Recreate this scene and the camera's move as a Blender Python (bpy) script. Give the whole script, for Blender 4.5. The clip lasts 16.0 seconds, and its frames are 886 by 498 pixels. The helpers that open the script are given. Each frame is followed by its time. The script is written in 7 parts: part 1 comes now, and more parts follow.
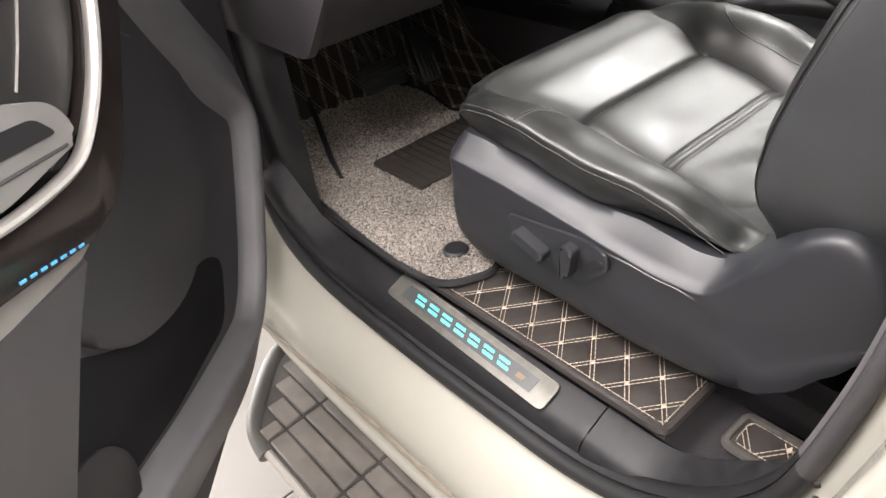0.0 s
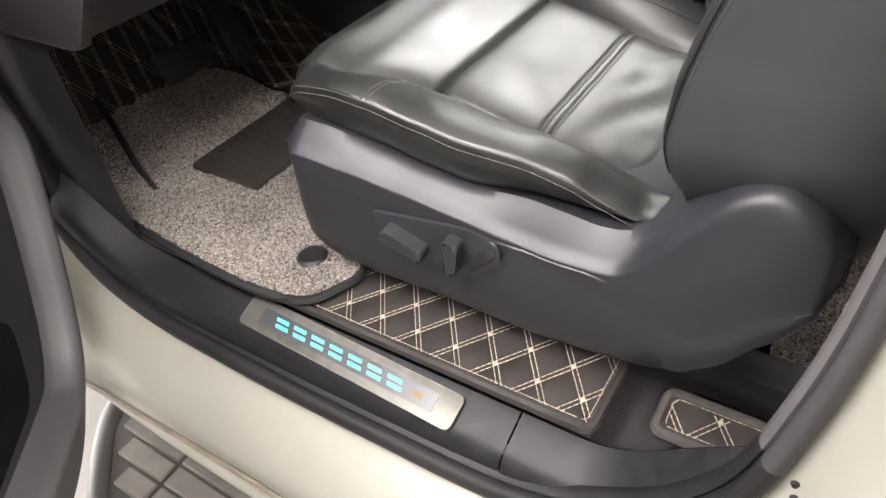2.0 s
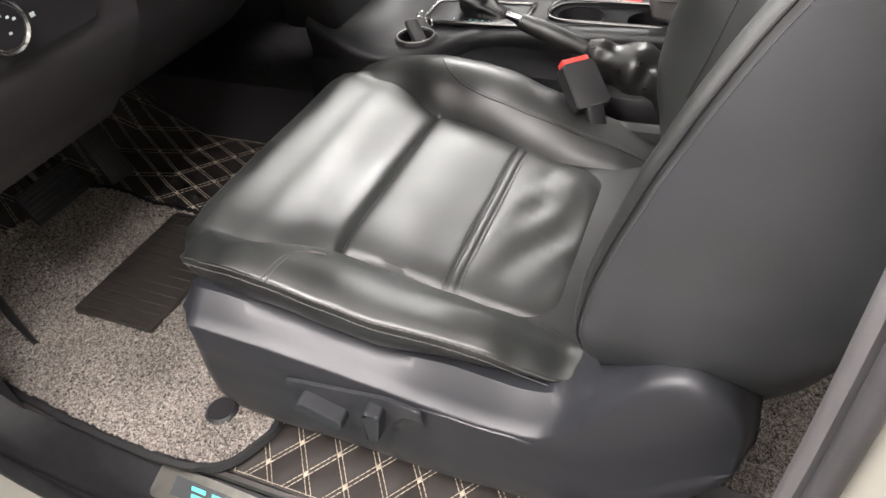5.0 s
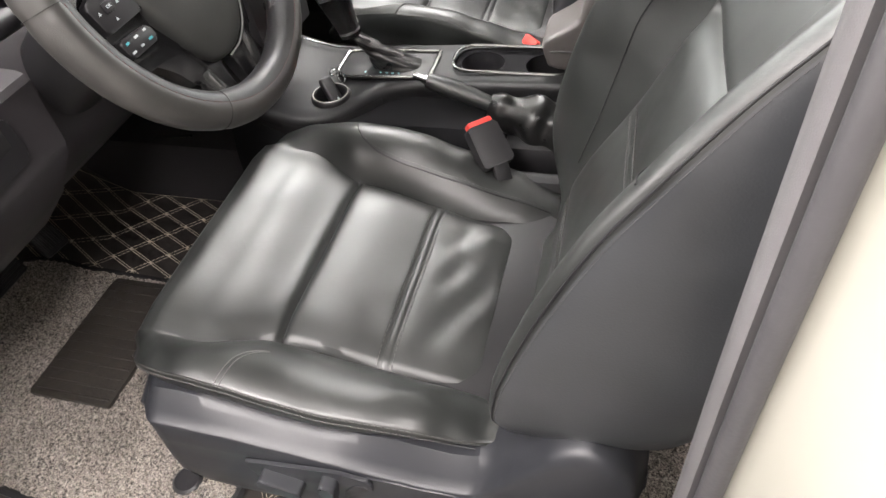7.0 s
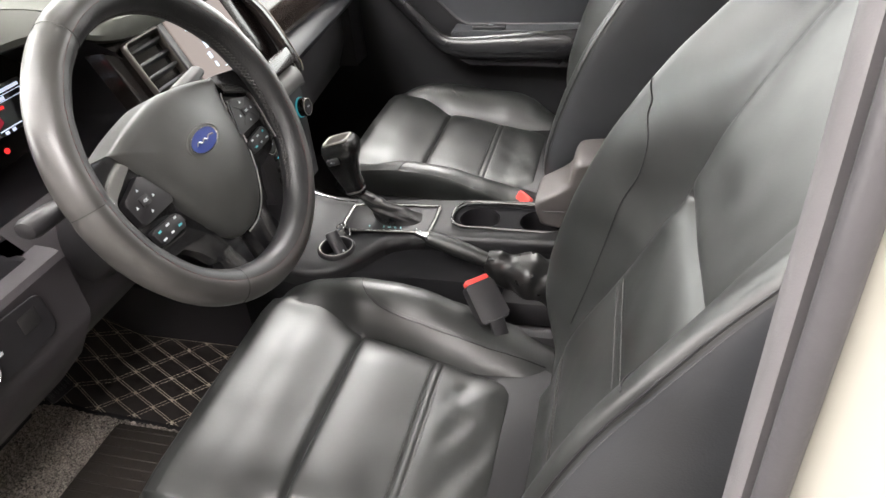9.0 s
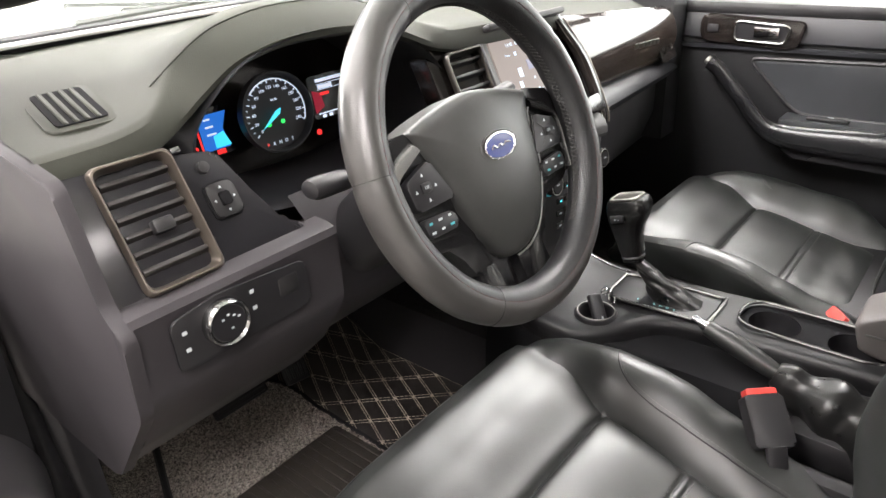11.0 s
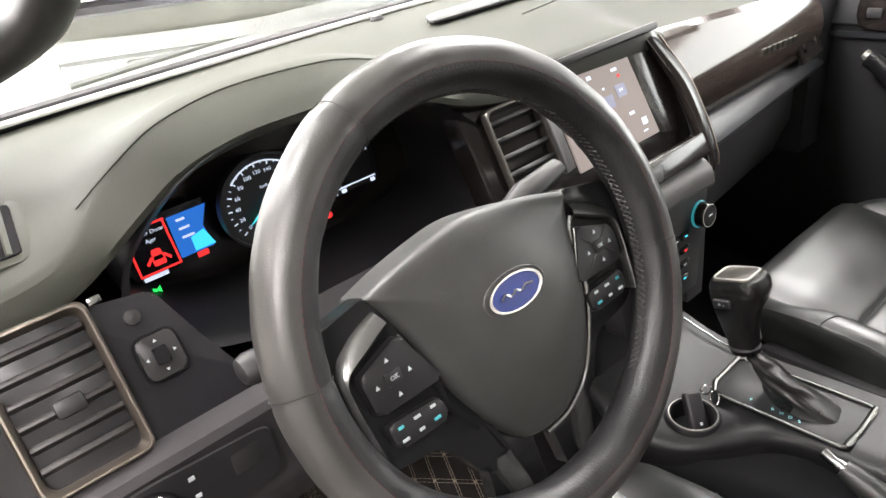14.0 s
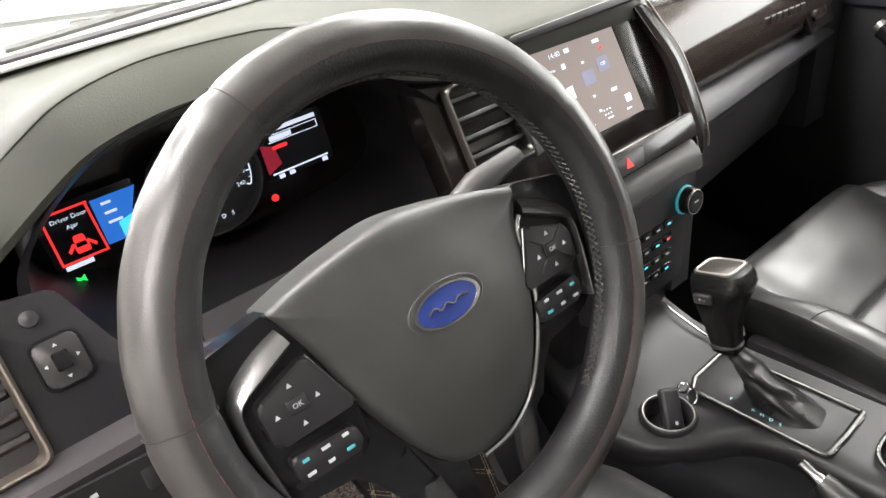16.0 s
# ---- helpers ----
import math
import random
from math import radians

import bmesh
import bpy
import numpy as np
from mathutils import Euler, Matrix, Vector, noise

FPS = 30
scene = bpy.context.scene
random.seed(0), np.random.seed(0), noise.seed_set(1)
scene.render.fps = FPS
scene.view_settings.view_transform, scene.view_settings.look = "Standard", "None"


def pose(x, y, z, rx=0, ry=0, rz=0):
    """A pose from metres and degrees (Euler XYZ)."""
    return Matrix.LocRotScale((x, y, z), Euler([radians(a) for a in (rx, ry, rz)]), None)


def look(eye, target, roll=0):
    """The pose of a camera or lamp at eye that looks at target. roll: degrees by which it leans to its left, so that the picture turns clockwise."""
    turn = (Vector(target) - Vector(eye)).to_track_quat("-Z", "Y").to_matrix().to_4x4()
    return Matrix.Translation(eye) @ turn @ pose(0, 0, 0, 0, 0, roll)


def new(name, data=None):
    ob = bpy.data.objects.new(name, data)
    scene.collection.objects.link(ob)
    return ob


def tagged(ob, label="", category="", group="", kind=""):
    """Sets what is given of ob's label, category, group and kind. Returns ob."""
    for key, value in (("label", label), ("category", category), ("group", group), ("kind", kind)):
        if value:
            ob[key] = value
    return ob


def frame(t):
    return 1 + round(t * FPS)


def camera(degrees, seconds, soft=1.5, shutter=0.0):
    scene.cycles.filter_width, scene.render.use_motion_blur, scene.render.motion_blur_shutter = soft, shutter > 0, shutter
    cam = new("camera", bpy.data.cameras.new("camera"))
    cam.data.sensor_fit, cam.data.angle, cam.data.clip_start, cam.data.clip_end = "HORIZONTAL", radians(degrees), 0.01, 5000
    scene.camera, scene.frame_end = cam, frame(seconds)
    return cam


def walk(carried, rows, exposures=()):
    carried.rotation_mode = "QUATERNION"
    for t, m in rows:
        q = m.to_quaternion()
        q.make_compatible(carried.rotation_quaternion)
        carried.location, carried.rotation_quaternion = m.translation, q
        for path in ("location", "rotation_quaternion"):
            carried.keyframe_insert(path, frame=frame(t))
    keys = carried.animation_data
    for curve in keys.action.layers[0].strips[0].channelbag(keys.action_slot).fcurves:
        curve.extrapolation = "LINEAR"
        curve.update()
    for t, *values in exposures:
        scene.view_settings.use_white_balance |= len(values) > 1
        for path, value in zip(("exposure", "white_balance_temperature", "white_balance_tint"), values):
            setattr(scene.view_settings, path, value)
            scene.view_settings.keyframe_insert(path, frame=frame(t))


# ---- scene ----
cam = camera(66.2, 16.0)
PATH = [
    (0, (-1.1957, -0.3806, 1.2802), (-0.2192, 0.9077, 0.1026), -7.43),
    (0.5, (-1.199, -0.3757, 1.2812), (-0.0953, 0.7811, 0.0797), -6.56),
    (1, (-1.2001, -0.3686, 1.2816), (-0.02, 0.6768, 0.0508), -6.04),
    (1.5, (-1.1738, -0.3277, 1.2557), (0.0486, 0.624, -0.0092), -6.14),
    (2, (-1.1175, -0.2643, 1.2324), (0.1026, 0.641, -0.0682), -6.88),
    (2.5, (-1.0638, -0.2192, 1.2406), (0.1546, 0.6461, -0.0886), -7.36),
    (3, (-1.0579, -0.203, 1.2491), (0.1886, 0.6152, -0.0839), -7.63),
    (3.5, (-1.0667, -0.1945, 1.278), (0.2378, 0.5701, -0.031), -7.57),
    (4, (-1.0544, -0.1971, 1.2955), (0.3008, 0.5161, 0.009), -7.34),
    (4.5, (-1.0384, -0.1979, 1.3087), (0.3391, 0.4805, 0.0273), -6.66),
    (5, (-1.0216, -0.2117, 1.3422), (0.3487, 0.4388, 0.0388), -6.08),
    (7.3, (-0.983, -0.235, 1.5216), (0.3446, 0.2079, 0.0928), -7.20),
    (7.5, (-0.983, -0.2347, 1.535), (0.3296, 0.2043, 0.0913), -7.23),
    (8, (-0.9742, -0.2367, 1.5667), (0.357, 0.2005, 0.1395), -7.52),
    (8.5, (-0.9768, -0.2448, 1.5871), (0.4497, 0.2025, 0.2586), -7.44),
    (9, (-0.9819, -0.2358, 1.5781), (0.5787, 0.2501, 0.4254), -5.91),
    (9.5, (-0.9784, -0.2262, 1.5413), (0.6241, 0.4007, 0.5222), -3.54),
    (10, (-0.9746, -0.2202, 1.5148), (0.565, 0.6243, 0.5577), -2.50),
    (10.2, (-0.9719, -0.2196, 1.5072), (0.5335, 0.703, 0.5678), -2.45),
    (12.3, (-0.8038, -0.0661, 1.4704), (0.3526, 1.2863, 0.5572), -5.35),
    (12.5, (-0.774, -0.0592, 1.4891), (0.3607, 1.2912, 0.5464), -5.60),
    (13, (-0.7287, -0.0654, 1.5125), (0.3869, 1.2936, 0.5594), -6.98),
    (13.5, (-0.704, -0.0815, 1.5241), (0.3824, 1.2994, 0.5688), -8.06),
    (14, (-0.679, -0.0931, 1.5349), (0.3724, 1.312, 0.5756), -8.68),
    (14.5, (-0.6609, -0.0963, 1.5338), (0.3519, 1.3247, 0.5568), -8.72),
    (15, (-0.6281, -0.075, 1.5331), (0.3667, 1.3296, 0.5146), -8.36),
    (15.5, (-0.6063, -0.0744, 1.5312), (0.3809, 1.3168, 0.4872), -8.21),
    (16, (-0.596, -0.0779, 1.5259), (0.3873, 1.305, 0.4672), -8.25),
]
walk(cam, [(t, look(e, g, r)) for t, e, g, r in PATH])
LAMPS = [(-2.6, -1.6), (-2.4, 1.0), (-2.8, 3.2), (0, -3.5), (0, 4.2), (3.2, -3), (3.2, 0.6), (3.2, 4)]
LAMP_SIZE, LAMP_POWER, NORTH_POWER, EAST_POWER = (2.2, 1.0), 264, 1200, 1000

# ---- light and exposure ----
world = bpy.data.worlds.new("showroom_sky")
scene.world = world
world.use_nodes = True
sky = world.node_tree.nodes.new("ShaderNodeTexSky")
sky.sky_type, sky.sun_disc = "NISHITA", False
sky.sun_elevation, sky.sun_rotation = radians(50), radians(200)
world.node_tree.links.new(sky.outputs[0], world.node_tree.nodes["Background"].inputs[0])
world.node_tree.nodes["Background"].inputs[1].default_value = 0.1
scene.view_settings.exposure = 0.15


# ---- materials ----
def material(name, color, rough=0.5, metal=0.0, grain=0.0, grain_size=0.002, bump=0.0, mottle=0.15, mottle_size=0.08,
             coat=0.0, spec=0.5, emit=None, power=0.0, random_tone=0.0):
    m = bpy.data.materials.new(name)
    m.use_nodes = True
    nt = m.node_tree
    b = nt.nodes["Principled BSDF"]
    b.inputs["Roughness"].default_value = rough
    b.inputs["Metallic"].default_value = metal
    b.inputs["Coat Weight"].default_value = coat
    b.inputs["Coat Roughness"].default_value = 0.05
    b.inputs["Specular IOR Level"].default_value = spec
    b.inputs["Base Color"].default_value = (*color, 1)
    tc = nt.nodes.new("ShaderNodeTexCoord")
    if mottle > 0:
        big = nt.nodes.new("ShaderNodeTexNoise")
        big.inputs["Scale"].default_value = 1 / mottle_size
        big.inputs["Detail"].default_value = 5
        nt.links.new(tc.outputs["Object"], big.inputs["Vector"])
        ramp = nt.nodes.new("ShaderNodeMapRange")
        ramp.inputs[1].default_value, ramp.inputs[2].default_value = 0.3, 0.7
        ramp.inputs[3].default_value, ramp.inputs[4].default_value = 1 - mottle, 1 + mottle
        nt.links.new(big.outputs[0], ramp.inputs[0])
        mul = nt.nodes.new("ShaderNodeVectorMath")
        mul.operation = "SCALE"
        mul.inputs[0].default_value = color
        nt.links.new(ramp.outputs[0], mul.inputs["Scale"])
        nt.links.new(mul.outputs[0], b.inputs["Base Color"])
        rr = nt.nodes.new("ShaderNodeMapRange")
        rr.inputs[1].default_value, rr.inputs[2].default_value = 0.3, 0.7
        rr.inputs[3].default_value, rr.inputs[4].default_value = max(0.02, rough * (1 - mottle * 0.6)), min(1, rough * (1 + mottle * 0.6))
        nt.links.new(big.outputs[0], rr.inputs[0])
        nt.links.new(rr.outputs[0], b.inputs["Roughness"])
    if bump > 0:
        fine = nt.nodes.new("ShaderNodeTexVoronoi" if grain else "ShaderNodeTexNoise")
        fine.inputs["Scale"].default_value = 1 / grain_size
        nt.links.new(tc.outputs["Object"], fine.inputs["Vector"])
        bn = nt.nodes.new("ShaderNodeBump")
        bn.inputs["Strength"].default_value = bump
        bn.inputs["Distance"].default_value = grain_size * 0.3
        nt.links.new(fine.outputs[0], bn.inputs["Height"])
        nt.links.new(bn.outputs[0], b.inputs["Normal"])
    if emit:
        b.inputs["Emission Color"].default_value = (*emit, 1)
        b.inputs["Emission Strength"].default_value = power
    return m


LEATHER = material("seat_leather", (0.0155, 0.0168, 0.0161), 0.40, grain=1, grain_size=0.0018, bump=0.10, mottle=0.30, mottle_size=0.06, spec=0.75)


def crease(m, size, height, strength):
    """Lay soft, irregular creases under the fine grain of a leather."""
    nt = m.node_tree
    fine = next(n for n in nt.nodes if n.type == "BUMP")
    tc = next(n for n in nt.nodes if n.type == "TEX_COORD")
    fold = nt.nodes.new("ShaderNodeTexNoise")
    fold.inputs["Scale"].default_value, fold.inputs["Detail"].default_value, fold.inputs["Distortion"].default_value = 1 / size, 1, 0.5
    bend = nt.nodes.new("ShaderNodeBump")
    bend.inputs["Strength"].default_value, bend.inputs["Distance"].default_value = strength, height
    nt.links.new(tc.outputs["Object"], fold.inputs["Vector"])
    nt.links.new(fold.outputs[0], bend.inputs["Height"])
    nt.links.new(bend.outputs[0], fine.inputs["Normal"])


crease(LEATHER, 0.11, 0.008, 0.12)
LEATHER_SIDE = material("side_leather", (0.032, 0.034, 0.0375), 0.42, grain=1, grain_size=0.002, bump=0.15, mottle=0.1, mottle_size=0.06, spec=0.7)
SEAT_PLASTIC = material("seat_plastic", (0.019, 0.020, 0.0235), 0.42, bump=0.1, grain=1, grain_size=0.001, mottle=0.08, spec=0.5)
PLASTIC = material("grained_plastic", (0.018, 0.0175, 0.018), 0.42, bump=0.15, grain=1, grain_size=0.0012, mottle=0.08)
DARK = material("dark_plastic", (0.016, 0.0155, 0.017), 0.5, bump=0.1, grain=1, grain_size=0.0012, mottle=0.1)
BLACK = material("black_plastic", (0.0125, 0.012, 0.0135), 0.46, mottle=0.1)
GLOSS = material("gloss_black", (0.016, 0.013, 0.012), 0.16, coat=0.0, mottle=0.05, spec=0.7)
PAD = material("dash_pad", (0.042, 0.0445, 0.036), 0.68, bump=0.25, grain=1, grain_size=0.0014, mottle=0.08, spec=0.2)
TRIM = material("satin_trim", (0.25, 0.218, 0.185), 0.36, metal=0.9, mottle=0.1, mottle_size=0.03)
CHROME = material("chrome", (0.75, 0.75, 0.76), 0.12, metal=1.0, mottle=0.05)
STEEL = material("brushed_steel", (0.34, 0.335, 0.31), 0.48, metal=0.7, mottle=0.12, mottle_size=0.02)
PAINT = material("white_paint", (0.360, 0.350, 0.308), 0.26, coat=0.4, mottle=0.03, mottle_size=0.15)
RUBBER = material("black_rubber", (0.018, 0.018, 0.019), 0.55, spec=0.3, bump=0.2, grain_size=0.004, mottle=0.2)
SILL = material("sill_plastic", (0.015, 0.015, 0.0165), 0.46, spec=0.28, bump=0.2, grain=1, grain_size=0.0012, mottle=0.25, mottle_size=0.012)
DARK_RIM = material("dark_satin_rim", (0.13, 0.122, 0.112), 0.3, metal=0.9, mottle=0.1, mottle_size=0.03)
SLAT = material("vent_slat", (0.026, 0.0235, 0.023), 0.42, mottle=0.1)
STEP = material("step_plastic", (0.120, 0.106, 0.094), 0.6, bump=0.3, grain_size=0.003, mottle=0.25, mottle_size=0.05)
STEP_DARK = material("step_base_plastic", (0.045, 0.040, 0.037), 0.7, bump=0.3, grain_size=0.003, mottle=0.25, mottle_size=0.05)
TILE = material("floor_tile", (0.145, 0.138, 0.127), 0.38, spec=0.3, mottle=0.06, mottle_size=0.3)
WALL = material("wall_paint", (0.8, 0.8, 0.78), 0.7, mottle=0.04, mottle_size=0.6)
# grey of the unseen walls, set to cut the light from the side
SIDE_WALL = material("dimming_wall", (0.5, 0.49, 0.47), 0.7, mottle=0.06, mottle_size=0.6)
DOOR_TRIM = material("door_trim_plastic", (0.026, 0.0255, 0.028), 0.45, bump=0.15, grain=1, grain_size=0.0012, mottle=0.1)
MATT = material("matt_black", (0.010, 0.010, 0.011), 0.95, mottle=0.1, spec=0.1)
LOWER_DASH = material("lower_dash_plastic", (0.036, 0.033, 0.036), 0.5, spec=0.35, bump=0.15, grain=1, grain_size=0.0012, mottle=0.1)
HUB_SKIN = material("hub_skin", (0.046, 0.047, 0.045), 0.40, bump=0.15, grain=1, grain_size=0.0012, mottle=0.12, mottle_size=0.03)
GLOSS_GREY = material("gloss_grey", (0.017, 0.0165, 0.0185), 0.22, mottle=0.08)
PILLAR_GREY = material("pillar_grey", (0.10, 0.096, 0.099), 0.5, bump=0.15, grain=1, grain_size=0.0012, mottle=0.08)
SEAL_GREY = material("seal_grey", (0.050, 0.048, 0.051), 0.5, bump=0.2, grain_size=0.004, mottle=0.15)
TRIM_GLOSS = material("piano_brown", (0.036, 0.027, 0.023), 0.12, spec=0.5, mottle=0.05)
MOULDED_SILVER = material("moulded_silver", (0.46, 0.44, 0.42), 0.34, metal=0.7, mottle=0.06, mottle_size=0.03)
MOULDING = material("white_moulding", (0.62, 0.61, 0.60), 0.35, mottle=0.04)
SPOKE_METAL = material("spoke_metal", (0.30, 0.30, 0.30), 0.24, metal=0.9, mottle=0.1, mottle_size=0.03)
SPOKE_DARK = material("spoke_accent", (0.13, 0.13, 0.13), 0.24, metal=0.8, mottle=0.1, mottle_size=0.03)
SPOKE = material("spoke_gloss", (0.011, 0.011, 0.012), 0.24, spec=0.4, mottle=0.08)
CONSOLE = material("console_plastic", (0.0125, 0.0125, 0.0135), 0.42, spec=0.32, bump=0.1, grain=1, grain_size=0.001, mottle=0.08)
CARPET = material("dark_carpet", (0.022, 0.020, 0.022), 0.95, bump=0.6, grain_size=0.003, mottle=0.25, mottle_size=0.02)
QUILT = material("quilted_leatherette", (0.029, 0.025, 0.023), 0.4, grain=1, grain_size=0.0015, bump=0.2, mottle=0.15, mottle_size=0.03)
SATIN = material("satin_chrome", (0.42, 0.42, 0.42), 0.2, metal=1.0, mottle=0.1)
THREAD = material("beige_thread", (0.42, 0.37, 0.29), 0.7, mottle=0.2, mottle_size=0.004)
SEAM = material("grey_thread", (0.085, 0.084, 0.082), 0.7, mottle=0.1, mottle_size=0.004)
EDGE_THREAD = material("edge_thread", (0.055, 0.055, 0.056), 0.7, mottle=0.1, mottle_size=0.004)
HEEL = material("worn_heel_pad", (0.030, 0.026, 0.0215), 0.55, bump=0.5, grain_size=0.004, mottle=0.4, mottle_size=0.015)
RED = material("red_plastic", (0.65, 0.06, 0.05), 0.4, mottle=0.05)
WHITE_MARK = material("white_mark", (0.42, 0.44, 0.44), 0.5, mottle=0, emit=(0.75, 0.9, 1.0), power=0.12)
GATE_LIGHT = material("gate_light", (0.2, 0.4, 0.42), 0.5, mottle=0, emit=(0.25, 0.62, 0.66), power=0.45)
CYAN_LIGHT = material("cyan_light", (0.1, 0.6, 0.6), 0.5, mottle=0, emit=(0.05, 0.75, 0.8), power=0.75)
KNOB_LIGHT = material("knob_light", (0.06, 0.25, 0.27), 0.5, mottle=0, emit=(0.05, 0.6, 0.7), power=0.25)


def coil_material():
    m = material("coil_mat", (0.2, 0.18, 0.16), 0.8, mottle=0)
    nt = m.node_tree
    b = nt.nodes["Principled BSDF"]
    tc = nt.nodes.new("ShaderNodeTexCoord")
    n1 = nt.nodes.new("ShaderNodeTexNoise")
    n1.inputs["Scale"].default_value, n1.inputs["Detail"].default_value, n1.inputs["Distortion"].default_value = 300, 3, 1.2
    n2 = nt.nodes.new("ShaderNodeTexNoise")
    n2.inputs["Scale"].default_value = 9
    ramp = nt.nodes.new("ShaderNodeValToRGB")
    ramp.color_ramp.elements[0].position, ramp.color_ramp.elements[0].color = 0.37, (0.045, 0.039, 0.037, 1)
    ramp.color_ramp.elements[1].position, ramp.color_ramp.elements[1].color = 0.65, (0.47, 0.42, 0.37, 1)
    mix = nt.nodes.new("ShaderNodeVectorMath")
    mix.operation = "SCALE"
    mr = nt.nodes.new("ShaderNodeMapRange")
    mr.inputs[1].default_value, mr.inputs[2].default_value, mr.inputs[3].default_value, mr.inputs[4].default_value = 0.3, 0.7, 0.75, 1.15
    bn = nt.nodes.new("ShaderNodeBump")
    bn.inputs["Strength"].default_value, bn.inputs["Distance"].default_value = 1.0, 0.004
    nt.links.new(tc.outputs["Object"], n1.inputs["Vector"])
    nt.links.new(tc.outputs["Object"], n2.inputs["Vector"])
    nt.links.new(n1.outputs[0], ramp.inputs[0])
    nt.links.new(ramp.outputs[0], mix.inputs[0])
    nt.links.new(n2.outputs[0], mr.inputs[0])
    nt.links.new(mr.outputs[0], mix.inputs["Scale"])
    nt.links.new(mix.outputs[0], b.inputs["Base Color"])
    nt.links.new(n1.outputs[0], bn.inputs["Height"])
    nt.links.new(bn.outputs[0], b.inputs["Normal"])
    return m


COIL = coil_material()


def glass_material(name, tint=(0.85, 0.95, 0.93)):
    m = bpy.data.materials.new(name)
    m.use_nodes = True
    b = m.node_tree.nodes["Principled BSDF"]
    b.inputs["Base Color"].default_value = (*tint, 1)
    b.inputs["Roughness"].default_value = 0.02
    b.inputs["Transmission Weight"].default_value = 1
    b.inputs["IOR"].default_value = 1.1
    return m


GLASS = glass_material("car_glass")


# ---- building helpers ----
def part(name, bm, mat, parent=None, label="", smooth=True):
    me = bpy.data.meshes.new(name)
    bmesh.ops.recalc_face_normals(bm, faces=bm.faces)
    bm.to_mesh(me)
    bm.free()
    me.materials.append(mat)
    if smooth:
        me.polygons.foreach_set("use_smooth", [True] * len(me.polygons))
        me.set_sharp_from_angle(angle=radians(38))
    ob = new(name, me)
    if parent:
        ob.parent = parent
    if label:
        ob["label"] = label
    return ob


def thing(name, label, category, group="", kind=""):
    return tagged(new(name), label, category, group, kind)


def setting(name, bm, mat, label, category, smooth=True):
    return tagged(part(name, bm, mat, smooth=smooth), label, category, kind="structure")


def curve_points(pts, n, closed=False):
    """Catmull-Rom through pts, n points."""
    P = [Vector(p) for p in pts]
    k = len(P)
    segs = k if closed else k - 1
    out = []
    for i in range(n):
        t = i * segs / (n if closed else n - 1)
        s = min(int(t), segs - 1)
        f = t - s
        if closed:
            a, b, c, d = (P[(s + j) % k] for j in (-1, 0, 1, 2))
        else:
            a, b, c, d = P[max(s - 1, 0)], P[s], P[s + 1], P[min(s + 2, k - 1)]
        out.append(0.5 * (2 * b + (c - a) * f + (2 * a - 5 * b + 4 * c - d) * f * f + (3 * b - a - 3 * c + d) * f ** 3))
    return out


def loft(sections, wrap=True, caps=True):
    bm = bmesh.new()
    rows = [[bm.verts.new(p) for p in s] for s in sections]
    n = len(rows[0])
    for a, b in zip(rows, rows[1:]):
        for i in range(n if wrap else n - 1):
            j = (i + 1) % n
            bm.faces.new((a[i], a[j], b[j], b[i]))
    if caps and wrap:
        bm.faces.new(rows[0])
        bm.faces.new(rows[-1])
    return bm


def add_tube(bm, pts, r, n=8, closed=False, flat=1.0):
    P = [Vector(p) for p in pts]
    k = len(P)
    rows = []
    side = None
    for i, p in enumerate(P):
        d = (P[(i + 1) % k] - P[i - 1]) if closed else (P[min(i + 1, k - 1)] - P[max(i - 1, 0)])
        d.normalize()
        if side is None:
            side = d.cross(Vector((0, 0, 1)))
            if side.length < 0.05:
                side = d.cross(Vector((1, 0, 0)))
        else:
            side = side - d * side.dot(d)
        side.normalize()
        top = side.cross(d)
        rr = r[i] if isinstance(r, (list, tuple)) else r
        rows.append([bm.verts.new(p + (side * math.cos(a) + top * math.sin(a) * flat) * rr) for a in (2 * math.pi * q / n for q in range(n))])
    pairs = list(zip(rows, rows[1:])) + ([(rows[-1], rows[0])] if closed else [])
    for a, b in pairs:
        for i in range(n):
            j = (i + 1) % n
            bm.faces.new((a[i], a[j], b[j], b[i]))
    if not closed:
        bm.faces.new(rows[0])
        bm.faces.new(rows[-1])
    return bm


def tube(pts, r, n=8, closed=False, flat=1.0):
    return add_tube(bmesh.new(), pts, r, n, closed, flat)


def rbox(size, m=None, bevel=0.004, segs=2, bm=None):
    """A box with rounded edges at the pose m."""
    b = bmesh.new()
    bmesh.ops.create_cube(b, size=1)
    bmesh.ops.scale(b, vec=size, verts=b.verts)
    if bevel:
        bmesh.ops.bevel(b, geom=b.edges[:], offset=min(bevel, min(size) * 0.45), segments=segs, profile=0.5, affect="EDGES")
    if m is not None:
        bmesh.ops.transform(b, matrix=m, verts=b.verts)
    if bm is None:
        return b
    join(bm, b)
    return bm


def join(bm, other):
    me = bpy.data.meshes.new("join")
    other.to_mesh(me)
    other.free()
    bm.from_mesh(me)
    bpy.data.meshes.remove(me)
    return bm


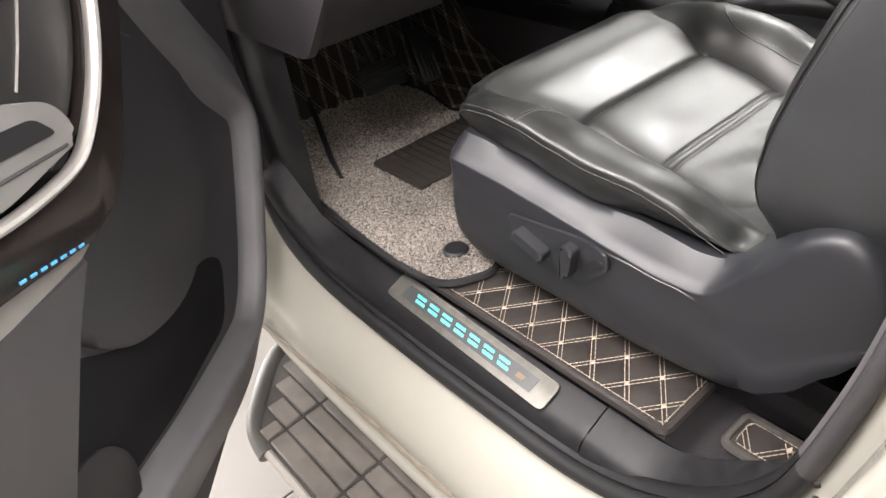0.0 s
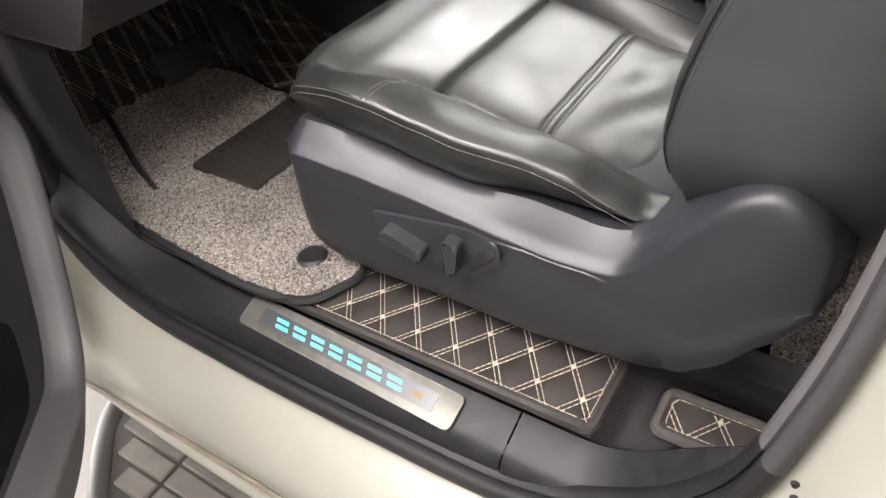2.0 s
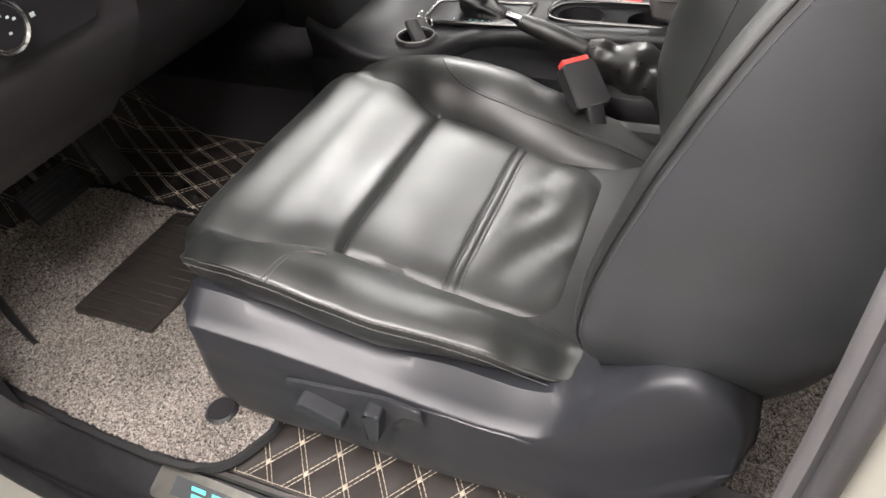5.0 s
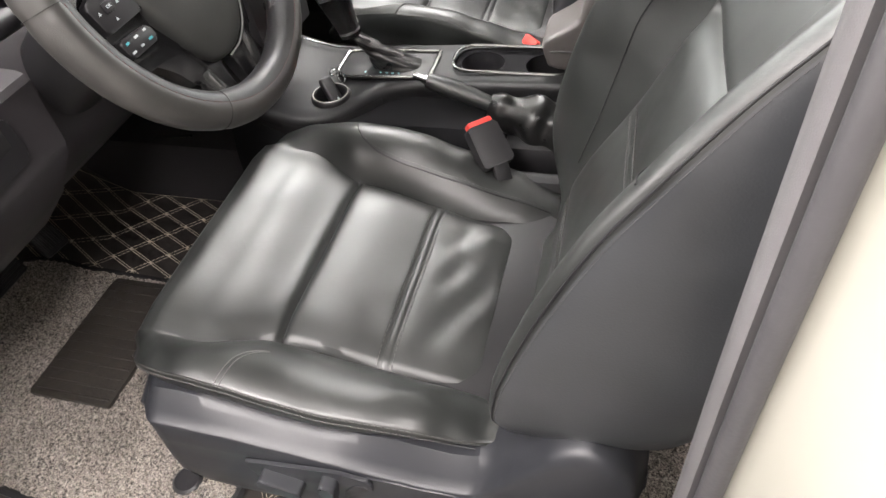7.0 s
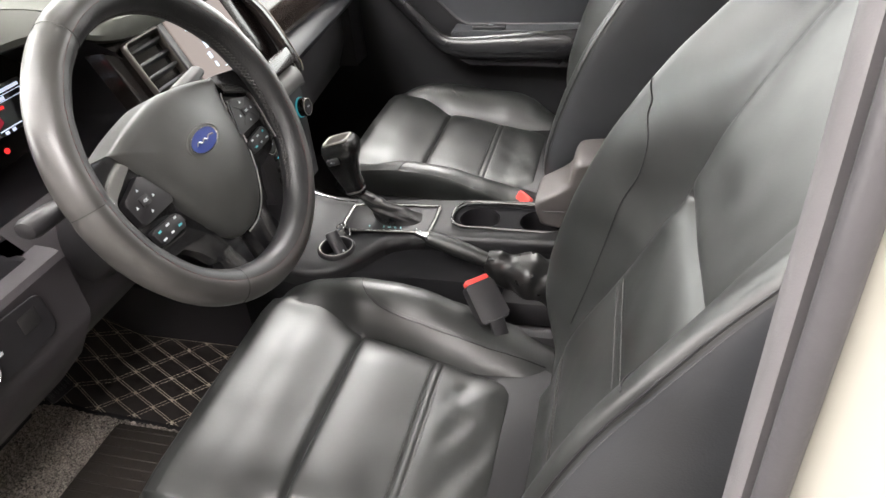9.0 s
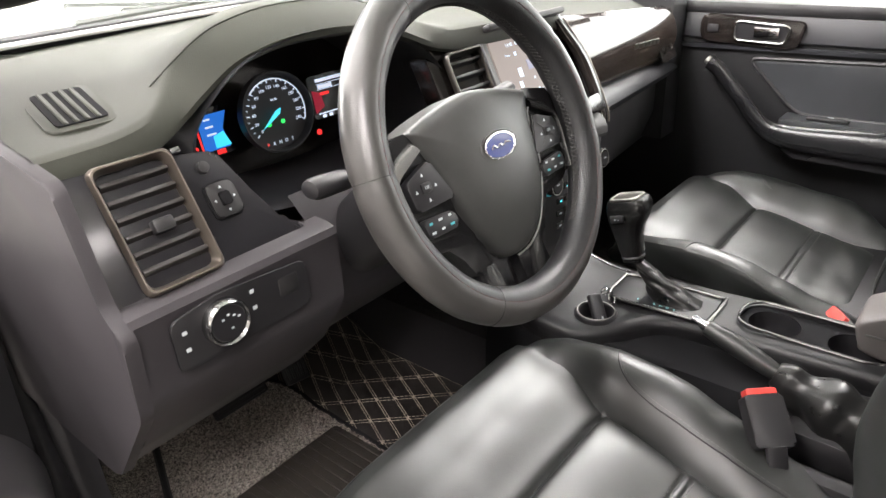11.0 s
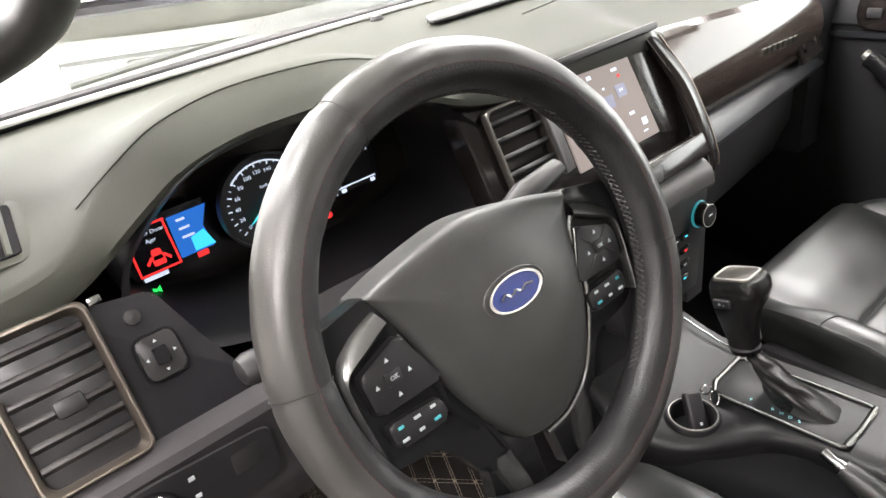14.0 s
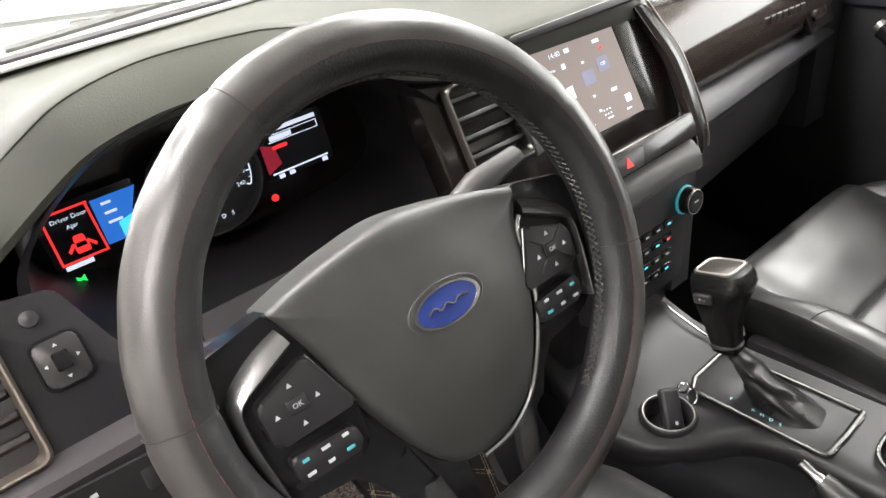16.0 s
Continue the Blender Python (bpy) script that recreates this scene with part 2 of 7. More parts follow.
def prism(poly, depth, m=None, bevel=0.0, segs=2):
    """A polygon in local x, y, raised by depth along local z, its top edge rounded."""
    b = bmesh.new()
    lo = [b.verts.new((x, y, 0)) for x, y in poly]
    hi = [b.verts.new((x, y, depth)) for x, y in poly]
    n = len(poly)
    for i in range(n):
        b.faces.new((lo[i], lo[(i + 1) % n], hi[(i + 1) % n], hi[i]))
    b.faces.new(lo[::-1])
    top = b.faces.new(hi)
    if bevel:
        bmesh.ops.bevel(b, geom=list(top.edges), offset=bevel, segments=segs, profile=0.5, affect="EDGES")
    if m is not None:
        bmesh.ops.transform(b, matrix=m, verts=b.verts)
    return b


def lathe(profile, m=None, n=32, closed=True):
    """Radius, height pairs turned about local z."""
    secs = [[(r * math.cos(a), r * math.sin(a), z) for a in (2 * math.pi * i / n for i in range(n))] for r, z in profile]
    b = loft(secs, caps=closed)
    if m is not None:
        bmesh.ops.transform(b, matrix=m, verts=b.verts)
    return b


def round_poly(pts, r, n=4):
    """Round the corners of a 2D polygon."""
    out = []
    k = len(pts)
    for i in range(k):
        a, b, c = (Vector(pts[(i + j) % k]) for j in (-1, 0, 1))
        ra = r[i] if isinstance(r, (list, tuple)) else r
        p = b + (a - b).normalized() * min(ra, (a - b).length * 0.49)
        q = b + (c - b).normalized() * min(ra, (c - b).length * 0.49)
        for s in range(n + 1):
            t = s / n
            out.append(tuple((1 - t) ** 2 * p + 2 * t * (1 - t) * b + t * t * q))
    return out


def smooth(a, b, x):
    t = min(1.0, max(0.0, (x - a) / (b - a)))
    return t * t * (3 - 2 * t)


def stitches(pts, length=0.005, gap=0.003, r=0.0006, bm=None):
    """Short thread runs along a line of points."""
    bm = bm or bmesh.new()
    P = [Vector(p) for p in pts]
    run = 0.0
    start = P[0]
    on = True
    prev = P[0]
    for p in P[1:]:
        d = (p - prev).length
        run += d
        if run >= (length if on else gap):
            if on and (p - start).length > 1e-5:
                add_tube(bm, [start, p], r, 4)
            start, run, on = p, 0.0, not on
        prev = p
    return bm


def dense(pts, step=0.001):
    P = [Vector(p) for p in pts]
    out = []
    for a, b in zip(P, P[1:]):
        n = max(1, int((b - a).length / step))
        out += [a.lerp(b, i / n) for i in range(n)]
    return out + [P[-1]]


def interp(table, x):
    if x <= table[0][0]:
        return table[0][1]
    for (a, u), (b, v) in zip(table, table[1:]):
        if x <= b:
            t = (x - a) / (b - a)
            return u + (v - u) * (t * t * (3 - 2 * t) * 0.5 + t * 0.5)
    return table[-1][1]


def eased(table, x, reach=0.010):
    """The table's value at x, its corners rounded off."""
    return sum(interp(table, x + reach * k / 3) for k in range(-3, 4)) / 7


# ---- showroom ----
def plane_box(x0, x1, y0, y1, z0, z1, bevel=0.0):
    return rbox((x1 - x0, y1 - y0, z1 - z0), Matrix.Translation(((x0 + x1) / 2, (y0 + y1) / 2, (z0 + z1) / 2)), bevel)


GROUT = material("grey_grout", (0.10, 0.095, 0.085), 0.8, mottle=0.2)
floor = setting("floor", plane_box(-6, 6, -6, 10, -0.05, -0.006), GROUT, "pale grey polished tiled showroom floor", "floor", False)
setting("wall_west", plane_box(-6.1, -6, -6, 10, 0, 4), SIDE_WALL, "unseen showroom wall, greyed to dim the side light", "wall", False)
setting("wall_south", plane_box(-6, 6, -6.1, -6, 0, 4), SIDE_WALL, "unseen showroom wall, greyed to dim the side light", "wall", False)
for nm, args in (("wall_north_low", (-6, 6, 10, 10.1, 0, 0.3)), ("wall_north_high", (-6, 6, 10, 10.1, 3.6, 4)), ("wall_east_low", (6, 6.1, -6, 10, 0, 0.3)), ("wall_east_high", (6, 6.1, -6, 10, 3.6, 4))):
    setting(nm, plane_box(*args), WALL, "white wall band round the showroom glazing", "wall", False)
# glazing assumed ahead and to the right, to give the cabin its highlights
for nm, args in (("window_1", (-6, 6, 10.04, 10.06, 0.3, 3.6)), ("window_2", (6.04, 6.06, -6, 10, 0.3, 3.6))):
    setting(nm, plane_box(*args), GLASS, "large clear showroom window, assumed as a daylight source", "window", False).visible_shadow = False
setting("ceiling", plane_box(-6.1, 6.1, -6.1, 10.1, 4, 4.1), WALL, "white flat showroom ceiling", "ceiling", False)


def area_lamp(name, loc, size, power, color=(1, 0.93, 0.915), target=None):
    la = bpy.data.lights.new(name, "AREA")
    la.shape, la.size, la.size_y, la.energy, la.color = "RECTANGLE", size[0], size[1], power, color
    ob = new(name, la)
    ob.matrix_world = look(loc, target or (loc[0], loc[1] + 0.001, 0))
    return ob


for lx, ly in LAMPS:
    area_lamp("ceiling_lamp", (lx, ly, 3.97), LAMP_SIZE, LAMP_POWER)
# area lamps added for the assumed daylight, placed to suit the cabin highlights
area_lamp("assumed_daylight", (-2.2, 9.9, 2.0), (7, 3.2), NORTH_POWER, (1, 0.94, 0.92), (-0.5, 0, 1.6))
area_lamp("assumed_daylight", (5.9, 2, 2.0), (14, 3.2), EAST_POWER, (1, 0.94, 0.91), (0, 2, 1.6))


# ---- car body: the frame of the driver's door opening ----
OPENING = curve_points([(-0.70, 0.25, 1.66), (-0.745, 0.52, 1.45), (-0.77, 0.72, 1.27), (-0.77, 0.735, 1.05), (-0.765, 0.73, 0.90), (-0.775, 0.695, 0.725),
                        (-0.79, 0.62, 0.625), (-0.797, 0.50, 0.577), (-0.80, 0.30, 0.566), (-0.80, 0.08, 0.568), (-0.80, -0.08, 0.58),
                        (-0.795, -0.19, 0.625), (-0.785, -0.267, 0.71), (-0.773, -0.299, 0.83), (-0.758, -0.313, 0.97), (-0.752, -0.317, 1.20),
                        (-0.738, -0.324, 1.42), (-0.71, -0.334, 1.54), (-0.69, -0.350, 1.66)], 110)


def outward(i):
    a, b = OPENING[max(i - 1, 0)], OPENING[min(i + 1, len(OPENING) - 1)]
    d = Vector((0, b.y - a.y, b.z - a.z)).normalized()
    return Vector((0, d.z, -d.y))


def frame_sweep(section, first=0, last=109):
    """Sweep (outward, sideways) offsets along the opening."""
    secs = []
    for i, p in list(enumerate(OPENING))[first:last + 1]:
        o = outward(i)
        if o.dot(Vector((0, 0.2, 1.05)) - Vector((0, p.y, p.z))) > 0:
            o = -o
        secs.append([p + o * d + Vector((dx, 0, 0)) for d, dx in section])
    return loft(secs, wrap=False)


BODY = curve_points([(-0.004, 0.004, 0), (0.012, -0.002, 0), (0.022, -0.014, 0), (0.04, -0.05, 0), (0.068, -0.078, 0), (0.098, -0.09, 0),
                     (0.106, -0.098, 0), (0.118, -0.103, 0), (0.128, -0.098, 0), (0.13, -0.07, 0)], 36)
setting("door_frame", frame_sweep([(p.x, p.y) for p in BODY]), PAINT, "glossy white painted car body sill and pillars", "car body")
for nm, run, mat, lab in (("sill_seal", range(0, 77), RUBBER, "black rubber weatherstrip along the sill and the front of the opening"), ("pillar_seal", range(76, 110), SEAL_GREY, "grey rubber weatherstrip up the centre pillar")):
    setting(nm, tube([OPENING[i] + Vector((-0.004, 0, 0)) for i in run], [0.0115 - 0.0035 * smooth(66, 84, i) for i in run], 10), mat, lab, "seal")
INNER_TRIM = [(-0.002, 0.006), (-0.010, 0.003), (-0.014, 0.009), (-0.014, 0.020), (-0.006, 0.034)]
setting("sill_trim_edge", frame_sweep(INNER_TRIM, 0, 76), SILL, "black plastic trim edge along the sill and the door post", "trim")
setting("pillar_trim", frame_sweep(INNER_TRIM, 76, 109), PILLAR_GREY, "grey plastic trim inside the door opening", "trim")

lip_runs = bmesh.new()
for dy, dz, r in ((0.0, 0.0, 0.0030), (0.003, -0.014, 0.0040)):
    add_tube(lip_runs, [(-0.9035 + 0.004 * (dz < 0), y, 0.505 + dz - 0.05 * smooth(0.3, 0.62, y) * 0.3) for y in np.linspace(0.60, -0.30, 24)], r, 6)
setting("sill_lip", lip_runs, material("dusty_seam", (0.24, 0.205, 0.165), 0.6, mottle=0.25, mottle_size=0.03), "dusty folded seam along the foot of the white sill", "sill seam")

# rear door skin beside the pillar and the front wing ahead of the door
DOOR_SIDE = [(-0.86, 0.46), (-0.895, 0.52), (-0.91, 0.66), (-0.918, 0.80), (-0.915, 0.95), (-0.90, 1.08), (-0.885, 1.18), (-0.80, 1.5), (-0.70, 1.70)]


def front_edge(z):
    return interp([(0.46, -0.26), (0.60, -0.27), (0.75, -0.305), (0.88, -0.332), (0.97, -0.347), (1.06, -0.372), (1.2, -0.395), (1.5, -0.42), (1.7, -0.44)], z)


rear_door = thing("rear_door", "closed white rear car door beside the open front one", "car door")
rows = [curve_points([(x, front_edge(z), z) for x, z in DOOR_SIDE], 30)]
secs = [[p + Vector((dx, -dy, 0)) for p in rows[0]] for dy, dx in ((-0.002, 0.05), (-0.002, 0.012), (-0.001, 0.004), (0.003, 0.0), (0.05, -0.004), (0.2, -0.006), (0.5, -0.006), (1.0, 0.0))]
part("door_skin", loft(secs, wrap=False), PAINT, rear_door, "white painted door skin")

# roof, glass and the shell behind, which close the car
roof = loft([[(x, y, z) for x, z in ((-0.66, 1.66), (-0.60, 1.745), (-0.3, 1.785), (0.3, 1.785), (0.60, 1.745), (0.66, 1.66))] for y in (0.18, -0.3, -1.6)], wrap=False)
setting("roof", roof, WALL, "pale cloth headliner under the white roof", "car roof")
setting("rear_bulkhead", plane_box(-0.74, 0.74, -1.64, -1.6, 0.6, 1.7), DARK, "dark trimmed rear of the cabin", "cabin wall", False)
setting("right_side", loft([[(x, y, z) for x, z in ((0.80, 0.56), (0.80, 0.9), (0.76, 1.2))] for y in (-1.6, -0.34)], wrap=False), DARK, "dark trimmed side of the rear cabin", "cabin wall")
skin = loft([[(x, y, z) for x, z in ((0.84, 0.46), (0.90, 0.50), (0.925, 0.75), (0.93, 1.0), (0.90, 1.17), (0.87, 1.24))] for y in np.linspace(-1.66, 0.99, 8)], wrap=False)
setting("right_body_side", skin, PAINT, "white painted right side of the car body", "car body")
skin = loft([[(x, y, z + 0.02) for x, z in ((-0.70, 1.66), (-0.63, 1.75), (-0.3, 1.80), (0.3, 1.80), (0.63, 1.75), (0.70, 1.66))] for y in (0.19, -0.3, -1.0, -1.62, -1.68)], wrap=False)
setting("roof_skin", skin, PAINT, "white painted car roof", "car roof")
setting("tail_panel", plane_box(-0.86, 0.86, -1.70, -1.66, 0.50, 1.66, 0.015), PAINT, "white painted tail of the car", "car body")
wind = loft([[(x, y, z) for x in (-0.68, -0.35, 0, 0.35, 0.68)] for y, z in ((0.95, 1.33), (0.55, 1.56), (0.2, 1.76))], wrap=False)
windscreen = setting("windscreen", wind, GLASS, "clear raked windscreen", "windscreen")
windscreen.visible_shadow = False
for side, nm in ((-1, "pillar_a_left"), (1, "pillar_a_right")):
    pa = loft([[(side * (x + dx), y + dy, z + dz) for dx, dy, dz in ((-0.035, 0, 0.03), (0.03, 0.03, 0.03), (0.04, 0.0, -0.03), (-0.03, -0.05, -0.04))]
               for x, y, z in ((0.83, 0.82, 1.33), (0.79, 0.55, 1.47), (0.735, 0.30, 1.64), (0.70, 0.15, 1.73))])
    setting(nm, pa, DARK, "dark plastic windscreen pillar trim", "pillar")

# ---- floor pan, sill trim ----
setting("cabin_floor", plane_box(-0.735, 0.78, -1.6, 0.80, 0.55, 0.60), CARPET, "black carpeted cabin floor", "car floor", False)
toe = loft([[(x, y, z) for x in (-0.76, -0.3, 0.3, 0.82)] for y, z in ((0.60, 0.60), (0.80, 0.63), (0.93, 0.78), (0.95, 1.36))], wrap=False)
setting("toe_board", toe, CARPET, "black carpeted toe board", "car floor")
tunnel = loft([[(x, y, z) for x, z in ((-0.165, 0.60), (-0.150, 0.72), (-0.130, 0.80), (0.13, 0.80), (0.20, 0.72), (0.28, 0.60))] for y in (-1.5, 0.2, 0.94)], wrap=False)
setting("tunnel", tunnel, CARPET, "black carpeted transmission tunnel", "car floor")
kick = loft([[(-0.742, y, z) for y in (0.55, 0.62, 0.75, 0.94)] for z in (0.60, 0.8, 1.0, 1.2)], wrap=False)
setting("kick_panel", kick, DARK, "black plastic kick panel beside the footwell", "trim")


# white bonnet, grey cowl and a wiper ahead of the windscreen
bonnet = loft([[(x, y, z - 0.05 * (x / 0.8) ** 4) for x in np.linspace(-0.80, 0.80, 17)] for y, z in ((0.99, 1.335), (1.02, 1.338), (1.3, 1.325), (1.7, 1.29), (2.0, 1.23), (2.1, 1.10))], wrap=False)
setting("bonnet", bonnet, PAINT, "white painted bonnet ahead of the windscreen", "bonnet")
COWL = material("grey_cowl", (0.16, 0.17, 0.16), 0.5, bump=0.2, grain_size=0.004, mottle=0.12)
cowl = loft([[(x, y - 0.05 * (x / 0.7) ** 2, z) for x in np.linspace(-0.74, 0.74, 13)] for y, z in ((0.82, 1.345), (0.90, 1.352), (0.97, 1.345), (1.03, 1.325))], wrap=False)
setting("cowl", cowl, COWL, "grey plastic cowl at the windscreen base", "cowl")
wiper = thing("wiper", "grey wiper arm resting at the windscreen base", "wiper")
part("wiper_arm", tube([(-0.42, 0.875, 1.372), (-0.2, 0.905, 1.376), (0.12, 0.93, 1.372)], [0.004, 0.007, 0.011], 8), COWL, wiper)
part("wiper_blade", tube([(-0.50, 0.862, 1.366), (-0.3, 0.885, 1.370), (0.05, 0.915, 1.370)], 0.005, 6), COWL, wiper)


def sill_rise(y):
    return 0.10 * smooth(0.46, 0.70, y) ** 1.5 + 0.10 * smooth(-0.12, -0.30, y) ** 1.3


SILL_SECTION = [(-0.792, 0.572), (-0.791, 0.592), (-0.786, 0.604), (-0.776, 0.611), (-0.76, 0.617), (-0.744, 0.624), (-0.736, 0.626), (-0.73, 0.620), (-0.727, 0.60), (-0.726, 0.57)]
sill = loft([[(x, y, z + sill_rise(y)) for x, z in SILL_SECTION] for y in np.linspace(0.72, -0.058, 50)], wrap=False)
setting("sill_trim_front", sill, SILL, "scuffed black plastic door sill trim", "door sill")
sill = loft([[(x - 0.001, y, z + 0.002 + sill_rise(y)) for x, z in SILL_SECTION] for y in np.linspace(-0.061, -0.33, 30)], wrap=False)
setting("sill_trim_rear", sill, SILL, "black plastic door sill trim behind the joint", "door sill")


# ---- seats ----
def cushion_z(y):
    return interp([(-0.17, 0.806), (-0.112, 0.824), (-0.05, 0.834), (0.008, 0.847), (0.133, 0.871), (0.22, 0.897), (0.27, 0.906), (0.29, 0.902), (0.304, 0.885), (0.31, 0.86)], y)


# edges of the cushion, (y, half width, height): the stitched outer edge and the inner crest
OUTER_EDGE = [(-0.17, 0.207, 0.848), (-0.148, 0.209, 0.838), (-0.128, 0.214, 0.832), (-0.10, 0.224, 0.850), (-0.063, 0.236, 0.875), (-0.024, 0.2435, 0.889), (0.038, 0.2465, 0.893), (0.093, 0.2455, 0.902),
              (0.153, 0.2425, 0.911), (0.20, 0.2385, 0.912), (0.235, 0.233, 0.906), (0.26, 0.226, 0.899), (0.280, 0.217, 0.888), (0.298, 0.203, 0.872), (0.312, 0.19, 0.858)]
INNER_EDGE = [(-0.17, 0.225, 0.822), (-0.08, 0.233, 0.854), (-0.006, 0.236, 0.884), (0.054, 0.236, 0.906), (0.095, 0.236, 0.914), (0.15, 0.235, 0.919), (0.226, 0.230, 0.913), (0.27, 0.222, 0.900),
              (0.290, 0.214, 0.885), (0.312, 0.20, 0.858)]
LOWER_EDGE = [(-0.17, 0.812), (-0.139, 0.826), (-0.116, 0.826), (-0.093, 0.824), (-0.064, 0.829), (-0.023, 0.836), (0.009, 0.832), (0.043, 0.828), (0.102, 0.835), (0.163, 0.845), (0.229, 0.857), (0.27, 0.858), (0.312, 0.846)]
CREST = [(0.0, 0.0), (0.10, 0.24), (0.25, 0.55), (0.45, 0.84), (0.65, 0.99), (0.85, 1.03), (1.0, 1.0)]


def seat(name, label, cx, outer, switches, slid=0.0):
    """A front seat about x = cx; outer: the side of its door (-1 or 1); slid: how far forward."""
    root = thing(name, label, "car seat", "front seats")
    root.location = (cx, slid, 0.62)

    def add(nm, bm, mat, lab="", par=None):
        bmesh.ops.transform(bm, matrix=Matrix.Translation((0, 0, -0.62)), verts=bm.verts)
        return part(nm, bm, mat, par or root, lab)

    ys = sorted(set([round(v, 4) for v in np.linspace(-0.17, 0.27, 60)] + [round(v, 4) for v in np.linspace(0.27, 0.312, 12)]
                    + [-0.112 + d for d in (-0.008, -0.005, -0.0025, 0, 0.0025, 0.005, 0.008)] + [0.133 + d for d in (-0.006, -0.004, -0.002, 0, 0.002, 0.004, 0.006)] + [0.005 + d for d in (-0.01, -0.007, -0.005, -0.003, 0, 0.003, 0.005, 0.007, 0.01)]))

    # w runs across the seat, from its door side (below 0) to the console
    def edge(w, y):
        table = OUTER_EDGE if w < 0 else INNER_EDGE
        return eased([(p[0], p[1]) for p in table], y), eased([(p[0], p[2]) for p in table], y)

    def gutter(y, w):
        back = 0.0 if w < 0 else eased([(-0.17, -0.017), (-0.10, -0.014), (0.133, 0.008), (0.20, 0.003), (0.23, 0.0)], y, 0.02)
        return 0.147 + back + 0.034 * smooth(0.13, 0.22, y)

    def surf(w, y):
        """Height of the cushion's top."""
        z = cushion_z(y)
        ew, ez = edge(w, y)
        g = gutter(y, w)
        if abs(w) < g:
            z += 0.006 * smooth(g, g - 0.04, abs(w))
            k = smooth(g, g - 0.006, abs(w))
            z -= k * (0.0085 * math.exp(-((y - 0.133) / 0.0042) ** 2) + 0.014 * math.exp(-((y + 0.114) / 0.006) ** 2) + 0.0022 * math.exp(-((y + 0.001) / 0.0025) ** 2) + 0.0022 * math.exp(-((y - 0.011) / 0.0025) ** 2))
            z += k * 0.004 * (0.6 * math.sin(math.pi * (y + 0.115) / 0.12) if -0.115 < y < 0.005 else math.sin(math.pi * (y - 0.005) / 0.128) if 0.005 < y < 0.133 else 0)
            f = smooth(0.0, -0.03, y) * smooth(-0.110, -0.085, y) * smooth(0.140, 0.07, abs(w))
            z += f * 0.0052 * (noise.noise(Vector((w * 9 + 3, y * 34 + w * 20, cx))) + 0.5 * noise.noise(Vector((w * 16, y * 60 + w * 40, cx))))
        else:
            t = min(1.0, (abs(w) - g) / (ew - g))
            base = z + (ez - z) * interp(CREST, t)
            z = base + (0.0065 if w < 0 else 0.008) * math.sin(math.pi * t) ** 0.8 * smooth(0.312, 0.24 if w < 0 else 0.14, y)
            # creases towards the back, on the door side, and at the front corner
            if w < 0:
                z += 0.0045 * smooth(0.02, -0.06, y) * smooth(0.0, 0.2, t) * smooth(1.0, 0.8, t) * noise.noise(Vector((w * 42 + y * 16, y * 22 - w * 14, cx)))
                z += 0.0022 * smooth(0.16, 0.19, y) * smooth(0.0, 0.25, t) * smooth(1.0, 0.8, t) * noise.noise(Vector((w * 30 - y * 40, y * 26 + w * 20, cx + 5)))
        z -= 0.0055 * math.exp(-((abs(w) - g) / 0.005) ** 2) * smooth(0.17, 0.13, y)
        z += 0.0014 * noise.noise(Vector((w * 12, y * 12, cx + 2)))
        return z

    def side(w):
        return -outer * w

    secs = []
    for y in ys:
        shrink = 1 - 0.10 * smooth(0.20, 0.312, y) ** 2
        row = []
        for sgn in (-1, 1):
            ew, ez = edge(sgn, y)
            low = eased(LOWER_EDGE, y) - (0.0 if sgn < 0 else 0.01)
            tuck = 1 - 0.55 * smooth(0.14, 0.26, y)
            wall = [(ew - 0.032 * tuck, low - 0.006), (ew - 0.023 * tuck, low + 0.004), (ew - 0.012 * tuck, low + 0.28 * (ez - low)), (ew - 0.004 * tuck, low + 0.55 * (ez - low)), (ew + 0.0004, low + 0.80 * (ez - low)), (ew + 0.0004, low + 0.93 * (ez - low)), (ew - 0.0004, ez - 0.0016)]
            g = gutter(y, sgn)
            crown = [(w, surf(sgn * w, y)) for w in (ew - (ew - g) * f for f in (0.02, 0.05, 0.10, 0.18, 0.28, 0.40, 0.52, 0.64, 0.75, 0.84, 0.91, 0.96, 1.0))]
            half_row = [(sgn * w, z) for w, z in wall + crown] + [(sgn * w, surf(sgn * w, y)) for w in (g - 0.003, g - 0.007, g - 0.014, g - 0.026, g - 0.040, 0.09, 0.07, 0.05, 0.03, 0.015)]
            row.append(half_row)
        secs.append([(side(w), y, z) for w, z in row[0] + [(0.0, surf(0.0, y))] + row[1][::-1]])
    secs.append([(x * 0.985, 0.314, 0.845) for x, y, z in secs[-1]])
    cushion = add("cushion", loft(secs, wrap=False), LEATHER, "black leather seat cushion with creases and stitched panels")

    # stitching on the cushion
    st = bmesh.new()
    for off in (0.0, 1.0):
        line = []
        for y in np.linspace(-0.126, 0.300, 430):
            ew, ez = edge(-1, y)
            line.append((side(-(ew + 0.0008)), y, ez - 0.0085) if off else (side(-(ew - 0.0006)), y, ez - 0.0012))
        stitches(line, 0.0050, 0.0011, 0.00055, st)
    for yy in (-0.004, 0.014):
        stitches([(u, yy, surf(side(u), yy) + 0.0008) for u in np.linspace(-0.143, 0.143, 300)], 0.0045, 0.002, 0.0006, st)
    tagged(add("stitching", st, SEAM, "grey seam stitching", cushion), kind="stuff")
